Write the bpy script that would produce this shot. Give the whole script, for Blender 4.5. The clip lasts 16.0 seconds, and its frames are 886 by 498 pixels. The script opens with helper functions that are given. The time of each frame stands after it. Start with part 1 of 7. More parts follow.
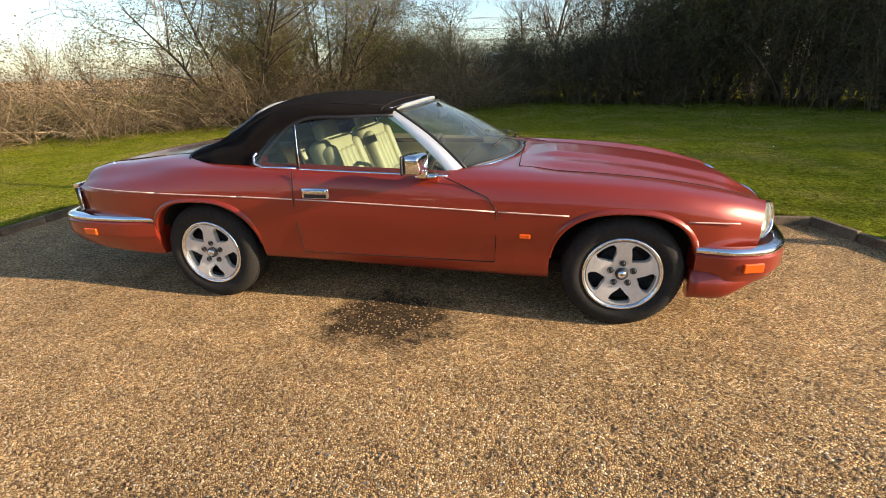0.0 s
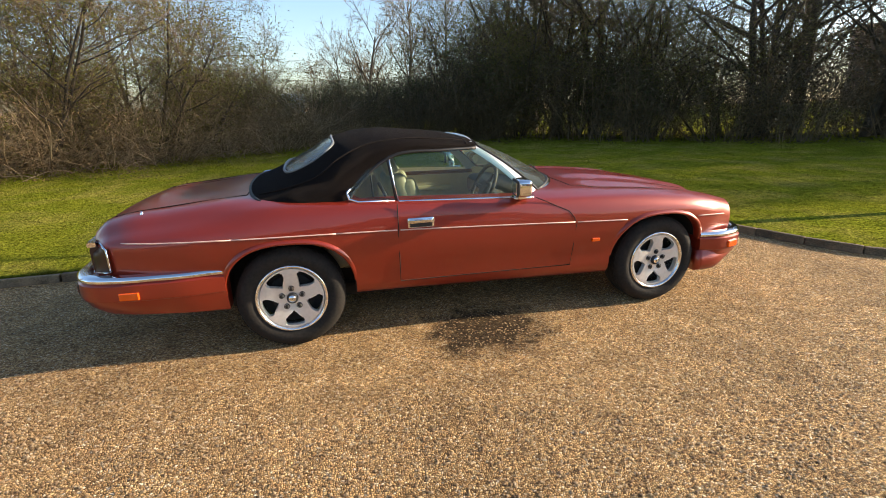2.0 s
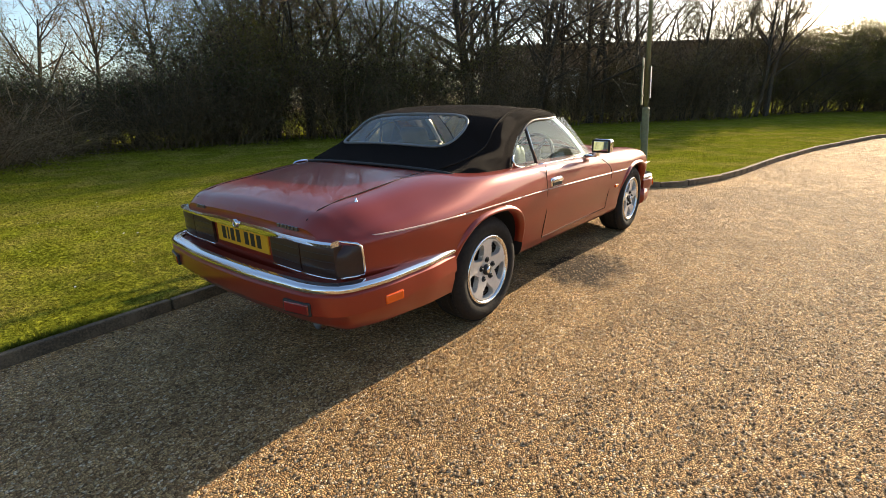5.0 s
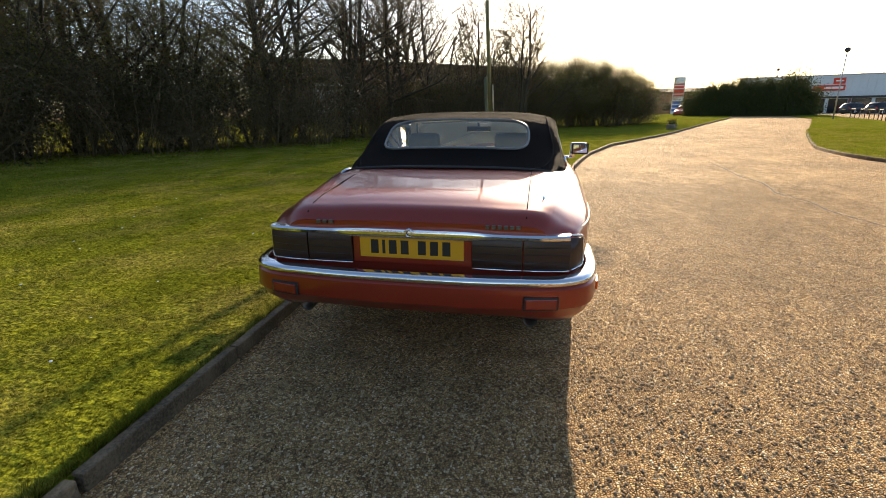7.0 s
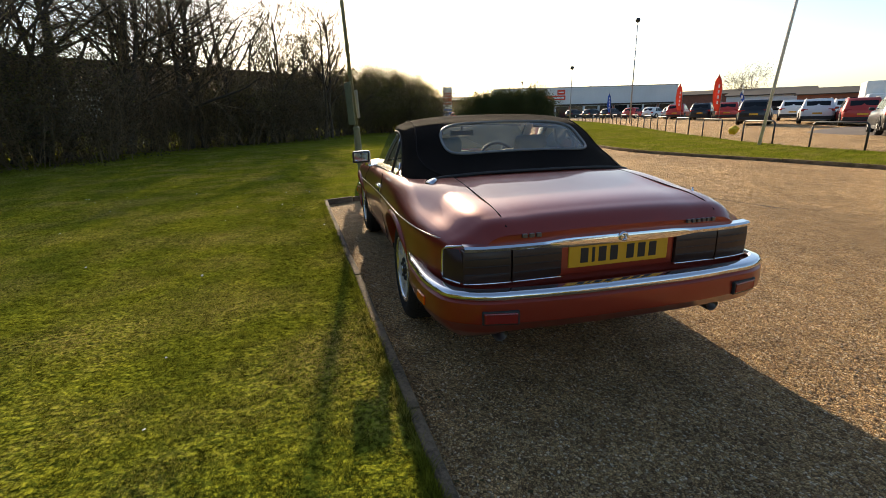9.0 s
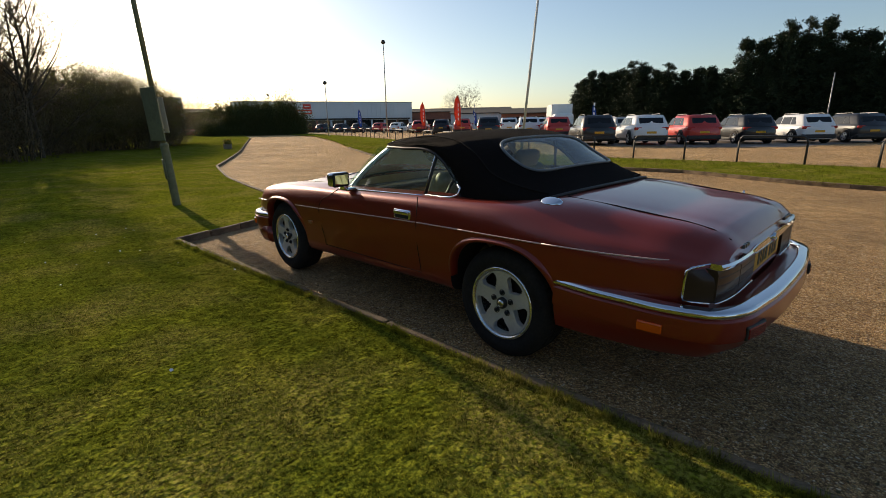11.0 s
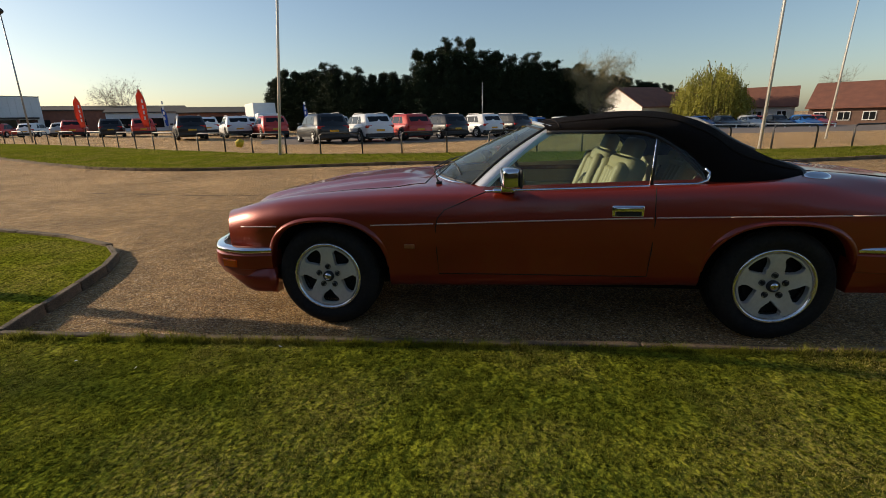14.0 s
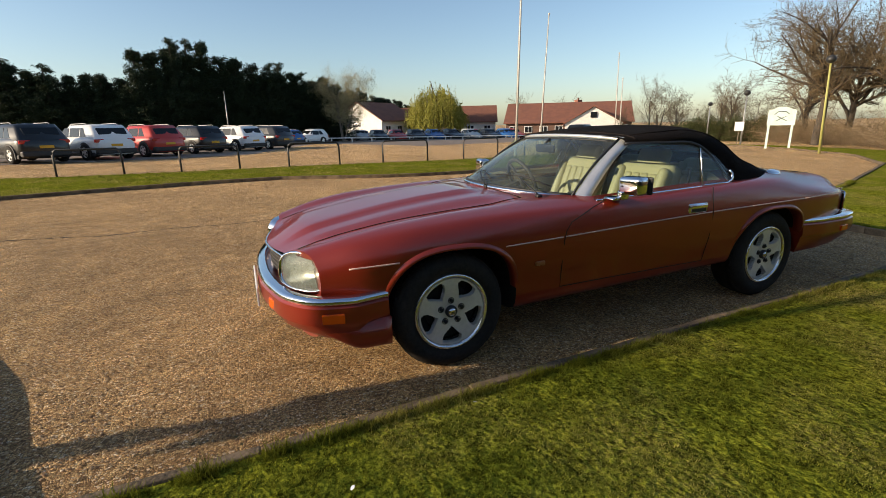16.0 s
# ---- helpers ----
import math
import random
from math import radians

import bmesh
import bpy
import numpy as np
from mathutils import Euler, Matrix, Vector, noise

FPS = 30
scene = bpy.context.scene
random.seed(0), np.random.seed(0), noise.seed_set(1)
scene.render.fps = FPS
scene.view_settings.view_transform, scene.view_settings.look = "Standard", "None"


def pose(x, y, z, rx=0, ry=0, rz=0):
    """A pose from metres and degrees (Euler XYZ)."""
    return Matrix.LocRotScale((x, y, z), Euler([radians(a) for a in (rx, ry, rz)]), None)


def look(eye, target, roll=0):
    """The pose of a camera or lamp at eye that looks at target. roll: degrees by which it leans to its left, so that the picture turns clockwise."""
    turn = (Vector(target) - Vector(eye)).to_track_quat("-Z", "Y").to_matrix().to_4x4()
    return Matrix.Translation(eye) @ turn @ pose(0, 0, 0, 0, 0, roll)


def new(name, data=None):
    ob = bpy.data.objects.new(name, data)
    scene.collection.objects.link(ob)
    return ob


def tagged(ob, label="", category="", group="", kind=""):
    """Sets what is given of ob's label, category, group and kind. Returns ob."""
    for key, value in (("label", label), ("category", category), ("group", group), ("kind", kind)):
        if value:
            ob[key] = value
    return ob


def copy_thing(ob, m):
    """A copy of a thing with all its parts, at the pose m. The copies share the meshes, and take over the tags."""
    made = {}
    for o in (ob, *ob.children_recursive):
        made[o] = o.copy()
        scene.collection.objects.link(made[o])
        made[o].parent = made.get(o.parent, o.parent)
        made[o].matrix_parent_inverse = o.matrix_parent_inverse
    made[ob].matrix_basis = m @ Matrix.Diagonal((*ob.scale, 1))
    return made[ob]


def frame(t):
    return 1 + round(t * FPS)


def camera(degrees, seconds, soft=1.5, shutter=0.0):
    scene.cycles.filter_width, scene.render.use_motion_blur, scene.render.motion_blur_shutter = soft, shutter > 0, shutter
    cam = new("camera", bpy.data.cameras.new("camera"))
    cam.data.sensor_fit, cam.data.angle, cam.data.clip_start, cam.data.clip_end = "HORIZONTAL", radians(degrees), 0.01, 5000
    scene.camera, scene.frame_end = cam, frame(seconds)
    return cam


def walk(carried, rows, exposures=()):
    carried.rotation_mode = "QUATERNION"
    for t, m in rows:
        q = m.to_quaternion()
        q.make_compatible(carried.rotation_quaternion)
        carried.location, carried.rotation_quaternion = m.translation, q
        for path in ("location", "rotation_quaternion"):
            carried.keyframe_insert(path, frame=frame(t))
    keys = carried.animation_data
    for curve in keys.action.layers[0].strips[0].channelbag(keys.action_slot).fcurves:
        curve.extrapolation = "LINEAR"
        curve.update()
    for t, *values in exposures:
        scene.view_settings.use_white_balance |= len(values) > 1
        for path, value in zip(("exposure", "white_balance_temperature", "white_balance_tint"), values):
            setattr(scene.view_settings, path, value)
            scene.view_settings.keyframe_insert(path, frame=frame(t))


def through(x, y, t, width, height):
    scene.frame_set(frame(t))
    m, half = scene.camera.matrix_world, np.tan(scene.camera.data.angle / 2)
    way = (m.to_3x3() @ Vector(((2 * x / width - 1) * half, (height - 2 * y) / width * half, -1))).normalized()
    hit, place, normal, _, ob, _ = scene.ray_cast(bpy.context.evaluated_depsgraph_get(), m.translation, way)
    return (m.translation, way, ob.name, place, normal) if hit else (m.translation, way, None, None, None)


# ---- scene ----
cam = camera(87.1, 16.0, soft=0.65)
PATH = [
    (0, (0.814, -3.362, 1.427), (0.427, -1.537, 0.706), -1.7),
    (0.5, (0.37, -3.527, 1.433), (0.169, -1.665, 0.731), -1.6),
    (1, (-0.096, -3.58, 1.41), (-0.101, -1.696, 0.738), -2.7),
    (1.5, (-0.533, -3.617, 1.43), (-0.331, -1.726, 0.808), -2.5),
    (2, (-1.012, -3.655, 1.457), (-0.563, -1.798, 0.866), -1.0),
    (2.5, (-1.438, -3.555, 1.442), (-0.834, -1.746, 0.838), -0.9),
    (3, (-1.938, -3.463, 1.449), (-1.186, -1.706, 0.86), -1.4),
    (3.5, (-2.365, -3.316, 1.442), (-1.484, -1.626, 0.838), -2.6),
    (6, (-4.074, -1.501, 1.249), (-2.308, -0.755, 0.68), -0.4),
    (6.5, (-4.25, -1.074, 1.25), (-2.413, -0.53, 0.678), -0.4),
    (7, (-4.467, -0.596, 1.287), (-2.588, -0.203, 0.727), -0.7),
    (7.5, (-4.506, -0.166, 1.264), (-2.598, 0.056, 0.708), -0.8),
    (8, (-4.452, 0.34, 1.281), (-2.527, 0.353, 0.738), -1.1),
    (8.5, (-4.392, 0.817, 1.3), (-2.479, 0.598, 0.759), -1.5),
    (9, (-4.185, 1.3, 1.283), (-2.32, 0.828, 0.738), -1.4),
    (9.5, (-3.967, 1.783, 1.296), (-2.195, 1.036, 0.746), -1.5),
    (12, (-1.927, 3.284, 1.331), (-0.858, 1.668, 0.835), -0.9),
    (12.5, (-1.455, 3.437, 1.312), (-0.561, 1.722, 0.804), -0.9),
    (13, (-0.909, 3.507, 1.319), (-0.21, 1.708, 0.792), -1.1),
    (13.5, (-0.383, 3.551, 1.303), (0.127, 1.694, 0.762), -1.3),
    (14, (0.172, 3.505, 1.269), (0.448, 1.598, 0.732), -1.4),
    (14.5, (0.721, 3.499, 1.25), (0.752, 1.569, 0.724), -1.2),
    (15, (1.24, 3.389, 1.248), (0.998, 1.471, 0.738), -1.2),
    (15.5, (1.726, 3.217, 1.289), (1.229, 1.347, 0.782), -1.2),
    (16, (2.26, 3.017, 1.314), (1.508, 1.235, 0.803), -1.1),
]
walk(cam, [(t, look(eye, target, roll)) for t, eye, target, roll in PATH],
     exposures=[(0, 1.1, 6550, 10), (3.5, 1.2, 6600, 10), (6, 1.0, 6900, 10), (7.5, 0.95, 6900, 10), (9.5, 0.5, 6800, 10), (12, -0.02, 6700, 10), (13, -0.02, 6700, 10), (14.5, 0.10, 6650, 10), (16, 0.45, 6600, 10)])

# ---- world, sun, exposure ----
SUN_AZ, SUN_EL = radians(-5.4), radians(18.5)
SUN_DIR = Vector((math.cos(SUN_AZ) * math.cos(SUN_EL), math.sin(SUN_AZ) * math.cos(SUN_EL), math.sin(SUN_EL)))
world = bpy.data.worlds.new("world")
scene.world = world
world.use_nodes = True
wn = world.node_tree.nodes
sky = wn.new("ShaderNodeTexSky")
sky.sky_type = "NISHITA"
sky.sun_disc = False
sky.sun_elevation = SUN_EL
sky.sun_rotation = math.atan2(SUN_DIR.x, SUN_DIR.y)
sky.air_density, sky.dust_density, sky.ozone_density = 1.0, 1.0, 2.0
wn["Background"].inputs["Strength"].default_value = 0.13
world.node_tree.links.new(sky.outputs["Color"], wn["Background"].inputs["Color"])
sun_data = bpy.data.lights.new("sun", "SUN")
sun_data.energy, sun_data.angle, sun_data.color = 5.0, radians(0.6), (1.0, 0.82, 0.60)
sun = new("sun", sun_data)
sun.matrix_world = look(SUN_DIR * 60, (0, 0, 0))


# ---- materials ----
def mat(name, color, rough=0.6, metal=0.0, color2=None, scale=6.0, fine=60.0, bump=0.0, bump_scale=40.0, per_object=0.0,
        coat=0.0, detail=4.0, spec=0.5, contrast=0.5):
    """A surface with colour variation at two scales, roughness variation and fine relief."""
    m = bpy.data.materials.new(name)
    m.use_nodes = True
    nt = m.node_tree
    n, link = nt.nodes, nt.links.new
    b = n["Principled BSDF"]
    b.inputs["Metallic"].default_value = metal
    b.inputs["Roughness"].default_value = rough
    b.inputs["Specular IOR Level"].default_value = spec
    b.inputs["Coat Weight"].default_value = coat
    b.inputs["Coat Roughness"].default_value = 0.04
    c2 = color2 or tuple(v * 0.7 for v in color)
    co = n.new("ShaderNodeTexCoord")
    big, small = n.new("ShaderNodeTexNoise"), n.new("ShaderNodeTexNoise")
    big.inputs["Scale"].default_value, small.inputs["Scale"].default_value = scale, fine
    big.inputs["Detail"].default_value = detail
    link(co.outputs["Object"], big.inputs["Vector"]), link(co.outputs["Object"], small.inputs["Vector"])
    add = n.new("ShaderNodeMix")
    add.data_type = "FLOAT"
    add.inputs["Factor"].default_value = 0.45
    link(big.outputs["Fac"], add.inputs["A"]), link(small.outputs["Fac"], add.inputs["B"])
    ramp = n.new("ShaderNodeMapRange")
    ramp.inputs["From Min"].default_value, ramp.inputs["From Max"].default_value = 0.5 - contrast * 0.3, 0.5 + contrast * 0.3
    link(add.outputs["Result"], ramp.inputs["Value"])
    mix = n.new("ShaderNodeMix")
    mix.data_type = "RGBA"
    mix.inputs["A"].default_value, mix.inputs["B"].default_value = (*c2, 1), (*color, 1)
    link(ramp.outputs["Result"], mix.inputs["Factor"])
    out = mix.outputs["Result"]
    if per_object:
        info, hsv, span = n.new("ShaderNodeObjectInfo"), n.new("ShaderNodeHueSaturation"), n.new("ShaderNodeMapRange")
        span.inputs["To Min"].default_value, span.inputs["To Max"].default_value = 1 - per_object, 1 + per_object
        link(info.outputs["Random"], span.inputs["Value"]), link(span.outputs["Result"], hsv.inputs["Value"])
        link(out, hsv.inputs["Color"])
        out = hsv.outputs["Color"]
    link(out, b.inputs["Base Color"])
    if bump:
        bn, tex = n.new("ShaderNodeBump"), n.new("ShaderNodeTexNoise")
        tex.inputs["Scale"].default_value, tex.inputs["Detail"].default_value = bump_scale, 5
        link(co.outputs["Object"], tex.inputs["Vector"])
        bn.inputs["Strength"].default_value, bn.inputs["Distance"].default_value = min(1.0, bump), 0.01
        link(tex.outputs["Fac"], bn.inputs["Height"]), link(bn.outputs["Normal"], b.inputs["Normal"])
    return m


def plain(name, color, rough=0.5, metal=0.0, **extra):
    m = bpy.data.materials.new(name)
    m.use_nodes = True
    b = m.node_tree.nodes["Principled BSDF"]
    b.inputs["Base Color"].default_value = (*color, 1)
    b.inputs["Roughness"].default_value, b.inputs["Metallic"].default_value = rough, metal
    for key, value in extra.items():
        b.inputs[key.replace("_", " ")].default_value = value
    return m


def foliage(name, color, color2, through=0.35):
    """Leaves and twigs: colour varies from leaf to leaf, some light passes."""
    m = bpy.data.materials.new(name)
    m.use_nodes = True
    nt = m.node_tree
    n, link = nt.nodes, nt.links.new
    b = n["Principled BSDF"]
    b.inputs["Roughness"].default_value = 0.6
    b.inputs["Specular IOR Level"].default_value = 0.25
    geo, mix = n.new("ShaderNodeNewGeometry"), n.new("ShaderNodeMix")
    mix.data_type = "RGBA"
    mix.inputs["A"].default_value, mix.inputs["B"].default_value = (*color, 1), (*color2, 1)
    link(geo.outputs["Random Per Island"], mix.inputs["Factor"])
    link(mix.outputs["Result"], b.inputs["Base Color"])
    if through:
        tr, sh = n.new("ShaderNodeBsdfTranslucent"), n.new("ShaderNodeMixShader")
        sh.inputs[0].default_value = through
        link(mix.outputs["Result"], tr.inputs["Color"])
        link(b.outputs[0], sh.inputs[1]), link(tr.outputs[0], sh.inputs[2])
        link(sh.outputs[0], n["Material Output"].inputs["Surface"])
    return m


def gravel_material():
    """Bonded golden shingle: stones of about a centimetre, with worn, darker and dusty areas, and asphalt patches."""
    m = bpy.data.materials.new("golden_gravel")
    m.use_nodes = True
    nt = m.node_tree
    n, link = nt.nodes, nt.links.new
    b = n["Principled BSDF"]
    co = n.new("ShaderNodeTexCoord")
    vo, vd = n.new("ShaderNodeTexVoronoi"), n.new("ShaderNodeTexVoronoi")
    for v, s in ((vo, 96.0), (vd, 96.0)):
        v.inputs["Scale"].default_value = s
        link(co.outputs["Object"], v.inputs["Vector"])
    vd.feature = "DISTANCE_TO_EDGE"
    hue = n.new("ShaderNodeSeparateColor")
    link(vo.outputs["Color"], hue.inputs["Color"])
    ramp = n.new("ShaderNodeValToRGB")
    link(hue.outputs["Red"], ramp.inputs["Fac"])
    stops = [(0.0, (0.19, 0.115, 0.056)), (0.25, (0.38, 0.215, 0.090)), (0.55, (0.56, 0.345, 0.148)), (0.85, (0.71, 0.475, 0.215)), (1.0, (0.80, 0.66, 0.46))]
    el = ramp.color_ramp.elements
    while len(el) < len(stops):
        el.new(0.5)
    for e, (p, c) in zip(el, stops):
        e.position, e.color = p, (*c, 1)
    gap = n.new("ShaderNodeMapRange")
    gap.inputs["From Min"].default_value, gap.inputs["From Max"].default_value = 0.02, 0.13
    gap.inputs["To Min"].default_value = 0.27
    link(vd.outputs["Distance"], gap.inputs["Value"])
    mul = n.new("ShaderNodeMix")
    mul.data_type, mul.blend_type = "RGBA", "MULTIPLY"
    mul.inputs["Factor"].default_value = 1.0
    link(ramp.outputs["Color"], mul.inputs["A"]), link(gap.outputs["Result"], mul.inputs["B"])
    big = n.new("ShaderNodeTexNoise")
    big.inputs["Scale"].default_value, big.inputs["Detail"].default_value = 0.55, 6
    link(co.outputs["Object"], big.inputs["Vector"])
    wear = n.new("ShaderNodeMapRange")
    wear.inputs["From Min"].default_value, wear.inputs["From Max"].default_value = 0.35, 0.68
    wear.inputs["To Min"].default_value, wear.inputs["To Max"].default_value = 0.95, 1.36
    link(big.outputs["Fac"], wear.inputs["Value"])
    mul2 = n.new("ShaderNodeMix")
    mul2.data_type, mul2.blend_type = "RGBA", "MULTIPLY"
    mul2.inputs["Factor"].default_value = 1.0
    link(mul.outputs["Result"], mul2.inputs["A"]), link(wear.outputs["Result"], mul2.inputs["B"])
    mid = n.new("ShaderNodeTexNoise")
    mid.inputs["Scale"].default_value, mid.inputs["Detail"].default_value = 5.0, 6
    link(co.outputs["Object"], mid.inputs["Vector"])
    mspan = n.new("ShaderNodeMapRange")
    link(mid.outputs["Fac"], mspan.inputs["Value"])
    mspan.inputs["From Min"].default_value, mspan.inputs["From Max"].default_value = 0.32, 0.62
    mspan.inputs["To Min"].default_value, mspan.inputs["To Max"].default_value = 0.78, 1.14
    mulm = n.new("ShaderNodeMix")
    mulm.data_type, mulm.blend_type = "RGBA", "MULTIPLY"
    mulm.inputs["Factor"].default_value = 1.0
    link(mul2.outputs["Result"], mulm.inputs["A"]), link(mspan.outputs["Result"], mulm.inputs["B"])
    mul2 = mulm
    # damp oil stain beside the sill, with ragged edges
    sep = n.new("ShaderNodeSeparateXYZ")
    wob = n.new("ShaderNodeTexNoise")
    wob.inputs["Scale"].default_value, wob.inputs["Detail"].default_value = 7.0, 6
    link(co.outputs["Object"], wob.inputs["Vector"]), link(co.outputs["Object"], sep.inputs["Vector"])
    dist = n.new("ShaderNodeVectorMath")
    dist.operation = "DISTANCE"
    squash = n.new("ShaderNodeVectorMath")
    squash.operation = "MULTIPLY"
    squash.inputs[1].default_value = (0.8, 1.0, 0.0)
    link(co.outputs["Object"], squash.inputs[0]), link(squash.outputs[0], dist.inputs[0])
    dist.inputs[1].default_value = (-0.05, -0.93, 0.0)
    su = n.new("ShaderNodeMath")
    su.operation = "MULTIPLY_ADD"
    link(wob.outputs["Fac"], su.inputs[0])
    su.inputs[1].default_value = 0.55
    link(dist.outputs["Value"], su.inputs[2])
    stain = n.new("ShaderNodeMapRange")
    stain.inputs["From Min"].default_value, stain.inputs["From Max"].default_value = 0.50, 0.72
    stain.inputs["To Min"].default_value, stain.inputs["To Max"].default_value = 0.13, 1.0
    link(su.outputs[0], stain.inputs["Value"])
    mul3 = n.new("ShaderNodeMix")
    mul3.data_type, mul3.blend_type = "RGBA", "MULTIPLY"
    mul3.inputs["Factor"].default_value = 1.0
    link(mul2.outputs["Result"], mul3.inputs["A"]), link(stain.outputs["Result"], mul3.inputs["B"])
    link(mul3.outputs["Result"], b.inputs["Base Color"])
    b.inputs["Roughness"].default_value = 0.85
    b.inputs["Specular IOR Level"].default_value = 0.18
    bn = n.new("ShaderNodeBump")
    bn.inputs["Strength"].default_value, bn.inputs["Distance"].default_value = 1.0, 0.008
    hs = n.new("ShaderNodeMath")
    hs.operation = "MULTIPLY_ADD"
    hs.inputs[1].default_value = 0.6
    cap = n.new("ShaderNodeMapRange")
    cap.inputs["From Max"].default_value = 0.30
    link(vd.outputs["Distance"], cap.inputs["Value"])
    link(hue.outputs["Green"], hs.inputs[0]), link(cap.outputs["Result"], hs.inputs[2])
    link(hs.outputs[0], bn.inputs["Height"]), link(bn.outputs["Normal"], b.inputs["Normal"])
    return m


def lawn_material(name, green, lush, straw, blade):
    """Turf: lush and yellowed patches at several sizes; from blade to blade the colour varies too."""
    m = bpy.data.materials.new(name)
    m.use_nodes = True
    n, link = m.node_tree.nodes, m.node_tree.links.new
    b = n["Principled BSDF"]
    b.inputs["Roughness"].default_value = 0.9
    b.inputs["Specular IOR Level"].default_value = 0.0
    co, geo = n.new("ShaderNodeTexCoord"), n.new("ShaderNodeNewGeometry")

    def field(scale, lo, hi, detail=5):
        t, r = n.new("ShaderNodeTexNoise"), n.new("ShaderNodeMapRange")
        t.inputs["Scale"].default_value, t.inputs["Detail"].default_value = scale, detail
        r.inputs["From Min"].default_value, r.inputs["From Max"].default_value = lo, hi
        link(co.outputs["Object"], t.inputs["Vector"]), link(t.outputs["Fac"], r.inputs["Value"])
        return r.outputs["Result"]

    def blend(fac, a, c):
        x = n.new("ShaderNodeMix")
        x.data_type = "RGBA"
        link(fac, x.inputs["Factor"])
        for socket, v in (("A", a), ("B", c)):
            if isinstance(v, tuple):
                x.inputs[socket].default_value = (*v, 1)
            else:
                link(v, x.inputs[socket])
        return x.outputs["Result"]
    col = blend(field(2.3, 0.38, 0.64), green, lush)
    dry = n.new("ShaderNodeMath")
    dry.operation = "MULTIPLY"
    link(field(1.3, 0.45, 0.70, 7), dry.inputs[0])
    if blade:
        link(geo.outputs["Random Per Island"], dry.inputs[1])
    else:
        link(field(55, 0.35, 0.65), dry.inputs[1])
    col = blend(dry.outputs[0], col, straw)
    span, hsv = n.new("ShaderNodeMapRange"), n.new("ShaderNodeHueSaturation")
    span.inputs["To Min"].default_value, span.inputs["To Max"].default_value = 0.30, 1.90
    mott = n.new("ShaderNodeMath")
    mott.operation = "MULTIPLY_ADD"
    mott.inputs[1].default_value = 0.66
    link(geo.outputs["Random Per Island"] if blade else field(52, 0.40, 0.60, 3), mott.inputs[0])
    half = n.new("ShaderNodeMath")
    half.operation = "MULTIPLY"
    half.inputs[1].default_value = 0.34
    link(field(14.0, 0.36, 0.64, 5), half.inputs[0]), link(half.outputs[0], mott.inputs[2])
    link(mott.outputs[0], span.inputs["Value"])
    link(span.outputs["Result"], hsv.inputs["Value"]), link(col, hsv.inputs["Color"])
    link(hsv.outputs["Color"], b.inputs["Base Color"])
    if blade:
        tr, sh = n.new("ShaderNodeBsdfTranslucent"), n.new("ShaderNodeMixShader")
        sh.inputs[0].default_value = 0.5
        link(hsv.outputs["Color"], tr.inputs["Color"])
        link(b.outputs[0], sh.inputs[1]), link(tr.outputs[0], sh.inputs[2])
        link(sh.outputs[0], n["Material Output"].inputs["Surface"])
    else:
        bn, tex = n.new("ShaderNodeBump"), n.new("ShaderNodeTexNoise")
        tex.inputs["Scale"].default_value, tex.inputs["Detail"].default_value = 24.0, 9
        link(co.outputs["Object"], tex.inputs["Vector"])
        bn.inputs["Strength"].default_value, bn.inputs["Distance"].default_value = 1.0, 0.055
        link(tex.outputs["Fac"], bn.inputs["Height"]), link(bn.outputs["Normal"], b.inputs["Normal"])
    return m


M_GRAVEL = gravel_material()
M_LAWN = lawn_material("lawn_turf", (0.158, 0.166, 0.015), (0.124, 0.140, 0.013), (0.25, 0.20, 0.055), False)
M_BLADE = lawn_material("grass_blades", (0.180, 0.188, 0.022), (0.138, 0.152, 0.017), (0.33, 0.265, 0.09), True)
M_KERB = mat("dirty_edging", (0.23, 0.160, 0.095), 0.9, color2=(0.070, 0.050, 0.028), scale=7, fine=80, bump=1.0, bump_scale=60, per_object=0.22, contrast=0.4)
M_TARMAC = mat("car_park_surface", (0.22, 0.17, 0.13), 0.85, color2=(0.15, 0.115, 0.09), scale=0.6, fine=40, bump=0.5)
M_BARK = mat("bark", (0.085, 0.065, 0.048), 0.9, color2=(0.04, 0.034, 0.026), scale=3, fine=30, bump=0.8)
M_BARKPALE = mat("pale_bark", (0.22, 0.19, 0.15), 0.9, color2=(0.12, 0.10, 0.08), scale=3, fine=30, bump=0.8)
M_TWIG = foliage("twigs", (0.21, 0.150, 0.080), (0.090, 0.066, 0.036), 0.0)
M_TWIGPALE = foliage("pale_sunlit_twigs", (0.42, 0.32, 0.20), (0.11, 0.07, 0.038), 0.1)
M_LEAFNEW = foliage("new_leaves", (0.13, 0.135, 0.026), (0.23, 0.20, 0.055), 0.45)
M_LEAFDARK = foliage("ivy_leaves", (0.040, 0.056, 0.016), (0.100, 0.105, 0.034), 0.35)
M_LEAFDULL = foliage("dim_withered_leaves", (0.10, 0.068, 0.042), (0.055, 0.050, 0.025), 0.2)
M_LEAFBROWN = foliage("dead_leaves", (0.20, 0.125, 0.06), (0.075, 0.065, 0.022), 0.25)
M_CONIFER = foliage("conifer_sprays", (0.010, 0.022, 0.010), (0.03, 0.045, 0.016), 0.1)
M_WILLOW = foliage("willow_catkins", (0.36, 0.33, 0.05), (0.24, 0.24, 0.05), 0.35)
M_STEELGREEN = mat("weathered_green_paint", (0.19, 0.20, 0.11), 0.6, color2=(0.12, 0.125, 0.07), scale=4, fine=25, bump=0.2)
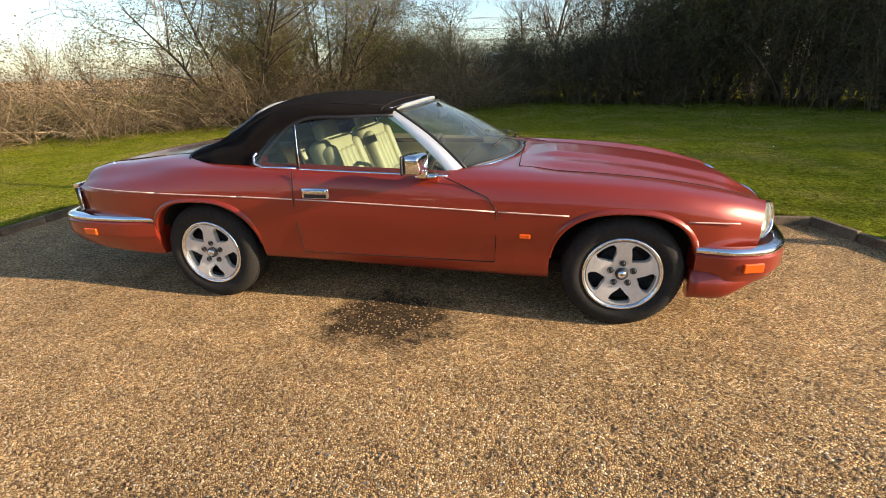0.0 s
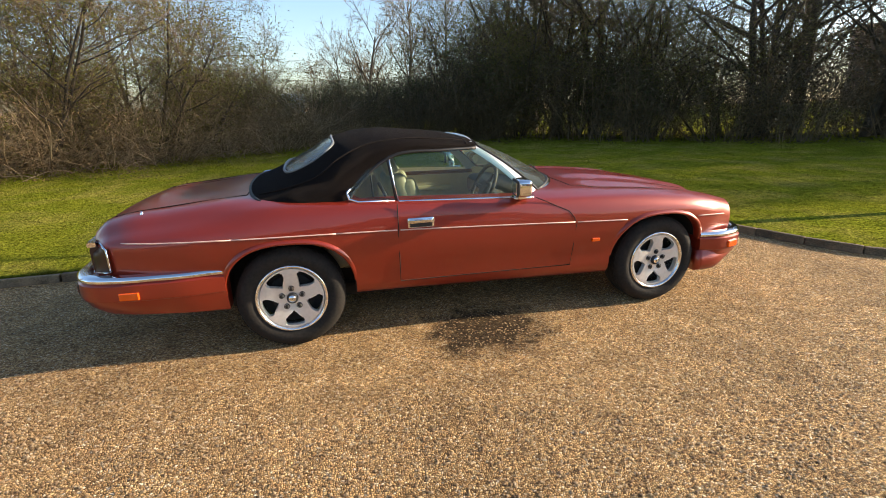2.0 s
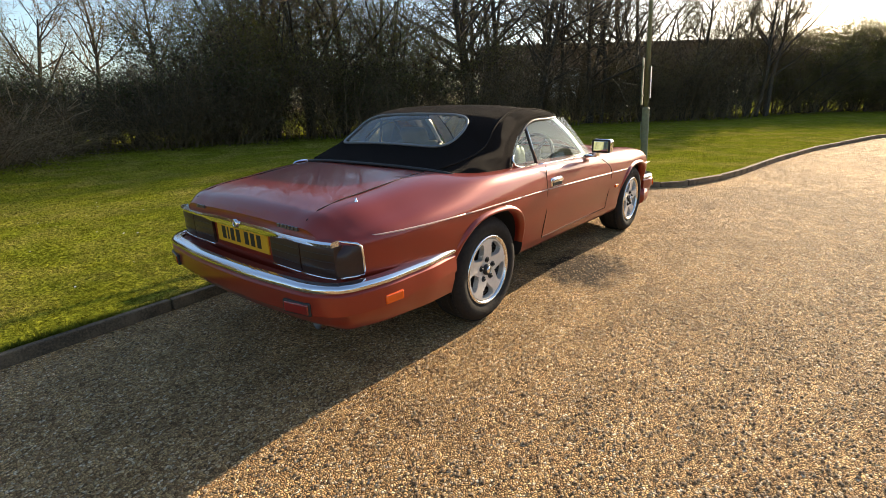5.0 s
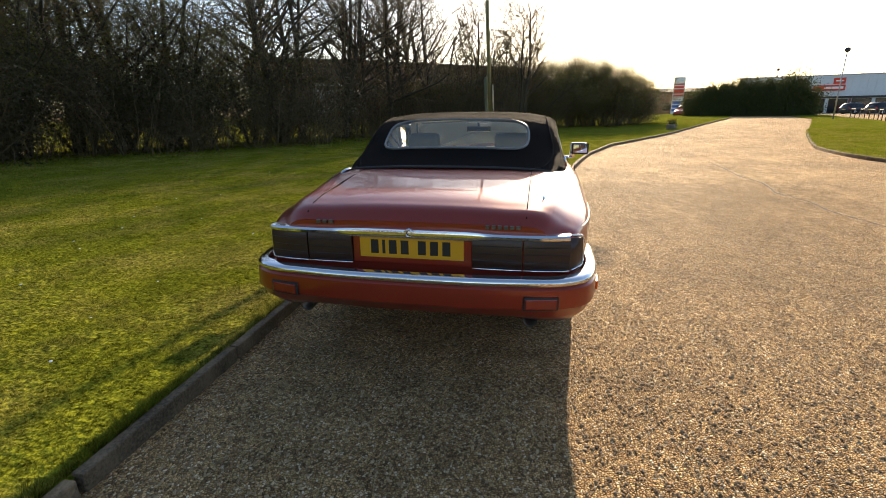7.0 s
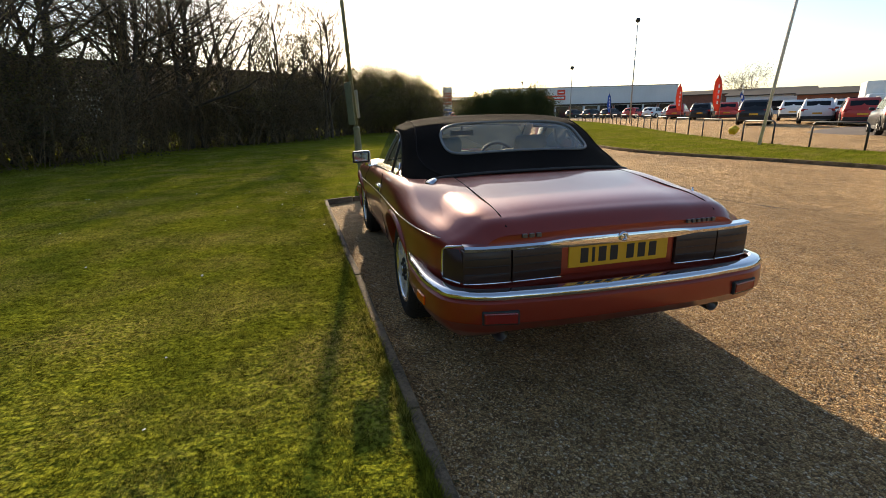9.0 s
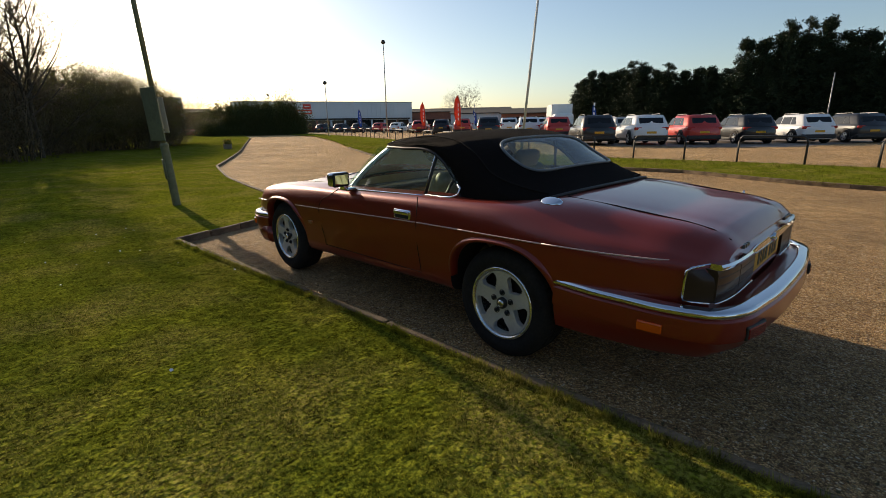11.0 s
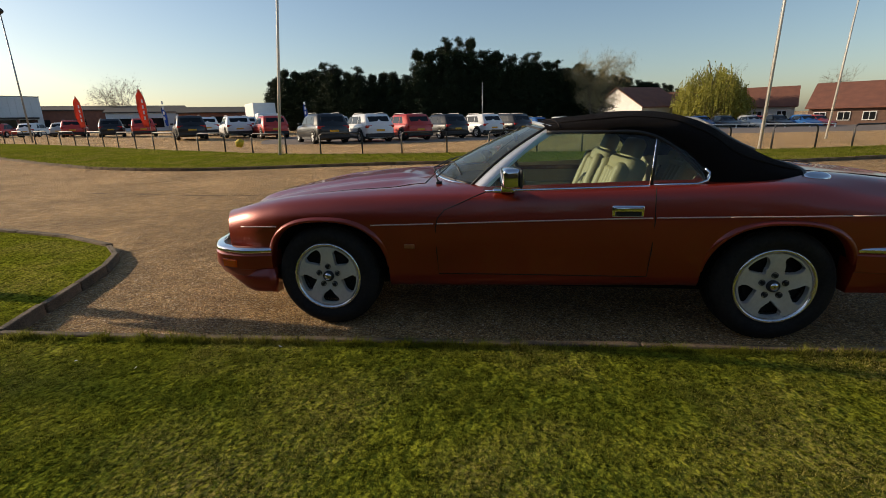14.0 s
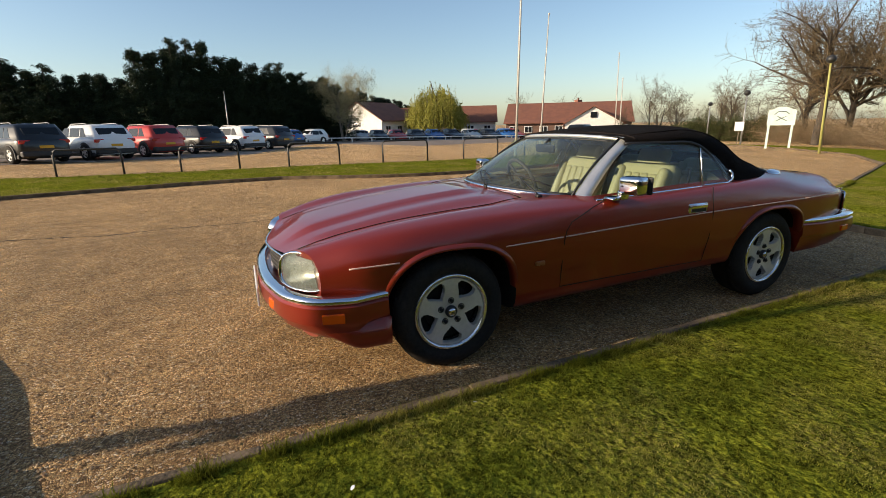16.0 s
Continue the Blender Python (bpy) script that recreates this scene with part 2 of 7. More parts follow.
M_STEEL = mat("galvanised_steel", (0.42, 0.41, 0.40), 0.5, 0.6, scale=4, fine=30)
M_BLACKIRON = mat("black_painted_iron", (0.022, 0.022, 0.022), 0.5, scale=5, fine=40, bump=0.1)
M_POLE = mat("white_fibreglass", (0.66, 0.64, 0.58), 0.45, color2=(0.5, 0.48, 0.43), scale=3, fine=20)
M_RENDERWALL = mat("white_render", (0.78, 0.75, 0.69), 0.9, color2=(0.64, 0.61, 0.56), scale=0.7, fine=9, bump=0.3)
M_BRICK = mat("red_brick", (0.30, 0.12, 0.075), 0.9, color2=(0.20, 0.085, 0.06), scale=2, fine=14, bump=0.5)
M_ROOF = mat("clay_tiles", (0.22, 0.085, 0.050), 0.9, color2=(0.14, 0.058, 0.04), scale=1.2, fine=12, bump=0.6)
M_CLAD = mat("grey_cladding", (0.64, 0.66, 0.68), 0.55, color2=(0.56, 0.58, 0.60), scale=0.3, fine=4)
M_DARKWALL = mat("dark_cladding", (0.055, 0.045, 0.036), 0.85, color2=(0.04, 0.034, 0.028), scale=0.8, fine=6)
M_DARKBRICK = mat("brown_brick", (0.17, 0.095, 0.065), 0.9, color2=(0.10, 0.06, 0.045), scale=2, fine=14, bump=0.5)
M_ORANGE = mat("orange_red_cloth", (0.66, 0.12, 0.06), 0.7, color2=(0.54, 0.085, 0.045), scale=2, fine=30)
M_BIRCH = foliage("birch_twigs", (0.46, 0.40, 0.22), (0.28, 0.23, 0.11), 0.25)
M_WINDOW = plain("window_glass_dark", (0.012, 0.014, 0.016), 0.08, 0.0, Specular_IOR_Level=0.35)
M_WHITE = mat("white_paint", (0.80, 0.80, 0.78), 0.4, color2=(0.70, 0.70, 0.68), scale=3, fine=20)
M_RED = mat("red_sheet", (0.72, 0.055, 0.02), 0.6, color2=(0.60, 0.045, 0.02), scale=2, fine=12)
M_BLUE = mat("blue_sheet", (0.03, 0.12, 0.48), 0.6, scale=2, fine=12)
M_MINT = mat("pale_green_paint", (0.62, 0.78, 0.70), 0.5, scale=2, fine=14)
M_TIMBER = mat("weathered_timber", (0.22, 0.18, 0.13), 0.85, color2=(0.13, 0.105, 0.08), scale=4, fine=40, bump=0.5)
M_YELLOW = mat("yellow_flowers", (0.75, 0.52, 0.03), 0.7, scale=9, fine=30)


# ---- mesh helpers ----
def put_mesh(name, me, material, parent=None, label="", smooth=False):
    for m in material if isinstance(material, (list, tuple)) else (material,):
        me.materials.append(m)
    if smooth:
        me.polygons.foreach_set("use_smooth", [True] * len(me.polygons))
    ob = new(name, me)
    if parent:
        ob.parent = parent
    if label:
        tagged(ob, label)
    return ob


def part(name, bm, material, parent=None, label="", smooth=False):
    """Links a bmesh as one mesh object under a thing or a part."""
    bmesh.ops.recalc_face_normals(bm, faces=bm.faces)
    me = bpy.data.meshes.new(name)
    bm.to_mesh(me)
    bm.free()
    return put_mesh(name, me, material, parent, label, smooth)


def thing(name, m=None, label="", category="", group="", kind=""):
    ob = new(name)
    ob.empty_display_size = 0.2
    ob.matrix_world = m or Matrix()
    return tagged(ob, label, category, group, kind)


def arrays(name, verts, faces, material, parent=None, label="", smooth=False):
    """A mesh from computed arrays of corners and of triangles or quads."""
    me = bpy.data.meshes.new(name)
    verts, faces = np.asarray(verts, np.float32), np.asarray(faces, np.int32)
    k = faces.shape[1]
    me.vertices.add(len(verts)), me.loops.add(faces.size), me.polygons.add(len(faces))
    me.vertices.foreach_set("co", verts.ravel())
    me.loops.foreach_set("vertex_index", faces.ravel())
    me.polygons.foreach_set("loop_start", np.arange(len(faces), dtype=np.int32) * k)
    me.polygons.foreach_set("loop_total", np.full(len(faces), k, np.int32))
    me.update(calc_edges=True)
    me.validate()
    return put_mesh(name, me, material, parent, label, smooth)


def box(bm, c, size, bevel=0.0, rot=None, seg=2):
    """A box round the centre c, its edges rounded."""
    made = bmesh.ops.create_cube(bm, size=1.0)["verts"]
    bmesh.ops.scale(bm, vec=size, verts=made)
    if bevel:
        geo = list({e for v in made for e in v.link_edges})
        made = list({v for f in bmesh.ops.bevel(bm, geom=geo, offset=bevel, segments=seg, affect="EDGES", profile=0.5)["faces"] for v in f.verts} | {v for v in made if v.is_valid})
    if rot:
        bmesh.ops.rotate(bm, cent=(0, 0, 0), matrix=rot.to_3x3(), verts=made)
    bmesh.ops.translate(bm, vec=c, verts=made)
    return made


def tube(bm, pts, radii, sides=6, cap=True):
    """A round tube along points, with a radius at each."""
    pts = [Vector(p) for p in pts]
    radii = radii if isinstance(radii, (list, tuple)) else [radii] * len(pts)
    rings = []
    for i, p in enumerate(pts):
        d = (pts[min(i + 1, len(pts) - 1)] - pts[max(i - 1, 0)]).normalized()
        u = d.cross((0, 0, 1)) if abs(d.z) < 0.95 else d.cross((1, 0, 0))
        u.normalize()
        w = d.cross(u)
        rings.append([bm.verts.new(p + (u * math.cos(a) + w * math.sin(a)) * radii[i]) for a in (2 * math.pi * k / sides for k in range(sides))])
    for a, b in zip(rings, rings[1:]):
        for k in range(sides):
            bm.faces.new((a[k], a[(k + 1) % sides], b[(k + 1) % sides], b[k]))
    if cap:
        bm.faces.new(rings[0][::-1]), bm.faces.new(rings[-1])


def lathe(bm, profile, sides=32, axis="y", closed=False):
    """A ring swept from (radius, along) pairs round an axis."""
    rings = []
    for r, a in profile:
        ring = []
        for k in range(sides):
            t = 2 * math.pi * k / sides
            c, s = r * math.cos(t), r * math.sin(t)
            ring.append(bm.verts.new({"y": (c, a, s), "x": (a, c, s), "z": (c, s, a)}[axis]))
        rings.append(ring)
    pairs = list(zip(rings, rings[1:])) + ([(rings[-1], rings[0])] if closed else [])
    for a, b in pairs:
        for k in range(sides):
            bm.faces.new((a[k], a[(k + 1) % sides], b[(k + 1) % sides], b[k]))
    return rings


def prism(bm, outline, axis, a, b):
    """A flat outline pushed from a to b along an axis; outline in the two other axes."""
    def at(p, v):
        return {"x": (v, p[0], p[1]), "y": (p[0], v, p[1]), "z": (p[0], p[1], v)}[axis]
    lo, hi = [bm.verts.new(at(p, a)) for p in outline], [bm.verts.new(at(p, b)) for p in outline]
    bm.faces.new(lo), bm.faces.new(hi[::-1])
    for k in range(len(outline)):
        bm.faces.new((lo[k], lo[k - 1], hi[k - 1], hi[k]))


def smooth(a, b, v):
    u = np.clip((v - a) / (b - a), 0, 1)
    return u * u * (3 - 2 * u)


def spline(xs, ys):
    """A smooth curve through points: returns a function."""
    xs, ys = np.array(xs, float), np.array(ys, float)
    d = np.gradient(ys, xs)

    def f(v):
        v = np.clip(v, xs[0], xs[-1])
        i = np.clip(np.searchsorted(xs, v) - 1, 0, len(xs) - 2)
        h = xs[i + 1] - xs[i]
        u = (v - xs[i]) / h
        return ((2 * u**3 - 3 * u**2 + 1) * ys[i] + (u**3 - 2 * u**2 + u) * h * d[i] + (3 * u**2 - 2 * u**3) * ys[i + 1] + (u**3 - u**2) * h * d[i + 1])
    return f


# ---- ground ----
def ground_z(x, y):
    """The drive is level at the parking bay, rises gently towards the far entrance and falls away beyond the car park."""
    fall = 0.0135 * np.maximum(0, np.minimum(np.hypot(x, y - 3.5), 110) - 3) * smooth(-2, 8, -y) * (1 - 0.6 * smooth(4, 28, x))
    return 0.34 * smooth(2, 18, -y) + 0.003 * np.maximum(0, np.minimum(-y, 90) - 18) + 0.008 * np.maximum(0, np.minimum(x, 110) - 4) - 0.008 * np.maximum(0, np.minimum(-x, 60) - 5) - fall


def path_points(pts, step):
    """A smooth curve through a plan's corner points, cut into even steps."""
    p = np.array(pts, float)
    s = np.r_[0, np.cumsum(np.hypot(*np.diff(p, axis=0).T))]
    n = max(2, int(s[-1] / step))
    u = np.linspace(0, s[-1], n + 1)
    return np.stack([np.interp(u, s, p[:, 0]), np.interp(u, s, p[:, 1])], 1)


def sheet(name, rows, material, label, height, cat=""):
    """A strip of ground spanned between rows of plan points; height(x, y) lifts it."""
    rows = np.array(rows)
    r, c = rows.shape[:2]
    v = np.concatenate([rows.reshape(-1, 2), height(rows[..., 0], rows[..., 1]).reshape(-1, 1)], 1)
    i = np.arange(r * c).reshape(r, c)
    f = np.stack([i[:-1, :-1], i[:-1, 1:], i[1:, 1:], i[1:, :-1]], -1).reshape(-1, 4)
    return tagged(arrays(name, v, f, material, smooth=True), label, cat or name, kind="structure")


axis_steps = np.sinh(np.linspace(-7.2, 7.2, 141)) * 3.6
gx, gy = np.meshgrid(axis_steps, axis_steps)
sheet("ground", np.stack([gx, gy], -1), M_GRAVEL, "golden brown bonded gravel drive with worn patches", ground_z)

BAY_REAR = [(-27, -24), (-26, -18), (-24.6, -12.9), (-22.5, -9.0), (-17.7, -5.8), (-13.5, -4.2), (-9.7, -2.8), (-6.6, -1.75), (-5.2, -1.2), (-4.62, -0.85), (-4.45, -0.45), (-4.40, 0.0), (-4.36, 0.93)]
BAY_SIDE = [(-4.36, 0.93), (-2.84, 0.985), (0.55, 1.155), (3.27, 1.29)]
BAY_FRONT = [(3.27, 1.29), (3.47, 0.75), (3.65, 0.25), (3.80, -0.12), (4.0, -0.42), (4.35, -0.72), (4.8, -0.95), (5.6, -1.17), (7.8, -1.5), (10.4, -2.0), (14.7, -3.25), (19.2, -5.5), (24, -7.9), (30.6, -10.9), (44, -17), (70, -27), (110, -40)]


def lawn_z(x, y):
    return ground_z(x, y) + 0.064 + 0.012 * np.maximum(0, np.minimum(y - 1.2, 14))


kerb_line = np.concatenate([path_points(BAY_REAR, 0.25), path_points(BAY_SIDE, 0.25)[1:], path_points(BAY_FRONT, 0.25)[1:]])
far_edge = np.stack([kerb_line[:, 0] * 1.35, np.full(len(kerb_line), 70.0)], 1)
fr = np.linspace(0, 1, 46) ** 2.4
sheet("lawn", kerb_line[None] * (1 - fr[:, None, None]) + far_edge[None] * fr[:, None, None], M_LAWN, "sunlit mown lawn with worn yellowish patches", lawn_z)

ISLE = [(60, -29), (43, -23.4), (30, -17.2), (19.6, -12.1), (15.5, -10.3), (12.7, -9.15), (10.6, -8.75), (9.3, -8.7), (8.3, -8.85), (7, -9.15), (5, -9.65), (3, -9.95), (0.9, -10.0), (0.4, -9.6), (-1.7, -8.95), (-3.8, -8.9), (-6, -9.4), (-10, -10.9), (-14, -12.85), (-18, -14.2), (-21.3, -15.7), (-22.2, -16.4)]
FENCE = [(62, -34), (44.8, -27.1), (37, -24.6), (27.4, -20.5), (21.4, -18.1), (17.5, -16.3), (14.3, -15.0), (12.2, -14.4), (10.2, -13.6), (7, -12.9), (1, -12.85), (-4.6, -12.5), (-9, -13.3), (-14, -15.2), (-19, -17.2), (-22.3, -16.6)]
isle_line = path_points(ISLE, 0.4)
fence_line = np.stack([np.interp(np.linspace(0, 1, len(isle_line)), np.linspace(0, 1, len(path_points(FENCE, 0.4))), path_points(FENCE, 0.4)[:, k]) for k in (0, 1)], 1)
fr = np.linspace(0, 1, 9)
sheet("verge", isle_line[None] * (1 - fr[:, None, None]) + fence_line[None] * fr[:, None, None], M_LAWN, "grass verge between drive and car park", lambda x, y: ground_z(x, y) + 0.07)
sheet("car_park", np.array([[(70, -40), (11.6, -20.6), (5.7, -22.6), (-12, -31), (-60, -56)], [(130, -90), (60, -110), (0, -130), (-40, -130), (-110, -110)]]), M_TARMAC, "brown-grey car park surface", lambda x, y: ground_z(x, y) + 0.012)

rng_c = np.random.default_rng(17)
crack = path_points([(8.9, -4.9), (7.15, -4.72), (6.1, -4.6), (5.2, -4.66), (4.07, -4.4), (3.3, -4.5), (2.6, -4.4), (1.6, -4.5), (0.7, -4.7)], 0.05)
crack = crack + rng_c.normal(0, 0.012, crack.shape).cumsum(0) * 0.25
width = 0.020 * (0.4 + np.abs(rng_c.normal(0, 0.6, len(crack))))
sheet("drive_crack", np.stack([crack - [0, 1] * width[:, None], crack + [0, 1] * width[:, None]]), plain("crack_filler", (0.035, 0.027, 0.02), 0.9), "ragged dark crack across the gravel drive", lambda x, y: ground_z(x, y) + 0.004)

# ---- the red convertible ----
M_PAINT = mat("metallic_red_paint", (0.285, 0.027, 0.011), 0.36, 0.34, color2=(0.245, 0.023, 0.009), scale=2.5, fine=900, coat=0.75, contrast=1.0)
M_SATIN = mat("satin_pillar_trim", (0.80, 0.80, 0.79), 0.34, 0.7, color2=(0.70, 0.70, 0.69), scale=6, fine=120)
M_CHROME = plain("chrome", (0.78, 0.78, 0.80), 0.07, 1.0)
M_ALLOY = mat("silver_alloy", (0.80, 0.79, 0.77), 0.36, 0.45, color2=(0.68, 0.67, 0.65), scale=8, fine=50)
M_LIP = mat("machined_rim", (0.88, 0.87, 0.85), 0.20, 0.9, color2=(0.76, 0.75, 0.73), scale=10, fine=60)
M_TYRE = mat("tyre_rubber", (0.014, 0.0135, 0.013), 0.8, color2=(0.030, 0.026, 0.022), scale=6, fine=60, bump=0.3, spec=0.2)
M_WELL = plain("underseal_black", (0.012, 0.011, 0.010), 0.9)
M_HOOD = mat("dark_brown_mohair", (0.020, 0.014, 0.012), 0.95, color2=(0.013, 0.010, 0.009), scale=3, fine=300, bump=0.5, bump_scale=500, spec=0.2)
M_LEATHER = mat("cream_leather", (0.42, 0.38, 0.235), 0.5, color2=(0.33, 0.30, 0.19), scale=5, fine=90, bump=0.25, bump_scale=120)
M_TRIMCREAM = mat("cream_door_trim", (0.52, 0.46, 0.31), 0.7, color2=(0.42, 0.36, 0.24), scale=4, fine=60)
M_DASH = mat("dark_dashboard", (0.060, 0.048, 0.038), 0.6, scale=5, fine=60)
M_WOOD = mat("walnut_veneer", (0.20, 0.085, 0.03), 0.25, color2=(0.09, 0.04, 0.015), scale=6, fine=40, coat=0.6)
M_LINE = plain("coachline_pale_pink", (0.62, 0.42, 0.36), 0.4)
M_GAP = plain("shut_gap_black", (0.015, 0.008, 0.007), 0.9)
M_RUBBER = plain("black_rubber", (0.015, 0.015, 0.016), 0.55)
M_LAMPDARK = mat("smoked_lamp_lens", (0.042, 0.020, 0.015), 0.34, color2=(0.032, 0.017, 0.013), scale=6, fine=80, coat=0.12, spec=0.35)
M_LAMPRED = plain("red_lens", (0.45, 0.015, 0.012), 0.15, 0.0, Coat_Weight=0.5)
M_FOGRED = plain("dark_red_lens", (0.22, 0.012, 0.010), 0.2, 0.0, Coat_Weight=0.5)
M_AMBER = plain("amber_lens", (0.78, 0.10, 0.004), 0.22, 0.0, Coat_Weight=0.5)
M_PLATE = plain("yellow_plate", (0.66, 0.34, 0.012), 0.45)
M_PLATEWHITE = plain("white_plate", (0.75, 0.75, 0.72), 0.4)
M_BADGE = plain("tarnished_badge", (0.14, 0.13, 0.12), 0.35, 0.6)
M_INK = plain("plate_black", (0.015, 0.013, 0.012), 0.5)


def glass(name, tint, rough=0.0, mirror=0.10):
    """Thin pane: clear with a tint, and a sheen that grows at grazing angles."""
    m = bpy.data.materials.new(name)
    m.use_nodes = True
    n, link = m.node_tree.nodes, m.node_tree.links.new
    tr, gl, sh, fr = n.new("ShaderNodeBsdfTransparent"), n.new("ShaderNodeBsdfGlossy"), n.new("ShaderNodeMixShader"), n.new("ShaderNodeFresnel")
    tr.inputs["Color"].default_value = (*tint, 1)
    gl.inputs["Roughness"].default_value = rough
    fr.inputs["IOR"].default_value = 1.0 + mirror * 5
    link(fr.outputs[0], sh.inputs[0]), link(tr.outputs[0], sh.inputs[1]), link(gl.outputs[0], sh.inputs[2])
    link(sh.outputs[0], n["Material Output"].inputs["Surface"])
    return m


def dewy(name, tint, haze):
    """Pane with a thin film of dew and dust, thicker in patches, over clear tinted glass."""
    m = glass(name, tint)
    n, link = m.node_tree.nodes, m.node_tree.links.new
    old = n["Material Output"].inputs["Surface"].links[0].from_socket
    co, tex, rng_, sh = n.new("ShaderNodeTexCoord"), n.new("ShaderNodeTexNoise"), n.new("ShaderNodeMapRange"), n.new("ShaderNodeMixShader")
    tr, df, both = n.new("ShaderNodeBsdfTranslucent"), n.new("ShaderNodeBsdfDiffuse"), n.new("ShaderNodeMixShader")
    tex.inputs["Scale"].default_value, tex.inputs["Detail"].default_value = 14.0, 8
    link(co.outputs["Object"], tex.inputs["Vector"]), link(tex.outputs["Fac"], rng_.inputs["Value"])
    rng_.inputs["From Min"].default_value, rng_.inputs["From Max"].default_value = 0.35, 0.7
    rng_.inputs["To Min"].default_value, rng_.inputs["To Max"].default_value = haze * 0.55, haze * 1.4
    for s in (tr, df):
        s.inputs["Color"].default_value = (0.62, 0.70, 0.66, 1)
    link(df.outputs[0], both.inputs[1]), link(tr.outputs[0], both.inputs[2])
    link(rng_.outputs["Result"], sh.inputs[0]), link(old, sh.inputs[1]), link(both.outputs[0], sh.inputs[2])
    link(sh.outputs[0], n["Material Output"].inputs["Surface"])
    return m


M_SCREEN = dewy("dewy_windscreen", (0.66, 0.82, 0.75), 0.09)
M_SIDEGLASS = dewy("side_glass", (0.60, 0.76, 0.68), 0.03)
M_REARPANE = dewy("cloudy_rear_pane", (0.80, 0.84, 0.80), 0.14)
M_LAMPGLASS = dewy("headlamp_glass", (0.9, 0.92, 0.9), 0.25)

# half-sections of the body along its length
XS = [-2.30, -2.25, -2.18, -1.95, -1.6, -1.2, -0.8, -0.2, 0.4, 0.9, 1.3, 1.65, 1.9, 2.06]
half_w = spline(XS, [0.755, 0.785, 0.815, 0.862, 0.885, 0.89, 0.885, 0.88, 0.88, 0.885, 0.88, 0.862, 0.825, 0.77])
shoulder_z = spline(XS, [0.765, 0.808, 0.832, 0.868, 0.908, 0.912, 0.90, 0.875, 0.86, 0.852, 0.832, 0.797, 0.754, 0.708])
shoulder_w = spline(XS, [0.62, 0.642, 0.66, 0.68, 0.70, 0.735, 0.77, 0.79, 0.78, 0.75, 0.735, 0.72, 0.69, 0.64])
deck_z = spline(XS, [0.790, 0.842, 0.868, 0.902, 0.942, 0.964, 0.965, 0.940, 0.905, 0.875, 0.838, 0.782, 0.715, 0.640])
belly_z = spline(XS, [0.36, 0.35, 0.34, 0.31, 0.29, 0.29, 0.29, 0.275, 0.26, 0.25, 0.24, 0.23, 0.23, 0.24])
trim_z = spline([-2.2, -0.63, 0.6, 1.85], [0.748, 0.722, 0.682, 0.645])


def section(x):
    """Control points (y, z) of half the body at x, from the keel to the crown."""
    w, zs, ws, zc, zb = half_w(x), shoulder_z(x), shoulder_w(x), deck_z(x), belly_z(x)
    low = min(0.66, zs - 0.16)
    pts = [(0, zb), (w * 0.8, zb), (w - 0.070, zb + 0.025), (w - 0.030, 0.45), (w, low), (w - 0.008, low + (zs - low) * 0.45),
           (ws + (w - ws) * (0.62 - 0.24 * float(smooth(1.2, 1.8, -x))), zs - 0.028 - 0.016 * float(smooth(1.2, 1.8, -x))), (ws, zs), (ws * 0.66, zs + (zc - zs) * 0.72), (ws * 0.33, zs + (zc - zs) * 0.95), (0, zc)]
    p = np.array(pts)
    d = np.r_[0, np.cumsum(np.hypot(*np.diff(p, axis=0).T))]
    u = np.concatenate([np.linspace(d[i], d[i + 1], n, endpoint=False) for i, n in enumerate((3, 2, 4, 4, 3, 4, 4, 6, 6, 6))] + [[d[-1]]])
    y, z = spline(d, p[:, 0])(u), spline(d, p[:, 1])(u)
    y, z = np.where(u <= d[1], np.interp(u, d, p[:, 0]), y), np.where(u <= d[1], zb, z)
    y, z = np.maximum(y, 0), np.maximum(z, zb)
    # two raised creases that run along the bonnet
    k = smooth(0.72, 0.95, x) * (1 - smooth(1.85, 2.06, x))
    top = u > d[7]
    z = z + np.where(top, k * (0.022 * (1 - smooth(0.225, 0.255, y)) + 0.009 * (1 - smooth(0.43, 0.46, y)) - 0.020 * np.exp(-((y - 0.56) / 0.07) ** 2)), 0)
    return y, z


def swing(x, y):
    """The plan is bowed at both ends."""
    b, f = 1 - np.clip(np.abs(y) / 0.82, 0, 1) ** 8, 1 - np.clip(np.abs(y) / 0.82, 0, 1) ** 1.6
    return x + (0.22 * f - 0.11) * smooth(1.5, 2.06, x) + -0.07 * b * smooth(1.8, 2.3, -x)


def side_y(x, z):
    y, zz = section(x)
    i = slice(5, 20)
    return float(np.interp(z, zz[i], y[i]))


def top_z(x, y):
    yy, zz = section(x)
    return float(np.interp(abs(y), yy[:18:-1], zz[:18:-1]))


def loft(xs):
    bm = bmesh.new()
    rings = []
    for x in xs:
        y, z = section(x)
        full = [(yy, zz) for yy, zz in zip(y, z)] + [(-yy, zz) for yy, zz in zip(y[-2:0:-1], z[-2:0:-1])]
        rings.append([bm.verts.new((swing(x, yy), yy, zz)) for yy, zz in full])
    for a, b in zip(rings, rings[1:]):
        for k in range(len(a)):
            bm.faces.new((a[k], a[k - 1], b[k - 1], b[k]))
    bm.faces.new(rings[0]), bm.faces.new(rings[-1][::-1])
    bmesh.ops.recalc_face_normals(bm, faces=bm.faces)
    return bm


ARCH = ((-1.285, 0.362), (1.28, 0.362))
WHEEL_X, WHEEL_Z = 1.2955, 0.328


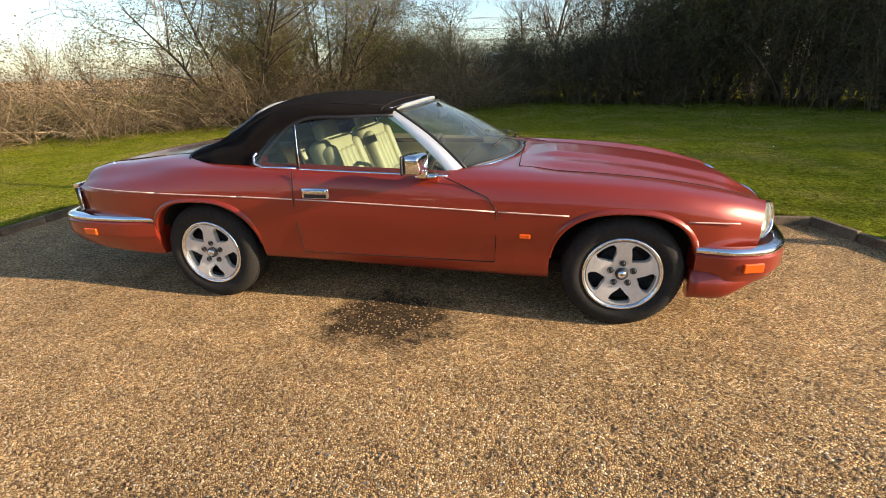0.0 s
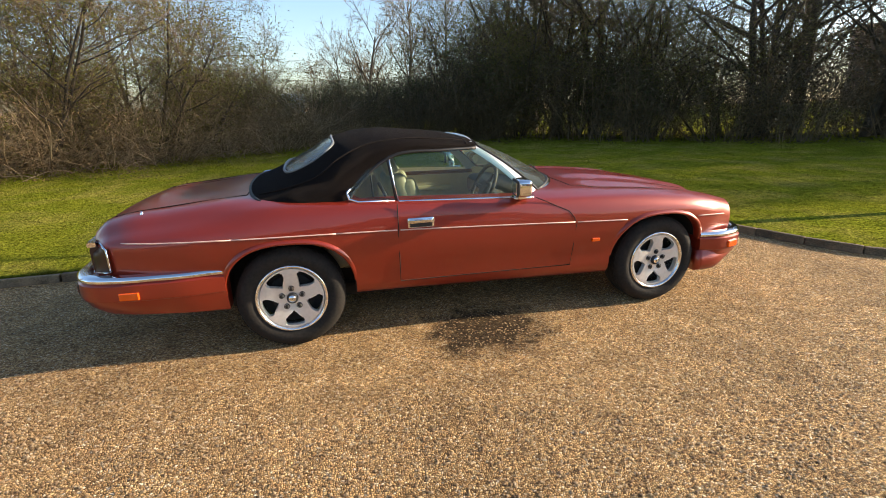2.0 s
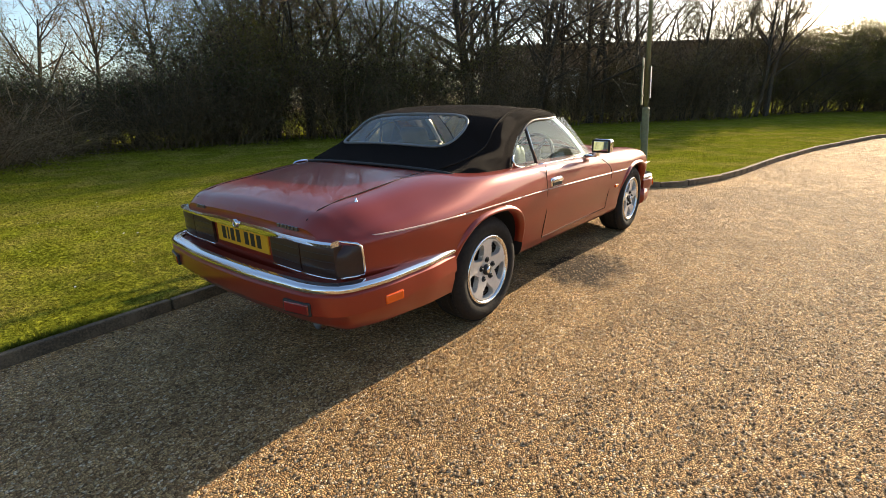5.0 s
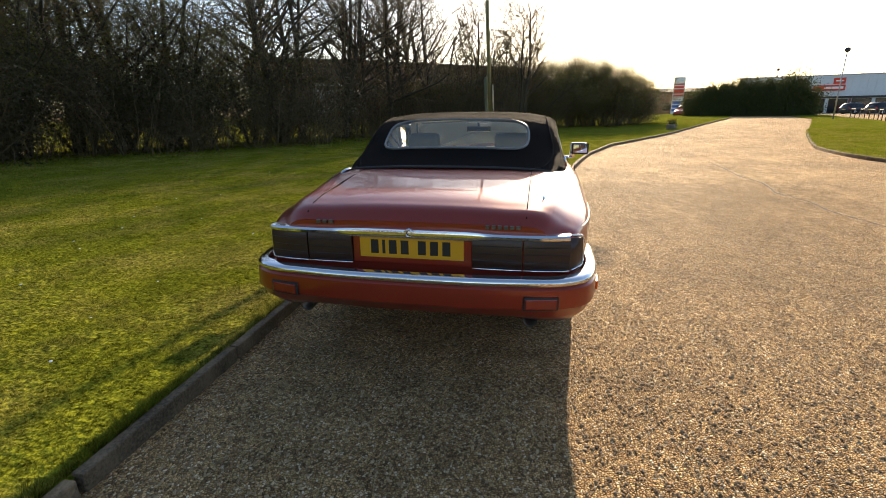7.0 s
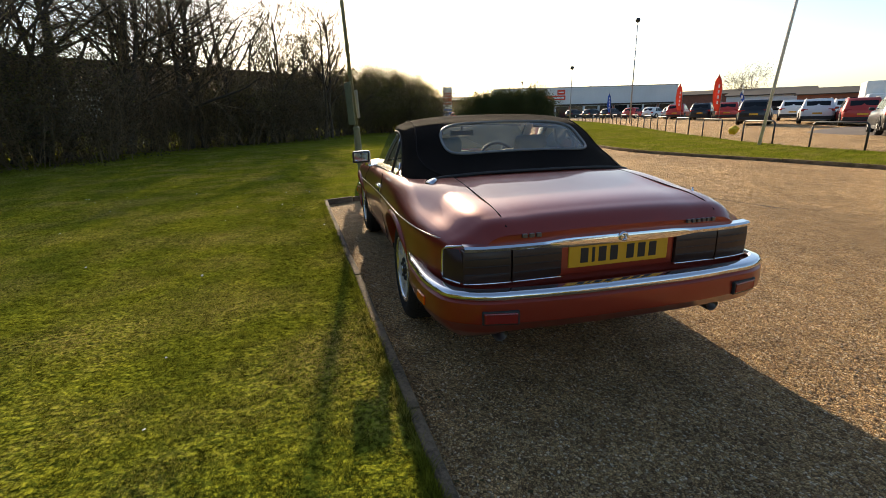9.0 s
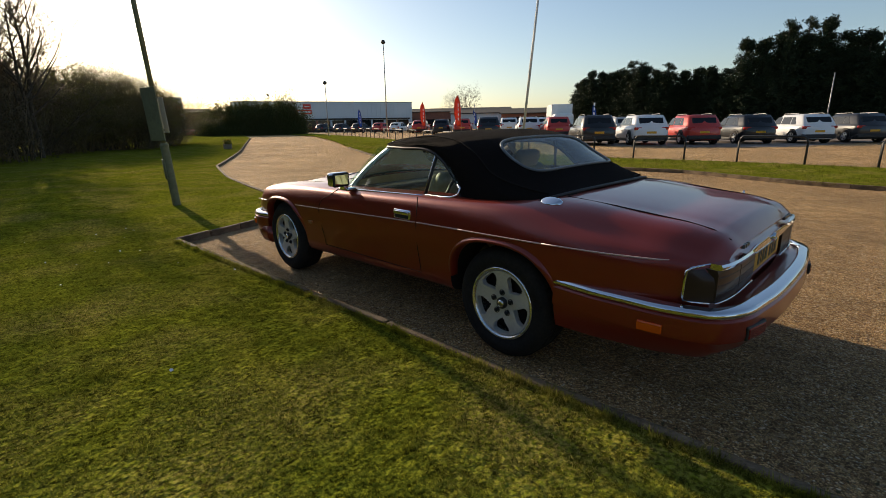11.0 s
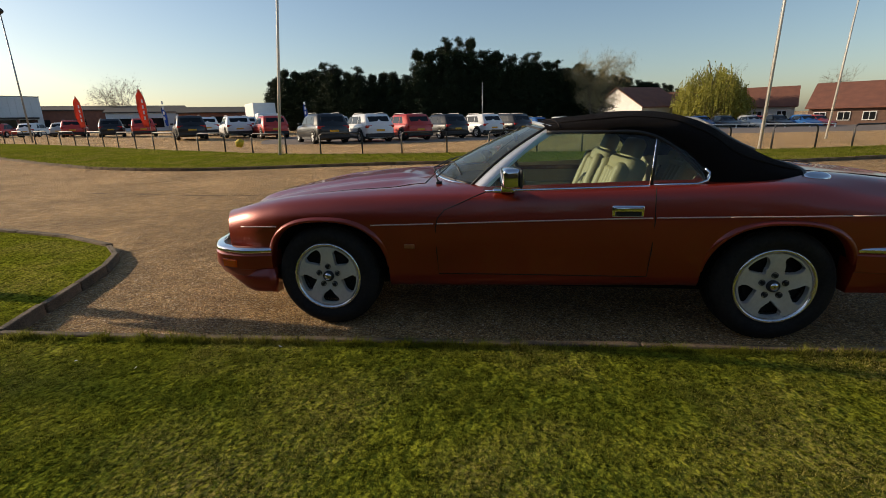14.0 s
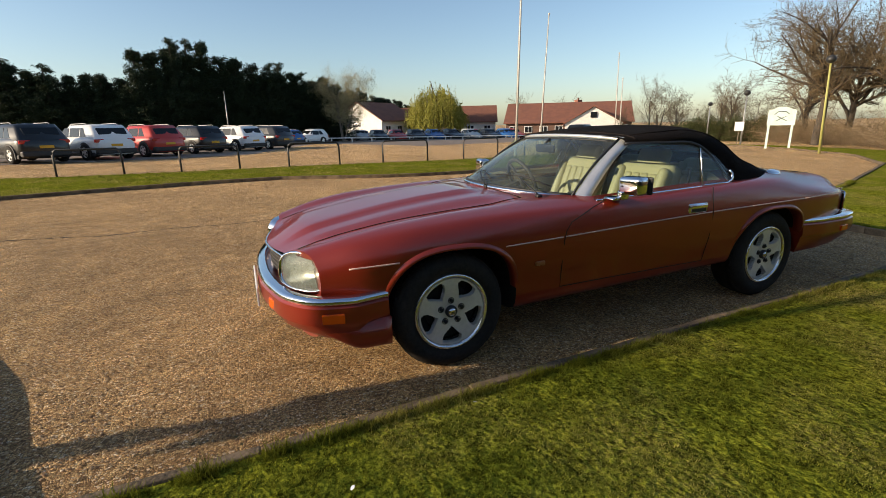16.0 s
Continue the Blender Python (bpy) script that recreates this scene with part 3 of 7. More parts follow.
def carve(bm, cutters):
    """Cuts wheel wells and the cabin out of the solid body."""
    me = bpy.data.meshes.new("body")
    bm.to_mesh(me)
    bm.free()
    me.materials.append(M_PAINT)
    ob, tools = new("body", me), []
    for cb, m in cutters:
        bmesh.ops.recalc_face_normals(cb, faces=cb.faces)
        cm = bpy.data.meshes.new("cutter")
        cb.to_mesh(cm)
        cb.free()
        cm.materials.append(m)
        tools.append(new("cutter", cm))
        mod = ob.modifiers.new("cut", "BOOLEAN")
        mod.operation, mod.solver, mod.object, mod.material_mode = "DIFFERENCE", "EXACT", tools[-1], "TRANSFER"
    bpy.context.view_layer.update()
    done = bpy.data.meshes.new_from_object(ob.evaluated_get(bpy.context.evaluated_depsgraph_get()))
    for o in (ob, *tools):
        bpy.data.objects.remove(o)
    return done


def cylinder(c, r, depth, sides=56):
    bm = bmesh.new()
    rings = lathe(bm, [(r, -depth / 2), (r, depth / 2)], sides)
    bm.faces.new(rings[0]), bm.faces.new(rings[1][::-1])
    bmesh.ops.translate(bm, vec=c, verts=bm.verts)
    return bm


def arch_at(x, r, a):
    """The wheel opening: a squared-off arc, a little longer than high."""
    c, s = math.cos(a), math.sin(a)
    return x + r * 1.07 * math.copysign(abs(c) ** 0.78, c), WHEEL_Z + 0.005 + r * math.copysign(abs(s) ** 0.78, s)


def arch_cutter(x, r, s):
    bm = bmesh.new()
    prism(bm, [arch_at(x, r, 2 * math.pi * k / 64) for k in range(64)], "y", s * 0.56, s * 1.16)
    return bm


def car_body(car):
    cut = [(arch_cutter(x, r, s), M_WELL) for x, r in ARCH for s in (-1, 1)]
    tub = bmesh.new()
    prism(tub, [(-1.28, -0.48), (-0.98, -0.53), (-0.84, -0.735), (0.30, -0.735), (0.52, -0.52), (0.62, -0.2), (0.62, 0.2), (0.52, 0.52), (0.30, 0.735), (-0.84, 0.735), (-0.98, 0.53), (-1.28, 0.48)], "z", 0.40, 1.3)
    cut.append((tub, M_TRIMCREAM))
    me = carve(loft(np.concatenate([np.linspace(-2.30, -2.0, 24), np.linspace(-1.97, 1.6, 84), np.linspace(1.63, 2.06, 18)])), cut)
    bm = bmesh.new()
    bm.from_mesh(me)
    paint = [k for k, m in enumerate(me.materials) if m == M_PAINT][0]

    def slit(co, no, keep):
        fs = [f for f in bm.faces if f.material_index == paint and keep(f.calc_center_median())]
        geom = list({*fs, *(e for f in fs for e in f.edges), *(v for f in fs for v in f.verts)})
        bmesh.ops.bisect_plane(bm, geom=geom, plane_co=co, plane_no=no, dist=1e-5)

    flank = lambda c: abs(c.y) > 0.72 and -0.9 < c.x < 0.9
    for co, no in (((-0.62, 0, 0), (1, 0, 0)), ((0.595, 0, 0), (1, 0, 0)), ((0, 0, 0.372), (0, 0, 1)), ((0.33, 0, 0.86), (0.5, 0, 0.86)), ((0.53, 0, 0.775), (0.8, 0, 0.55))):
        slit(co, no, flank)
    lid = lambda c: c.z > 0.7 and c.x < -1.4
    front = lambda c: c.z > 0.6 and c.x > 0.6
    for s in (-1, 1):
        slit((0, s * 0.545, 0), (0, 1, 0), lid)
        slit((0, s * 0.62, 0), (0.07 * s, 1, 0), front)
    slit((-1.52, 0, 0), (1, 0, 0), lid)
    slit((0.70, 0, 0), (1, 0, 0), front)

    def panel(f):
        c, n = f.calc_center_median(), f.normal
        if f.material_index != paint:
            return "body"
        under = (c.x - 0.33) * 0.5 + (c.z - 0.86) * 0.86 < 0 and (c.x - 0.53) * 0.8 + (c.z - 0.775) * 0.55 < 0
        if -0.62 < c.x < 0.595 and c.z > 0.372 and abs(c.y) > 0.75 and abs(n.y) > 0.25 and under:
            return "door_left" if c.y > 0 else "door_right"
        if c.x < -1.52 and abs(c.y) < 0.545 and n.z > 0.15 and c.z > 0.7:
            return "boot_lid"
        if c.x > 0.70 and abs(c.y) + 0.07 * c.x < 0.62 and n.z > 0.2 and c.z > 0.6:
            return "bonnet"
        return "body"

    sorts = {f.index: panel(f) for f in bm.faces}
    made = {}
    for key, name in (("body", "body"), ("door_left", "door"), ("door_right", "door"), ("boot_lid", "boot_lid"), ("bonnet", "bonnet")):
        b = bm.copy()
        b.faces.ensure_lookup_table()
        bmesh.ops.delete(b, geom=[f for f in b.faces if sorts[f.index] != key], context="FACES")
        m2 = bpy.data.meshes.new(name)
        b.to_mesh(m2)
        b.free()
        made[key] = put_mesh(name, m2, list(me.materials), car, smooth=True)
        m2.set_sharp_from_angle(angle=radians(38))
    bm.free()
    return made


def line_part(name, pts, r, material, parent, label="", sides=6):
    bm = bmesh.new()
    tube(bm, pts, r, sides)
    return part(name, bm, material, parent, label, smooth=True)


def shut_lines(car, made):
    for s, key in ((1, "door_left"), (-1, "door_right")):
        edge = [(-0.62, 0.885), (-0.62, 0.80), (-0.622, 0.70), (-0.62, 0.55), (-0.615, 0.372), (-0.3, 0.370), (0.2, 0.368), (0.585, 0.366), (0.592, 0.5), (0.595, 0.66), (0.58, 0.715), (0.54, 0.762), (0.46, 0.795), (0.38, 0.832), (0.30, 0.865)]
        line_part("shut_line", [(x, s * side_y(x, z), z) for x, z in edge], 0.0032, M_GAP, made[key])
    lid = [(x, y, top_z(x, y) + 0.001) for x, y in [(-2.27, 0.545), (-2.2, 0.545), (-2.1, 0.545), (-1.8, 0.545), (-1.52, 0.545), (-1.52, 0.3), (-1.52, 0), (-1.52, -0.3), (-1.52, -0.545), (-1.8, -0.545), (-2.1, -0.545), (-2.2, -0.545), (-2.27, -0.545)]]
    line_part("shut_line", [(swing(x, y), y, z) for x, y, z in lid], 0.0032, M_GAP, made["boot_lid"])
    for s in (-1, 1):
        pts = [(x, s * (0.62 - 0.07 * x)) for x in np.linspace(0.70, 2.02, 14)]
        line_part("shut_line", [(swing(x, y), y, top_z(x, y) + 0.001) for x, y in pts], 0.003, M_GAP, made["bonnet"])
    pts = [(0.70, y) for y in np.linspace(-0.57, 0.57, 9)]
    line_part("shut_line", [(x, y, top_z(x, y) + 0.001) for x, y in pts], 0.003, M_GAP, made["bonnet"])


def coachlines(car):
    for s in (-1, 1):
        for a, b in ((-2.215, -1.58), (-1.0, -0.63), (-0.61, 0.585), (0.605, 0.985), (1.59, 1.84)):
            xs = np.linspace(a, b, 8)
            line_part("coachline", [(x, s * (side_y(x, trim_z(x)) + 0.001), float(trim_z(x))) for x in xs], 0.0044, M_LINE, car)
        xs = np.linspace(-1.58, -1.0, 12)
        line_part("coachline", [(x, s * (side_y(x, 0.74) + 0.003), float(trim_z(x))) for x in xs], 0.0044, M_LINE, car)


def arch_lip(car, x, r, s):
    """The rolled, flared edge round a wheel opening."""
    bm = bmesh.new()
    prev = None
    for k in range(41):
        a = radians(8 + 164 * k / 40)
        fade = min(1.0, 0.25 + 3.0 * min(k, 40 - k) / 40)
        ring = []
        for j in range(9):
            t = math.pi * j / 8
            rr = r - 0.006 + 0.034 * j / 8
            px, pz = arch_at(x, rr, a)
            y0 = side_y(px, max(pz, 0.31)) if pz > 0.30 else side_y(px, 0.31)
            ring.append(bm.verts.new((px, s * (y0 - 0.006 + fade * (0.026 * math.sin(t * 0.5 + 0.5) * (1 - (j / 8) ** 2) + 0.008 * (1 - j / 8)) - 0.004 * j / 8), pz)))
        ix, iz = arch_at(x, r - 0.004, a)
        inner = bm.verts.new((ix, s * (side_y(ix, max(0.31, iz)) - 0.06), iz))
        ring.insert(0, inner)
        if prev:
            for j in range(9):
                bm.faces.new((prev[j], prev[j + 1], ring[j + 1], ring[j]))
        prev = ring
    part("wheel_arch", bm, M_PAINT, car, smooth=True)


def wheel(car, x, s):
    """Five-spoked alloy wheel with tyre, hub cap and nuts, its face towards s."""
    m = thing("wheel", pose(x, s * 0.735, WHEEL_Z, 0, 0, 0 if s < 0 else 180))
    m.parent = car
    bm = bmesh.new()
    half = 0.112
    lathe(bm, [(0.214, -half + 0.012), (0.235, -half - 0.004), (0.268, -half - 0.010), (0.296, -half - 0.002), (0.314, -half + 0.014), (0.325, -half + 0.034), (0.328, -0.03), (0.329, 0.03), (0.325, half - 0.034),
               (0.314, half - 0.014), (0.296, half), (0.262, half + 0.008), (0.214, half - 0.012)], 64)
    for k in range(72):
        a = 2 * math.pi * k / 72
        for r, dy, w in ((0.3275, -0.066, 0.020), (0.3285, -0.025, 0.012), (0.3285, 0.03, 0.012)):
            box(bm, (r * math.cos(a), dy, r * math.sin(a)), (0.004, w, 0.020), rot=Matrix.Rotation(-a, 4, "Y"))
    part("tyre", bm, M_TYRE, m, smooth=True)
    bm = bmesh.new()
    lathe(bm, [(0.196, 0.09), (0.193, -0.03), (0.190, -0.080), (0.194, -0.098), (0.201, -0.112), (0.2085, -0.117), (0.2165, -0.113), (0.219, -0.100), (0.212, -0.092)], 72)
    part("rim", bm, M_LIP, m, "machined outer rim", smooth=True)
    bm = bmesh.new()
    rings, cols, rows = [], 130, 15
    for i in range(rows):
        r = 0.030 + (0.192 - 0.030) * i / (rows - 1)
        y = -0.092 + 0.016 * math.cos(min(1, r / 0.16) * math.pi) * 0.5 - 0.004
        rings.append([(bm.verts.new((r * math.cos(t), y, r * math.sin(t))), r, t) for t in (2 * math.pi * k / cols + 0.2 for k in range(cols))])

    def hole(r, t):
        d = (t - math.pi / 2 + math.pi / 5) % (2 * math.pi / 5) - math.pi / 5
        d = math.pi / 5 - abs(d)
        width = 0.37 * min(1.0, max(0.0, (r - 0.088) / 0.06)) ** 0.6 * (1.0 if r < 0.172 else max(0, 1 - (r - 0.172) / 0.014))
        return d < width and 0.088 < r < 0.184

    for a, b in zip(rings, rings[1:]):
        for k in range(cols):
            q = (a[k], a[(k + 1) % cols], b[(k + 1) % cols], b[k])
            r, t = (a[k][1] + b[k][1]) / 2, a[k][2] + math.pi / cols
            if not hole(r, t):
                bm.faces.new([v[0] for v in q])
    for v in [v for v in bm.verts if not v.link_faces]:
        bm.verts.remove(v)
    bmesh.ops.smooth_vert(bm, verts=[v for v in bm.verts if v.is_boundary and 0.07 < Vector((v.co.x, v.co.z)).length < 0.188], factor=0.5, use_axis_x=True, use_axis_z=True)
    ext = bmesh.ops.extrude_face_region(bm, geom=bm.faces[:])
    bmesh.ops.translate(bm, vec=(0, 0.035, 0), verts=[v for v in ext["geom"] if isinstance(v, bmesh.types.BMVert)])
    spokes = part("spokes", bm, M_ALLOY, m, smooth=True)
    spokes.data.set_sharp_from_angle(angle=radians(35))
    bm = bmesh.new()
    r0 = lathe(bm, [(0.034, -0.07), (0.034, -0.104), (0.030, -0.110), (0.012, -0.112)], 24)
    bm.faces.new(r0[-1])
    part("hub_cap", bm, M_RUBBER, m, smooth=True)
    bm = bmesh.new()
    r0 = lathe(bm, [(0.022, -0.108), (0.022, -0.114), (0.004, -0.1145)], 20)
    part("badge", bm, M_CHROME, m, smooth=True)
    for k in range(5):
        t = 2 * math.pi * k / 5 + math.pi / 2
        bm = bmesh.new()
        c, sn = 0.064 * math.cos(t), 0.064 * math.sin(t)
        rr = lathe(bm, [(0.0175, -0.080), (0.0175, -0.1005), (0.0145, -0.1005), (0.0145, -0.090)], 14)
        rr2 = lathe(bm, [(0.0105, -0.085), (0.0105, -0.108), (0.007, -0.111)], 6)
        bm.faces.new(rr2[-1])
        bmesh.ops.translate(bm, vec=(c, 0, sn), verts=bm.verts)
        part("wheel_nut", bm, M_RUBBER, m, "black wheel nut")
    # full disc behind the spokes, near-black all over
    bm = bmesh.new()
    lathe(bm, [(0.02, -0.035), (0.135, -0.035), (0.14, -0.03), (0.14, -0.015), (0.187, -0.012), (0.187, 0.0), (0.02, 0.0)], 40)
    part("brake_disc", bm, plain("dark_iron", (0.018, 0.016, 0.015), 0.7, 0.3), m)


def sweep(bm, plan, profile):
    """Sweeps a profile of (outward, z), or a function that gives one, along a plan of (x, y) points."""
    plan = [Vector((*p, 0)) for p in plan]
    rows = []
    for i, p in enumerate(plan):
        d = (plan[min(i + 1, len(plan) - 1)] - plan[max(i - 1, 0)]).normalized()
        n = Vector((d.y, -d.x, 0))
        rows.append([bm.verts.new((p.x + n.x * o, p.y + n.y * o, z)) for o, z in (profile(i, len(plan)) if callable(profile) else profile)])
    for a, b in zip(rows, rows[1:]):
        for k in range(len(a)):
            bm.faces.new((a[k], a[(k + 1) % len(a)], b[(k + 1) % len(a)], b[k]))
    bm.faces.new(rows[0]), bm.faces.new(rows[-1][::-1])


def round_plan(half, n=44):
    """A mirrored, smoothly rounded plan line from half of its corner points."""
    pts = np.array(half + [(x, -y) for x, y in half[-2::-1]], float)
    s = np.r_[0, np.cumsum(np.hypot(*np.diff(pts, axis=0).T))]
    u = np.linspace(0, s[-1], n)
    return list(zip(spline(s, pts[:, 0])(u), spline(s, pts[:, 1])(u)))


def bumpers(car):
    rear = round_plan([(-1.655, 0.888), (-1.95, 0.882), (-2.24, 0.864), (-2.38, 0.815), (-2.445, 0.72), (-2.485, 0.50), (-2.51, 0.0)], 60)
    front = round_plan([(1.652, 0.866), (1.88, 0.856), (2.02, 0.805), (2.115, 0.69), (2.19, 0.45), (2.23, 0.0)], 60)[::-1]
    for plan, zc, zb, tag in ((rear, 0.535, 0.338, "rear_bumper"), (front, 0.475, 0.285, "front_bumper")):
        b = thing(tag)
        b.parent = car
        h = zc - zb

        def cover_profile(i, n):
            mid = min(1.0, 2.6 * min(i, n - 1 - i) / (n - 1))
            tuck, lift = 0.085 * mid, (0.02 if tag == "rear_bumper" else 0.13) * mid
            flush = 0.03 * (1 - min(1.0, 14 * min(i, n - 1 - i) / (n - 1)))
            prof_ = [(-0.14, zc), (0.004, zc), (0.017, zc - 0.012), (0.021, zc - h * 0.42), (0.017, zc - h * 0.52), (0.009, zc - h * 0.54), (0.004 - tuck * 0.25, zc - h * 0.75),
                    (-0.02 - tuck, zb + lift * 0.5 - 0.035 * (1 - mid)), (-0.14, zb + lift * 0.5 - 0.035 * (1 - mid))]
            return [(o - (flush if o > -0.1 else 0), z) for o, z in prof_]
        bm = bmesh.new()
        sweep(bm, plan, cover_profile)
        cover = part("bumper_cover", bm, M_PAINT, b, smooth=True)
        cover.data.set_sharp_from_angle(angle=radians(40))
        prof = [(-0.045, zc + 0.002), (0.010, zc + 0.002), (0.017, zc + 0.012), (0.014, zc + 0.027), (-0.002, zc + 0.036), (-0.036, zc + 0.039), (-0.045, zc + 0.030)]
        blade = lambda i, n: [(o - (0.03 * (1 - min(1.0, 14 * min(i, n - 1 - i) / (n - 1))) if o > -0.03 else 0), z) for o, z in prof]
        part("chrome_blade", bm_sweep(plan, blade), M_CHROME, b, "polished chrome blade", smooth=True).data.set_sharp_from_angle(angle=radians(50))
    bm = bmesh.new()
    low = round_plan([(1.645, 0.868), (1.86, 0.856), (2.00, 0.800), (2.09, 0.68), (2.15, 0.45), (2.18, 0.0)], 60)[::-1]

    def skirt(i, n):
        near = 2.5 * min(i, n - 1 - i) / (n - 1)
        foot = 0.212 + 0.105 * smooth(0.14, 0.42, near)
        return [(-0.10, 0.375), (-0.004, 0.375), (0.002, foot + 0.05 * (0.375 - foot) / 0.16), (-0.012, foot + 0.012), (-0.030, foot), (-0.10, foot)]
    sweep(bm, low, skirt)
    part("front_valance", bm, M_PAINT, car, smooth=True)


def bm_sweep(plan, prof):
    bm = bmesh.new()
    sweep(bm, plan, prof)
    return bm


def rear_end(car, made):
    # lamp panels are set across the tail; x of the tail at y
    tail = lambda y: swing(-2.30, y) - 0.012
    for s in (-1, 1):
        for a, b in ((0.540, 0.748), (0.300, 0.532)):
            bm = bmesh.new()
            n, rows = 7, []
            for k in range(n):
                y = a + (b - a) * k / (n - 1)
                rows.append([bm.verts.new((tail(y) + dx, s * y, z)) for dx, z in ((0.05, 0.578), (0, 0.582), (-0.006, 0.60), (-0.006, 0.705), (0, 0.722), (0.05, 0.726))])
            for p, q in zip(rows, rows[1:]):
                for k in range(6):
                    bm.faces.new((p[k], p[(k + 1) % 6], q[(k + 1) % 6], q[k]))
            bm.faces.new(rows[0]), bm.faces.new(rows[-1][::-1])
            lamp = part("tail_lamp", bm, M_LAMPDARK, car, "smoked dark tail lamp", smooth=True)
            lamp.data.set_sharp_from_angle(angle=radians(35))
            line_part("chrome_edge", [(tail(y) - 0.006, s * y, 0.578) for y in np.linspace(a, b, 6)], 0.0050, M_CHROME, lamp)
            bm = bmesh.new()
            for z in (0.62, 0.655, 0.69):
                tube(bm, [(tail(y) - 0.006, s * y, z) for y in np.linspace(a + 0.006, b - 0.006, 7)], 0.002, 4)
            part("lens_ribs", bm, M_RUBBER, lamp)
        # the lamp wraps round the flank
        bm = bmesh.new()
        grid = []
        for k in range(9):
            x = -2.354 + 0.110 * k / 8
            top, base = 0.728 - 0.010 * k / 8, 0.580 + 0.008 * k / 8
            col = []
            for m_ in range(9):
                z = base + (top - base) * m_ / 8
                col.append((x, s * (side_y(max(x + 0.03, -2.285), z) + 0.012 - max(0.0, -2.315 - x) * 0.9), z))
            grid.append(col)
        for inset in (0.0, 0.06):
            vs = [[bm.verts.new((x, y - s * inset, z)) for x, y, z in col] for col in grid]
            for k in range(8):
                for m_ in range(8):
                    bm.faces.new((vs[k][m_], vs[k + 1][m_], vs[k + 1][m_ + 1], vs[k][m_ + 1]))
            if inset == 0.0:
                outer = vs
        rim_of = lambda g: [c[0] for c in g] + g[-1][1:] + [c[-1] for c in g[-2::-1]] + g[0][-2:0:-1]
        ra, rb = rim_of(outer), rim_of(vs)
        for k in range(len(ra)):
            bm.faces.new((ra[k], ra[k - 1], rb[k - 1], rb[k]))
        wrap = part("side_lamp", bm, M_LAMPDARK, car, "smoked lamp wrapping the corner", smooth=True)
        wrap.data.set_sharp_from_angle(angle=radians(40))
        edge = [(-2.335, 0.578), (-2.275, 0.581), (-2.247, 0.585), (-2.244, 0.60), (-2.246, 0.66), (-2.249, 0.715), (-2.262, 0.730), (-2.30, 0.735), (-2.338, 0.740)]
        line_part("chrome_frame", [(x, s * (side_y(max(x + 0.03, -2.285), z) + 0.013 - max(0.0, -2.315 - x) * 0.9), z) for x, z in edge], 0.0065, M_CHROME, wrap)
    ys = np.linspace(-0.745, 0.745, 31)
    bm = bmesh.new()
    rows = []
    for y in ys:
        up = 0.018 * (1 - smooth(0.26, 0.42, abs(y)))
        rows.append([bm.verts.new((tail(y) + dx, y, z)) for dx, z in ((0.03, 0.724 - up * 0.6), (-0.012, 0.724 - up * 0.6), (-0.017, 0.738), (-0.010, 0.748 + up * 0.4), (0.03, 0.750 + up * 0.4))])
    for p, q in zip(rows, rows[1:]):
        for k in range(5):
            bm.faces.new((p[k], p[(k + 1) % 5], q[(k + 1) % 5], q[k]))
    bm.faces.new(rows[0]), bm.faces.new(rows[-1][::-1])
    part("chrome_bar", bm, M_CHROME, made["boot_lid"], "chrome bar above the lamps", smooth=True).data.set_sharp_from_angle(angle=radians(40))
    bm = bmesh.new()
    box(bm, (tail(0) + 0.023, 0, 0.652), (0.03, 0.596, 0.146), 0.003)
    part("plate_panel", bm, M_PAINT, made["boot_lid"])
    plate = thing("number_plate", pose(tail(0) + 0.007, 0, 0.664))
    plate.parent = car
    bm = bmesh.new()
    box(bm, (0, 0, 0), (0.012, 0.52, 0.111), 0.004)
    part("plate", bm, M_PLATE, plate, "yellow reflective plate")
    x = 0.205
    for k in range(7):
        wdt = 0.018 if k == 1 else 0.046
        bm = bmesh.new()
        box(bm, (-0.0065, x - wdt / 2, 0.0), (0.002, wdt * 0.86, 0.070), 0.001)
        part("plate_bar", bm, M_INK, plate)
        x -= wdt + (0.040 if k == 3 else 0.014)
    bm = bmesh.new()
    rr = lathe(bm, [(0.022, 0.0), (0.022, -0.012), (0.015, -0.016), (0.013, -0.012)], 24, "x")
    bmesh.ops.translate(bm, vec=(tail(0) - 0.012, 0, 0.742), verts=bm.verts)
    part("boot_lock", bm, M_CHROME, made["boot_lid"], smooth=True)
    for y0, wid, n in ((0.44, 0.10, 3), (-0.44, 0.17, 6)):
        for k in range(n):
            bm = bmesh.new()
            box(bm, (float(swing(-2.302, y0 + wid * (0.5 - (k + 0.5) / n))), y0 + wid * (0.5 - (k + 0.5) / n), 0.778), (0.014, wid / n * 0.66, 0.018), 0.002)
            part("badge_bar", bm, M_BADGE, made["boot_lid"])
    for s in (-1, 1):
        bm = bmesh.new()
        box(bm, (-2.486, s * 0.625, 0.462), (0.03, 0.145, 0.050), 0.006, Matrix.Rotation(-s * 0.21, 4, "Z"))
        part("fog_lamp", bm, M_FOGRED, car, "red rear fog lamp")
        bm = bmesh.new()
        box(bm, (-2.484, s * 0.625, 0.462), (0.026, 0.160, 0.064), 0.006, Matrix.Rotation(-s * 0.21, 4, "Z"))
        part("lamp_surround", bm, M_RUBBER, car)
        bm = bmesh.new()
        box(bm, (-2.15, s * 0.894, 0.462), (0.105, 0.022, 0.044), 0.005, Matrix.Rotation(s * 0.10, 4, "Z"))
        part("side_reflector", bm, M_AMBER, car, "amber side reflector")
        bm = bmesh.new()
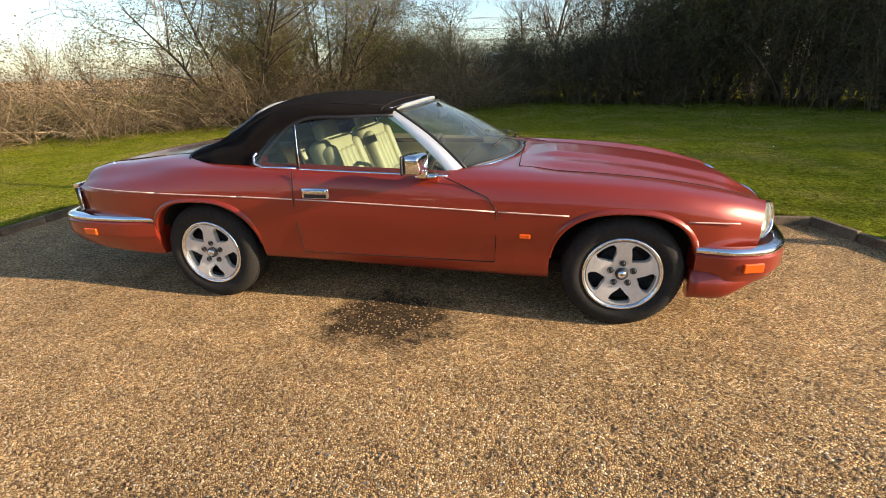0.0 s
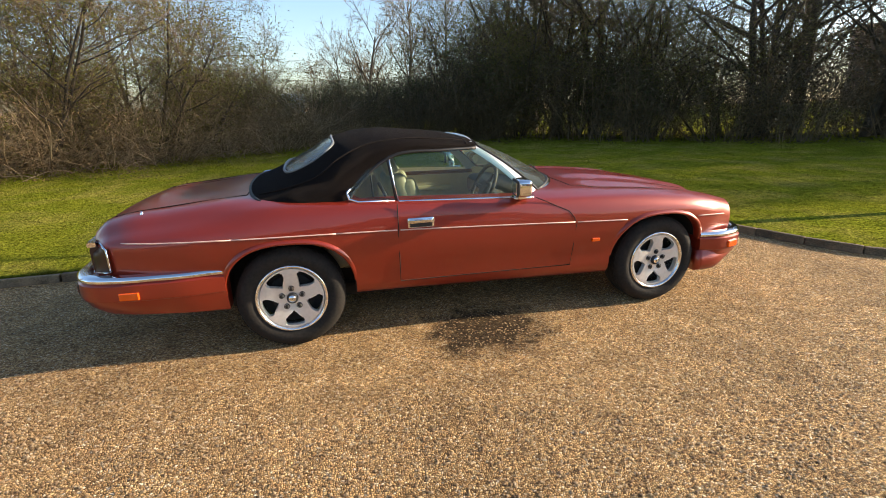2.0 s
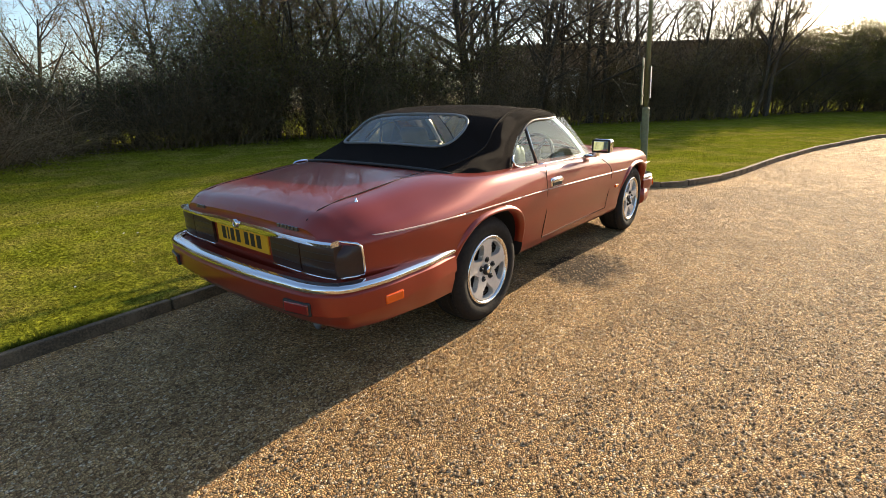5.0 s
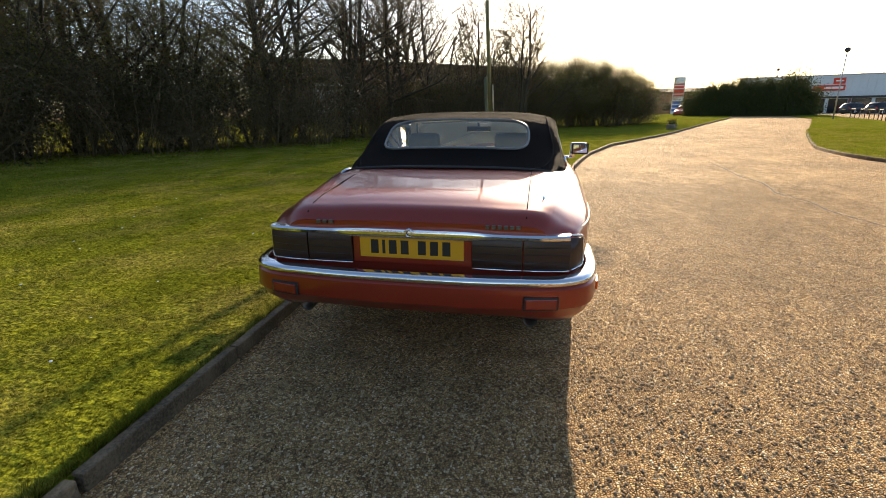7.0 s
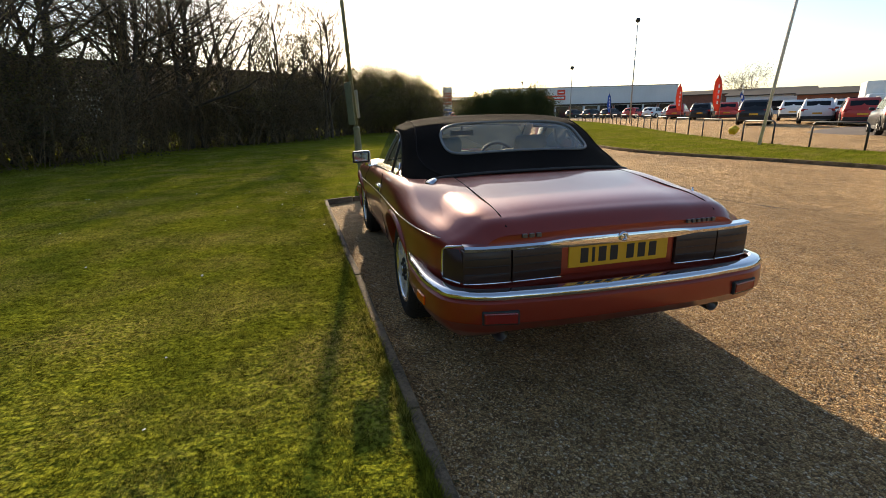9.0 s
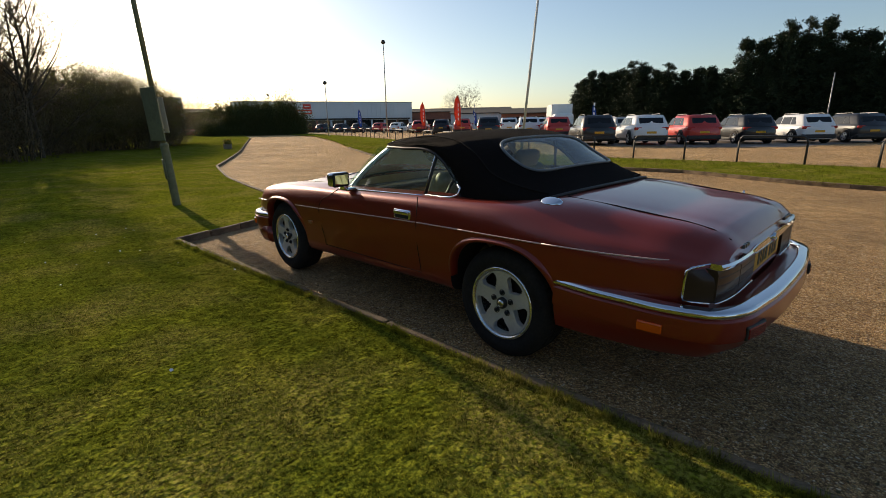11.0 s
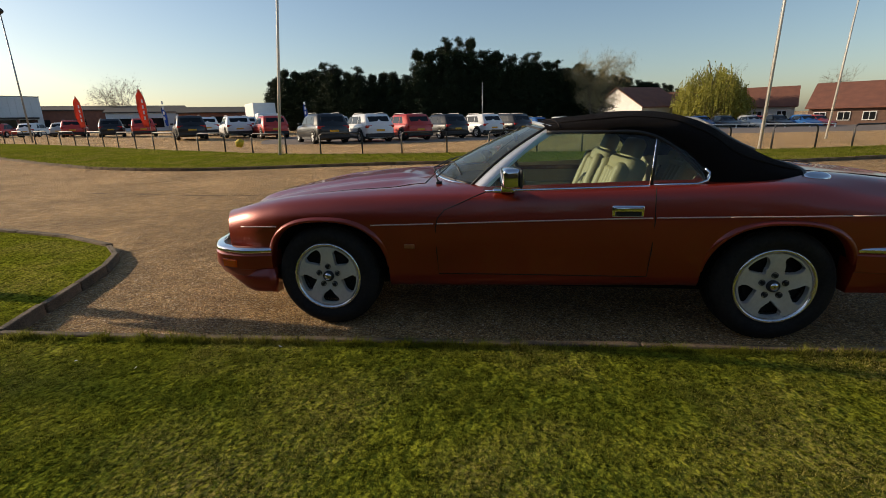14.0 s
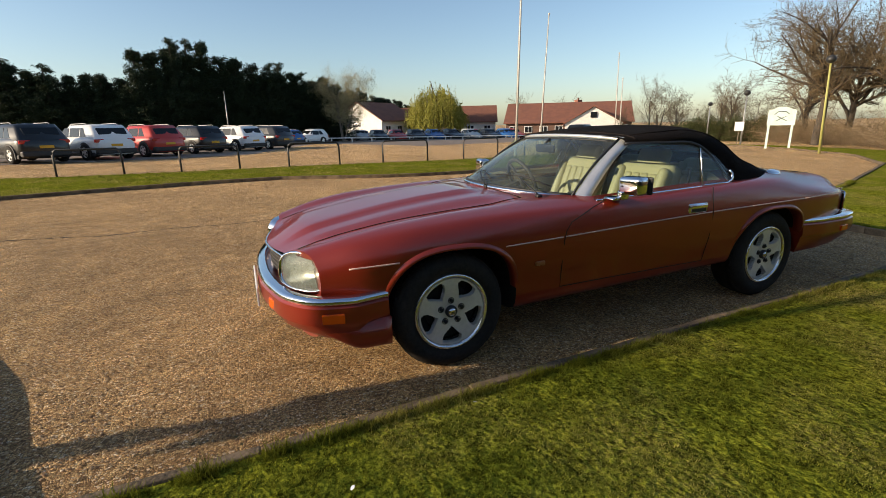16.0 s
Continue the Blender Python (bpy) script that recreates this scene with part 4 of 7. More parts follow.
        rr = lathe(bm, [(0.034, 0.14), (0.036, 0.0), (0.036, -0.03), (0.031, -0.03), (0.029, 0.10)], 24, "x")
        bm.faces.new(rr[-1])
        bmesh.ops.translate(bm, vec=(-2.34, s * 0.58, 0.325), verts=bm.verts)
        part("exhaust_tip", bm, plain("sooty_steel", (0.10, 0.09, 0.08), 0.35, 0.9), car, smooth=True)
    bm = bmesh.new()
    rr = lathe(bm, [(0.010, -0.01), (0.009, 0.006), (0.005, 0.014), (0.004, 0.022)], 12, "z")
    bm.faces.new(rr[-1])
    bmesh.ops.translate(bm, vec=(-2.10, -0.62, top_z(-2.10, 0.62)), verts=bm.verts)
    part("aerial_base", bm, M_CHROME, car, smooth=True)
    bm = bmesh.new()
    rr = lathe(bm, [(0.001, 0.013), (0.040, 0.012), (0.055, 0.007), (0.061, -0.004)], 28, "z")
    bmesh.ops.scale(bm, vec=(1.15, 0.62, 1), verts=bm.verts)
    bmesh.ops.rotate(bm, cent=(0, 0, 0), matrix=Matrix.Rotation(radians(-30), 3, "X"), verts=bm.verts)
    bmesh.ops.translate(bm, vec=(-1.50, 0.685, top_z(-1.5, 0.685) + 0.002), verts=bm.verts)
    part("fuel_cap", bm, M_CHROME, car, "chrome fuel filler cap", smooth=True)


def front_end(car, made):
    nose = lambda y: float(swing(2.06, y))
    for s in (-1, 1):
        lamp = thing("headlamp", pose(nose(0.615) - 0.002, s * 0.610, 0.596, 0, -8, s * 40))
        lamp.parent = car
        outline = [(0.158 * math.copysign(abs(math.cos(t)) ** 0.72, math.cos(t)), 0.096 * math.copysign(abs(math.sin(t)) ** 0.72, math.sin(t))) for t in (2 * math.pi * k / 40 for k in range(40))]

        def ring(bm, rows):
            made_rows = [[bm.verts.new((dx, y * f, z * f)) for y, z in outline] for dx, f in rows]
            for a, b in zip(made_rows, made_rows[1:]):
                for k in range(40):
                    bm.faces.new((a[k], a[(k + 1) % 40], b[(k + 1) % 40], b[k]))
            return made_rows
        bm = bmesh.new()
        ring(bm, [(-0.06, 1.08), (0.0, 1.10), (0.012, 1.06), (0.014, 1.0), (0.004, 0.95), (-0.01, 0.95)])
        part("chrome_bezel", bm, M_CHROME, lamp, smooth=True)
        bm = bmesh.new()
        rr = ring(bm, [(-0.002, 0.98), (0.010, 0.8), (0.020, 0.5), (0.024, 0.2)])
        bm.faces.new(rr[-1])
        part("lens", bm, M_LAMPGLASS, lamp, smooth=True)
        bm = bmesh.new()
        rr = ring(bm, [(-0.012, 0.97), (-0.03, 0.7), (-0.05, 0.4), (-0.055, 0.2)])
        bm.faces.new(rr[-1])
        part("reflector", bm, mat("lamp_reflector", (0.72, 0.74, 0.66), 0.28, 0.5, scale=40, fine=90), lamp, smooth=True)
        bm = bmesh.new()
        box(bm, (2.166, s * 0.56, 0.412), (0.03, 0.19, 0.056), 0.006, Matrix.Rotation(s * 0.36, 4, "Z"))
        part("indicator", bm, M_AMBER, car, "amber indicator in the bumper")
        bm = bmesh.new()
        box(bm, (1.935, s * 0.862, 0.412), (0.110, 0.020, 0.050), 0.005, Matrix.Rotation(-s * 0.30, 4, "Z"))
        part("side_marker", bm, M_AMBER, car, "amber side marker on the bumper")
        y = side_y(0.755, 0.543)
        bm = bmesh.new()
        box(bm, (0.755, s * (y + 0.004), 0.543), (0.062, 0.018, 0.026), 0.005)
        part("side_repeater", bm, M_AMBER if s < 0 else mat("faded_amber_lens", (0.42, 0.14, 0.05), 0.3), car, "small amber side repeater")
    bm = bmesh.new()
    sweep(bm, [(nose(y) + 0.006, y) for y in np.linspace(-0.40, 0.40, 21)], [(-0.03, 0.50), (-0.02, 0.50), (-0.02, 0.628), (-0.03, 0.628)])
    part("grille", bm, M_RUBBER, car, "black slatted grille")
    for z in (0.525, 0.55, 0.575, 0.60):
        line_part("grille_slat", [(nose(y) - 0.012, y, z) for y in np.linspace(-0.39, 0.39, 13)], 0.004, M_DASH, car)
    line_part("grille_trim", [(nose(y) + 0.008, y, 0.636) for y in np.linspace(-0.42, 0.42, 17)], 0.007, M_CHROME, car)
    plate = thing("front_number_plate", pose(2.262, 0, 0.375))
    plate.parent = car
    bm = bmesh.new()
    box(bm, (0, 0, 0), (0.012, 0.52, 0.111), 0.004)
    part("plate", bm, M_PLATEWHITE, plate, "white reflective plate")
    for k in range(7):
        bm = bmesh.new()
        box(bm, (0.0075, -0.2 + 0.066 * k, 0), (0.004, 0.044, 0.076), 0.002)
        part("plate_bar", bm, M_INK, plate)


# soft top: centre line and lower edge as functions of s from the header to the rear
hood_s = [0, 0.2, 0.4, 0.5, 0.62, 0.72, 0.86, 1.0]
hood_cx, hood_cz = spline(hood_s, [-0.02, -0.30, -0.60, -0.80, -1.00, -1.14, -1.34, -1.54]), spline(hood_s, [1.232, 1.272, 1.290, 1.282, 1.228, 1.150, 1.046, 0.958])
hood_ex, hood_ey = spline(hood_s, [-0.045, -0.30, -0.60, -0.72, -0.865, -0.95, -1.18, -1.40]), spline(hood_s, [0.630, 0.690, 0.705, 0.715, 0.742, 0.772, 0.765, 0.690])
hood_ez = spline(hood_s, [1.190, 1.188, 1.170, 1.108, 0.972, 0.868, 0.872, 0.902])


def hood_point(s, v, lift=0.0):
    t = abs(v) * math.pi / 2
    n = 2 / (2.9 - 0.5 * float(smooth(0.6, 1.0, s)))
    a, b = math.sin(t) ** n, 1 - math.cos(t) ** n
    x = hood_cx(s) + (hood_ex(s) - hood_cx(s)) * b ** 0.9
    return Vector((float(x), math.copysign(float(hood_ey(s)) * a, v) * (1 + lift), float(hood_cz(s) + (hood_ez(s) - hood_cz(s)) * b) + lift))


def soft_top(car):
    top = thing("soft_top")
    top.parent = car
    S, V = np.linspace(0, 1, 71), np.linspace(-1, 1, 97)
    pane = lambda s, v: ((s - 0.720) / 0.116) ** 4 + (v / 0.370) ** 6 < 1
    bm = bmesh.new()
    grid = [[bm.verts.new(hood_point(s, v) + Vector((0, 0, 0.004 * math.sin(s * 19) * (1 - abs(v))))) for v in V] for s in S]
    for i in range(len(S) - 1):
        for j in range(len(V) - 1):
            if not pane((S[i] + S[i + 1]) / 2, (V[j] + V[j + 1]) / 2):
                bm.faces.new((grid[i][j], grid[i][j + 1], grid[i + 1][j + 1], grid[i + 1][j]))
    for v in [v for v in bm.verts if not v.link_faces]:
        bm.verts.remove(v)
    bmesh.ops.solidify(bm, geom=bm.faces[:], thickness=0.012)
    part("fabric", bm, M_HOOD, top, "dark brown fabric hood", smooth=True)
    bm = bmesh.new()
    k = 40
    rim = [(0.720 + 0.119 * math.copysign(abs(math.sin(t)) ** 0.5, math.sin(t)), 0.375 * math.copysign(abs(math.cos(t)) ** 0.333, math.cos(t))) for t in (2 * math.pi * i / 72 for i in range(73))]
    tube(bm, [hood_point(s, v, 0.004) for s, v in rim], 0.009, 6, cap=False)
    part("window_seal", bm, plain("grey_seal", (0.16, 0.17, 0.18), 0.4), top, smooth=True)
    bm = bmesh.new()
    ss, vv = np.linspace(0.598, 0.842, 16), np.linspace(-0.40, 0.40, 30)
    g = [[bm.verts.new(hood_point(s, v, -0.001)) for v in vv] for s in ss]
    for i in range(15):
        for j in range(29):
            if pane((ss[i] + ss[i + 1]) / 2 * 0.98 + 0.0144, (vv[j] + vv[j + 1]) / 2 * 0.97):
                bm.faces.new((g[i][j], g[i][j + 1], g[i + 1][j + 1], g[i + 1][j]))
    for v in [v for v in bm.verts if not v.link_faces]:
        bm.verts.remove(v)
    pane_ob = part("rear_window", bm, M_REARPANE, top, "clear plastic rear window", smooth=True)
    pane_ob.visible_shadow = False
    for v in (0.62, -0.62):
        line_part("stitched_seam", [hood_point(s, v, 0.002) for s in np.linspace(0.02, 0.97, 30)], 0.005, M_HOOD, top)
    line_part("header_seam", [hood_point(0.06, v, 0.002) for v in np.linspace(-0.9, 0.9, 21)], 0.005, M_HOOD, top)
    line_part("base_bead", [hood_point(1.0, v, 0.0) for v in np.linspace(-1, 1, 25)], 0.010, M_RUBBER, top)
    for q in (-1, 1):
        line_part("base_bead", [hood_point(s, q, 0.0) for s in np.linspace(0.72, 1, 12)], 0.010, M_RUBBER, top)
        line_part("rail_seal", [hood_point(s, q, -0.004) + Vector((0, 0, -0.006)) for s in np.linspace(0.0, 0.72, 26)], 0.011, M_RUBBER, top)


def patch(bm, f, nu, nv):
    g = [[bm.verts.new(f(u / nu, v / nv)) for v in range(nv + 1)] for u in range(nu + 1)]
    for i in range(nu):
        for j in range(nv):
            bm.faces.new((g[i][j], g[i][j + 1], g[i + 1][j + 1], g[i + 1][j]))


def screen_point(u, v):
    """The windscreen: u from the cowl up, v across."""
    y = 2 * v - 1
    base = Vector((0.70 - 0.34 * abs(y) ** 2.4, y * 0.715, 0.898 - 0.031 * abs(y) ** 2.2))
    top = Vector((0.015 - 0.075 * abs(y) ** 2.2, y * 0.595, 1.222 - 0.020 * abs(y) ** 2))
    p = base.lerp(top, u)
    p += Vector((0.012, 0, 0.018)) * math.sin(math.pi * u)
    return p


def windscreen(car):
    ws = thing("windscreen")
    ws.parent = car
    bm = bmesh.new()
    patch(bm, screen_point, 8, 22)
    pane = part("pane", bm, M_SCREEN, ws, "greenish windscreen with a film of dew", smooth=True)
    pane.visible_shadow = False
    for s in (0, 1):
        bm = bmesh.new()
        rows = []
        for k in range(13):
            u = -0.04 + 1.07 * k / 12
            p, q = screen_point(u, s), screen_point(u, 0.5 + (s - 0.5) * 0.958)
            out = Vector((-0.35, 1 if s else -1, 0.12)).normalized()
            back = Vector((-0.055, 0, -0.012))
            rows.append([bm.verts.new(c) for c in (q, p + out * 0.008, p + out * 0.018 + back * 0.4, p + out * 0.014 + back, p + back)])
        for a, b in zip(rows, rows[1:]):
            for j in range(5):
                bm.faces.new((a[j], a[(j + 1) % 5], b[(j + 1) % 5], b[j]))
        bm.faces.new(rows[0]), bm.faces.new(rows[-1][::-1])
        part("pillar", bm, M_SATIN, ws, "satin silver windscreen pillar", smooth=True).data.set_sharp_from_angle(angle=radians(45))
        line_part("pillar_rubber", [screen_point(u, 0.5 + (s - 0.5) * 0.950) + Vector((0.004, 0, 0.004)) for u in np.linspace(0, 1, 9)], 0.008, M_RUBBER, ws)
    line_part("header_trim", [screen_point(1.02, v) for v in np.linspace(0, 1, 21)], 0.014, M_SATIN, ws, "satin silver header strip")
    line_part("header_rubber", [screen_point(0.955, v) for v in np.linspace(0.06, 0.94, 21)], 0.007, M_RUBBER, ws)
    line_part("cowl_trim", [screen_point(0.0, v) for v in np.linspace(0, 1, 21)], 0.012, M_CHROME, ws)
    line_part("cowl_rubber", [screen_point(0.03, v) for v in np.linspace(0.03, 0.97, 21)], 0.010, M_RUBBER, ws)
    for y0, y1 in ((0.12, -0.42), (0.62, 0.10)):
        w = thing("wiper")
        w.parent = car
        a = Vector((0.70 - 0.25 * abs(y0) ** 2, y0, top_z(0.72, y0) + 0.012))
        v0, v1 = 0.5 + y0 / 1.5, 0.5 + y1 / 1.5
        line_part("arm", [a, a + Vector((0.02, -0.02, 0.03)), screen_point(0.16, (v0 + v1) / 2) + Vector((0.02, 0, 0.02))], [0.007, 0.005, 0.004], M_RUBBER, w)
        line_part("blade", [screen_point(0.10, v0 - 0.02) + Vector((0.012, 0, 0.012)), screen_point(0.20, (v0 + v1) / 2) + Vector((0.012, 0, 0.012)), screen_point(0.17, v1) + Vector((0.012, 0, 0.012))], 0.0042, M_RUBBER, w)
        bm = bmesh.new()
        box(bm, a, (0.034, 0.04, 0.02), 0.007)
        part("pivot", bm, M_RUBBER, w)


def side_windows(car, made):
    def at(x, z, s):
        k = (z - 0.88) / 0.30
        y = 0.782 - 0.082 * k - 0.012 * k * k
        return Vector((x, s * y, z))
    belt = lambda x: 0.888 - 0.028 * (x + 0.6)
    for s, key in ((1, "door_left"), (-1, "door_right")):
        door = made[key]
        pillar = lambda z: 0.335 - (z - 0.868) * 1.13
        bm = bmesh.new()
        patch(bm, lambda u, v: at(-0.605 - 0.04 * v * (1 - u) + (min(pillar(0.86 + 0.32 * v), 0.33) + 0.605) * u, belt(-0.605 + 0.9 * u) - 0.01 + (1.180 - belt(-0.605 + 0.9 * u) + 0.01) * v, s), 10, 10)
        p = part("window", bm, M_SIDEGLASS, door, smooth=True)
        p.visible_shadow = False
        line_part("belt_trim", [at(x, belt(x) - 0.004, s) + Vector((0, s * 0.012, 0)) for x in np.linspace(-0.60, 0.31, 14)], 0.008, M_CHROME, door, "chrome belt moulding")
        line_part("window_edge", [at(-0.612 - 0.14 * (z - 0.885), z, s) for z in (0.885, 1.0, 1.1, 1.178)], 0.010, M_RUBBER, door)
        line_part("frame_chrome", [at(-0.603 - 0.14 * (z - 0.885), z, s) + Vector((0, s * 0.008, 0)) for z in (0.885, 1.0, 1.1, 1.172)], 0.004, M_CHROME, door)
        bm = bmesh.new()
        rear = lambda z: -0.915 + (z - 0.95) * 1.02 if z > 0.95 else -0.915 + (0.95 - z) * 0.35
        patch(bm, lambda u, v: at(rear(0.892 + 0.275 * v) + (-0.622 - 0.04 * v - rear(0.892 + 0.275 * v)) * u, 0.892 + 0.275 * v, s), 6, 8)
        q = part("quarter_window", bm, M_SIDEGLASS, car, smooth=True)
        q.visible_shadow = False
        line_part("quarter_trim", [at(rear(z), z, s) + Vector((0, s * 0.008, 0)) for z in np.linspace(0.975, 0.912, 4)] + [at(-0.85, 0.893, s) + Vector((0, s * 0.010, 0)), at(-0.625, 0.889, s) + Vector((0, s * 0.010, 0))], 0.009, M_CHROME, q)
        # door mirror
        mir = thing("door_mirror")
        mir.parent = door
        bm = bmesh.new()
        box(bm, (0.165, s * 0.942, 0.955), (0.095, 0.155, 0.105), 0.024, Matrix.Rotation(s * 0.16, 4, "Z"), 4)
        part("shell", bm, M_CHROME, mir, "chrome mirror shell", smooth=True)
        bm = bmesh.new()
        box(bm, (0.116, s * 0.950, 0.955), (0.014, 0.152, 0.102), 0.010, Matrix.Rotation(s * 0.16, 4, "Z"))
        part("bezel", bm, M_RUBBER, mir)
        bm = bmesh.new()
        box(bm, (0.109, s * 0.951, 0.955), (0.006, 0.124, 0.074), 0.002, Matrix.Rotation(s * 0.16, 4, "Z"))
        part("mirror_glass", bm, plain("mirror_silver", (0.85, 0.87, 0.88), 0.02, 1.0), mir)
        bm = bmesh.new()
        box(bm, (0.185, s * 0.885, 0.895), (0.060, 0.05, 0.06), 0.012)
        part("stalk", bm, M_CHROME, mir, smooth=True)
        bm = bmesh.new()
        box(bm, (0.20, s * 0.845, 0.872), (0.125, 0.085, 0.022), 0.010)
        part("foot", bm, M_CHROME, mir, smooth=True)
        # handle
        y = side_y(-0.478, 0.758)
        h = thing("door_handle")
        h.parent = door
        bm = bmesh.new()
        box(bm, (-0.478, s * (y - 0.002), 0.758), (0.172, 0.020, 0.066), 0.009)
        part("escutcheon", bm, M_CHROME, h, "chrome handle surround", smooth=True)
        bm = bmesh.new()
        box(bm, (-0.478, s * (y + 0.006), 0.746), (0.140, 0.012, 0.026), 0.004)
        part("recess", bm, M_RUBBER, h)
        bm = bmesh.new()
        box(bm, (-0.478, s * (y + 0.012), 0.770), (0.146, 0.014, 0.026), 0.005)
        part("pull", bm, M_CHROME, h, smooth=True)
        # inner trim
        bm = bmesh.new()
        box(bm, (-0.10, s * 0.722, 0.66), (0.96, 0.03, 0.40), 0.012)
        part("door_card", bm, M_TRIMCREAM, door, "cream door trim")
        bm = bmesh.new()
        box(bm, (-0.10, s * 0.704, 0.845), (0.94, 0.02, 0.035), 0.006)
        part("wood_fillet", bm, M_WOOD, door)
        bm = bmesh.new()
        box(bm, (-0.12, s * 0.68, 0.70), (0.50, 0.06, 0.05), 0.02)
        part("armrest", bm, M_LEATHER, door)


def seat(car, y, rear=False):
    st = thing("rear_seat" if rear else "front_seat", pose(-0.98 if rear else -0.33, y, 0.37))
    st.parent = car
    w, lean = (0.50, -24) if rear else (0.50, -20)
    bm = bmesh.new()
    box(bm, (0.12, 0, 0.13), (0.50, w, 0.16), 0.055, Matrix.Rotation(radians(-8), 4, "Y"), 4)
    part("cushion", bm, M_LEATHER, st, smooth=True)
    turn = Matrix.Rotation(radians(lean), 4, "Y")
    bm = bmesh.new()
    box(bm, (-0.17, 0, 0.40), (0.15, w, 0.52), 0.06, turn, 4)
    part("backrest", bm, M_LEATHER, st, smooth=True)
    for q in (-1, 1):
        bm = bmesh.new()
        box(bm, (-0.115, q * (w / 2 - 0.045), 0.40), (0.13, 0.085, 0.46), 0.04, turn, 3)
        part("bolster", bm, M_LEATHER, st, smooth=True)
    for k in range(4):
        bm = bmesh.new()
        box(bm, (-0.095, -0.12 + 0.08 * k, 0.39), (0.05, 0.076, 0.40), 0.024, turn, 3)
        part("flute", bm, M_LEATHER, st, smooth=True)
    if not rear:
        bm = bmesh.new()
        box(bm, (-0.27, 0, 0.685), (0.09, 0.27, 0.15), 0.042, turn, 4)
        part("headrest", bm, M_LEATHER, st, smooth=True)


def cabin(car):
    for y in (0.36, -0.36):
        seat(car, y)
        seat(car, y, True)
    bm = bmesh.new()
    box(bm, (0.44, 0, 0.735), (0.34, 1.30, 0.20), 0.06, None, 3)
    part("dashboard", bm, M_DASH, car, "dark dashboard", smooth=True)
    bm = bmesh.new()
    box(bm, (0.268, 0, 0.745), (0.012, 1.20, 0.10), 0.004)
    part("wood_fascia", bm, M_WOOD, car)
    bm = bmesh.new()
    box(bm, (-0.15, 0, 0.53), (1.0, 0.20, 0.24), 0.05, None, 3)
    part("console", bm, M_LEATHER, car)
    bm = bmesh.new()
    box(bm, (-1.24, 0, 0.90), (0.28, 1.25, 0.04), 0.015)
    part("rear_shelf", bm, M_TRIMCREAM, car)
    sw = thing("steering_wheel", pose(0.10, -0.36, 0.86, 0, -66, 0))
    sw.parent = car
    bm = bmesh.new()
    ring = [(0.185 * math.cos(t), 0.185 * math.sin(t), 0) for t in (2 * math.pi * k / 40 for k in range(41))]
    tube(bm, ring, 0.015, 8, False)
    part("rim", bm, M_DASH, sw, smooth=True)
    bm = bmesh.new()
    box(bm, (0, 0, -0.02), (0.13, 0.12, 0.05), 0.02)
    for a in (0, 120, 240):
        box(bm, (0.10 * math.cos(radians(a + 90)), 0.10 * math.sin(radians(a + 90)), -0.01), (0.14, 0.03, 0.015), 0.004, Matrix.Rotation(radians(a + 90), 4, "Z"))
    tube(bm, [(0, 0, -0.02), (0, 0, -0.25)], 0.03, 8)
    part("spokes", bm, M_DASH, sw)
    bm = bmesh.new()
    box(bm, (0.13, 0, 1.135), (0.025, 0.23, 0.062), 0.012, Matrix.Rotation(radians(12), 4, "Y"), 3)
    tube(bm, [(0.14, 0, 1.16), (0.09, 0, 1.205)], 0.01, 6)
    part("interior_mirror", bm, M_RUBBER, car, smooth=True)
    bm = bmesh.new()
    box(bm, (0.115, 0, 1.135), (0.004, 0.21, 0.05), 0.002, Matrix.Rotation(radians(12), 4, "Y"))
    part("mirror_glass", bm, plain("mirror_silver_inside", (0.85, 0.87, 0.88), 0.02, 1.0), car)
    for q in (-1, 1):
        line_part("belt_stalk", [(-0.62, q * 0.66, 0.55), (-0.64, q * 0.64, 0.85), (-0.70, q * 0.60, 0.98)], [0.012, 0.010, 0.012], M_RUBBER, car)
    bm = bmesh.new()
    box(bm, (0, 0, 0.255), (3.4, 1.2, 0.10), 0.03)
    part("underbody", bm, M_WELL, car)


car = thing("convertible_car", Matrix(), "metallic red two-door convertible with closed dark brown soft top", "car")
made = car_body(car)
shut_lines(car, made)
coachlines(car)
for ax, ar in ARCH:
    for sd in (-1, 1):
        arch_lip(car, ax, ar, sd)
for wx in (-WHEEL_X, WHEEL_X):
    for sd in (-1, 1):
        wheel(car, wx, sd)
bumpers(car)
rear_end(car, made)
front_end(car, made)
soft_top(car)
windscreen(car)
side_windows(car, made)
cabin(car)

# ---- trees and scrub ----
def tubes(segs, sides):
    """Tapered limbs from rows of (x0 y0 z0 x1 y1 z1 r0 r1)."""
    s = np.array(segs, float)
    p, q, r = s[:, :3], s[:, 3:6], s[:, 6:8]
    d = q - p
    d /= np.linalg.norm(d, axis=1, keepdims=True) + 1e-9
    ref = np.where(np.abs(d[:, 2:3]) < 0.9, [[0, 0, 1.0]], [[1.0, 0, 0]])
    u = np.cross(d, ref)
    u /= np.linalg.norm(u, axis=1, keepdims=True) + 1e-9
    w = np.cross(d, u)
    a = 2 * np.pi * np.arange(sides) / sides
    ring = u[:, None] * np.cos(a)[None, :, None] + w[:, None] * np.sin(a)[None, :, None]
    v = np.concatenate([p[:, None] + ring * r[:, :1, None], q[:, None] + ring * r[:, 1:, None]], 1)
    k, base = np.arange(sides), (np.arange(len(s)) * 2 * sides)[:, None]
    f = np.stack([base + k, base + (k + 1) % sides, base + sides + (k + 1) % sides, base + sides + k], -1)
    return v.reshape(-1, 3), f.reshape(-1, 4)


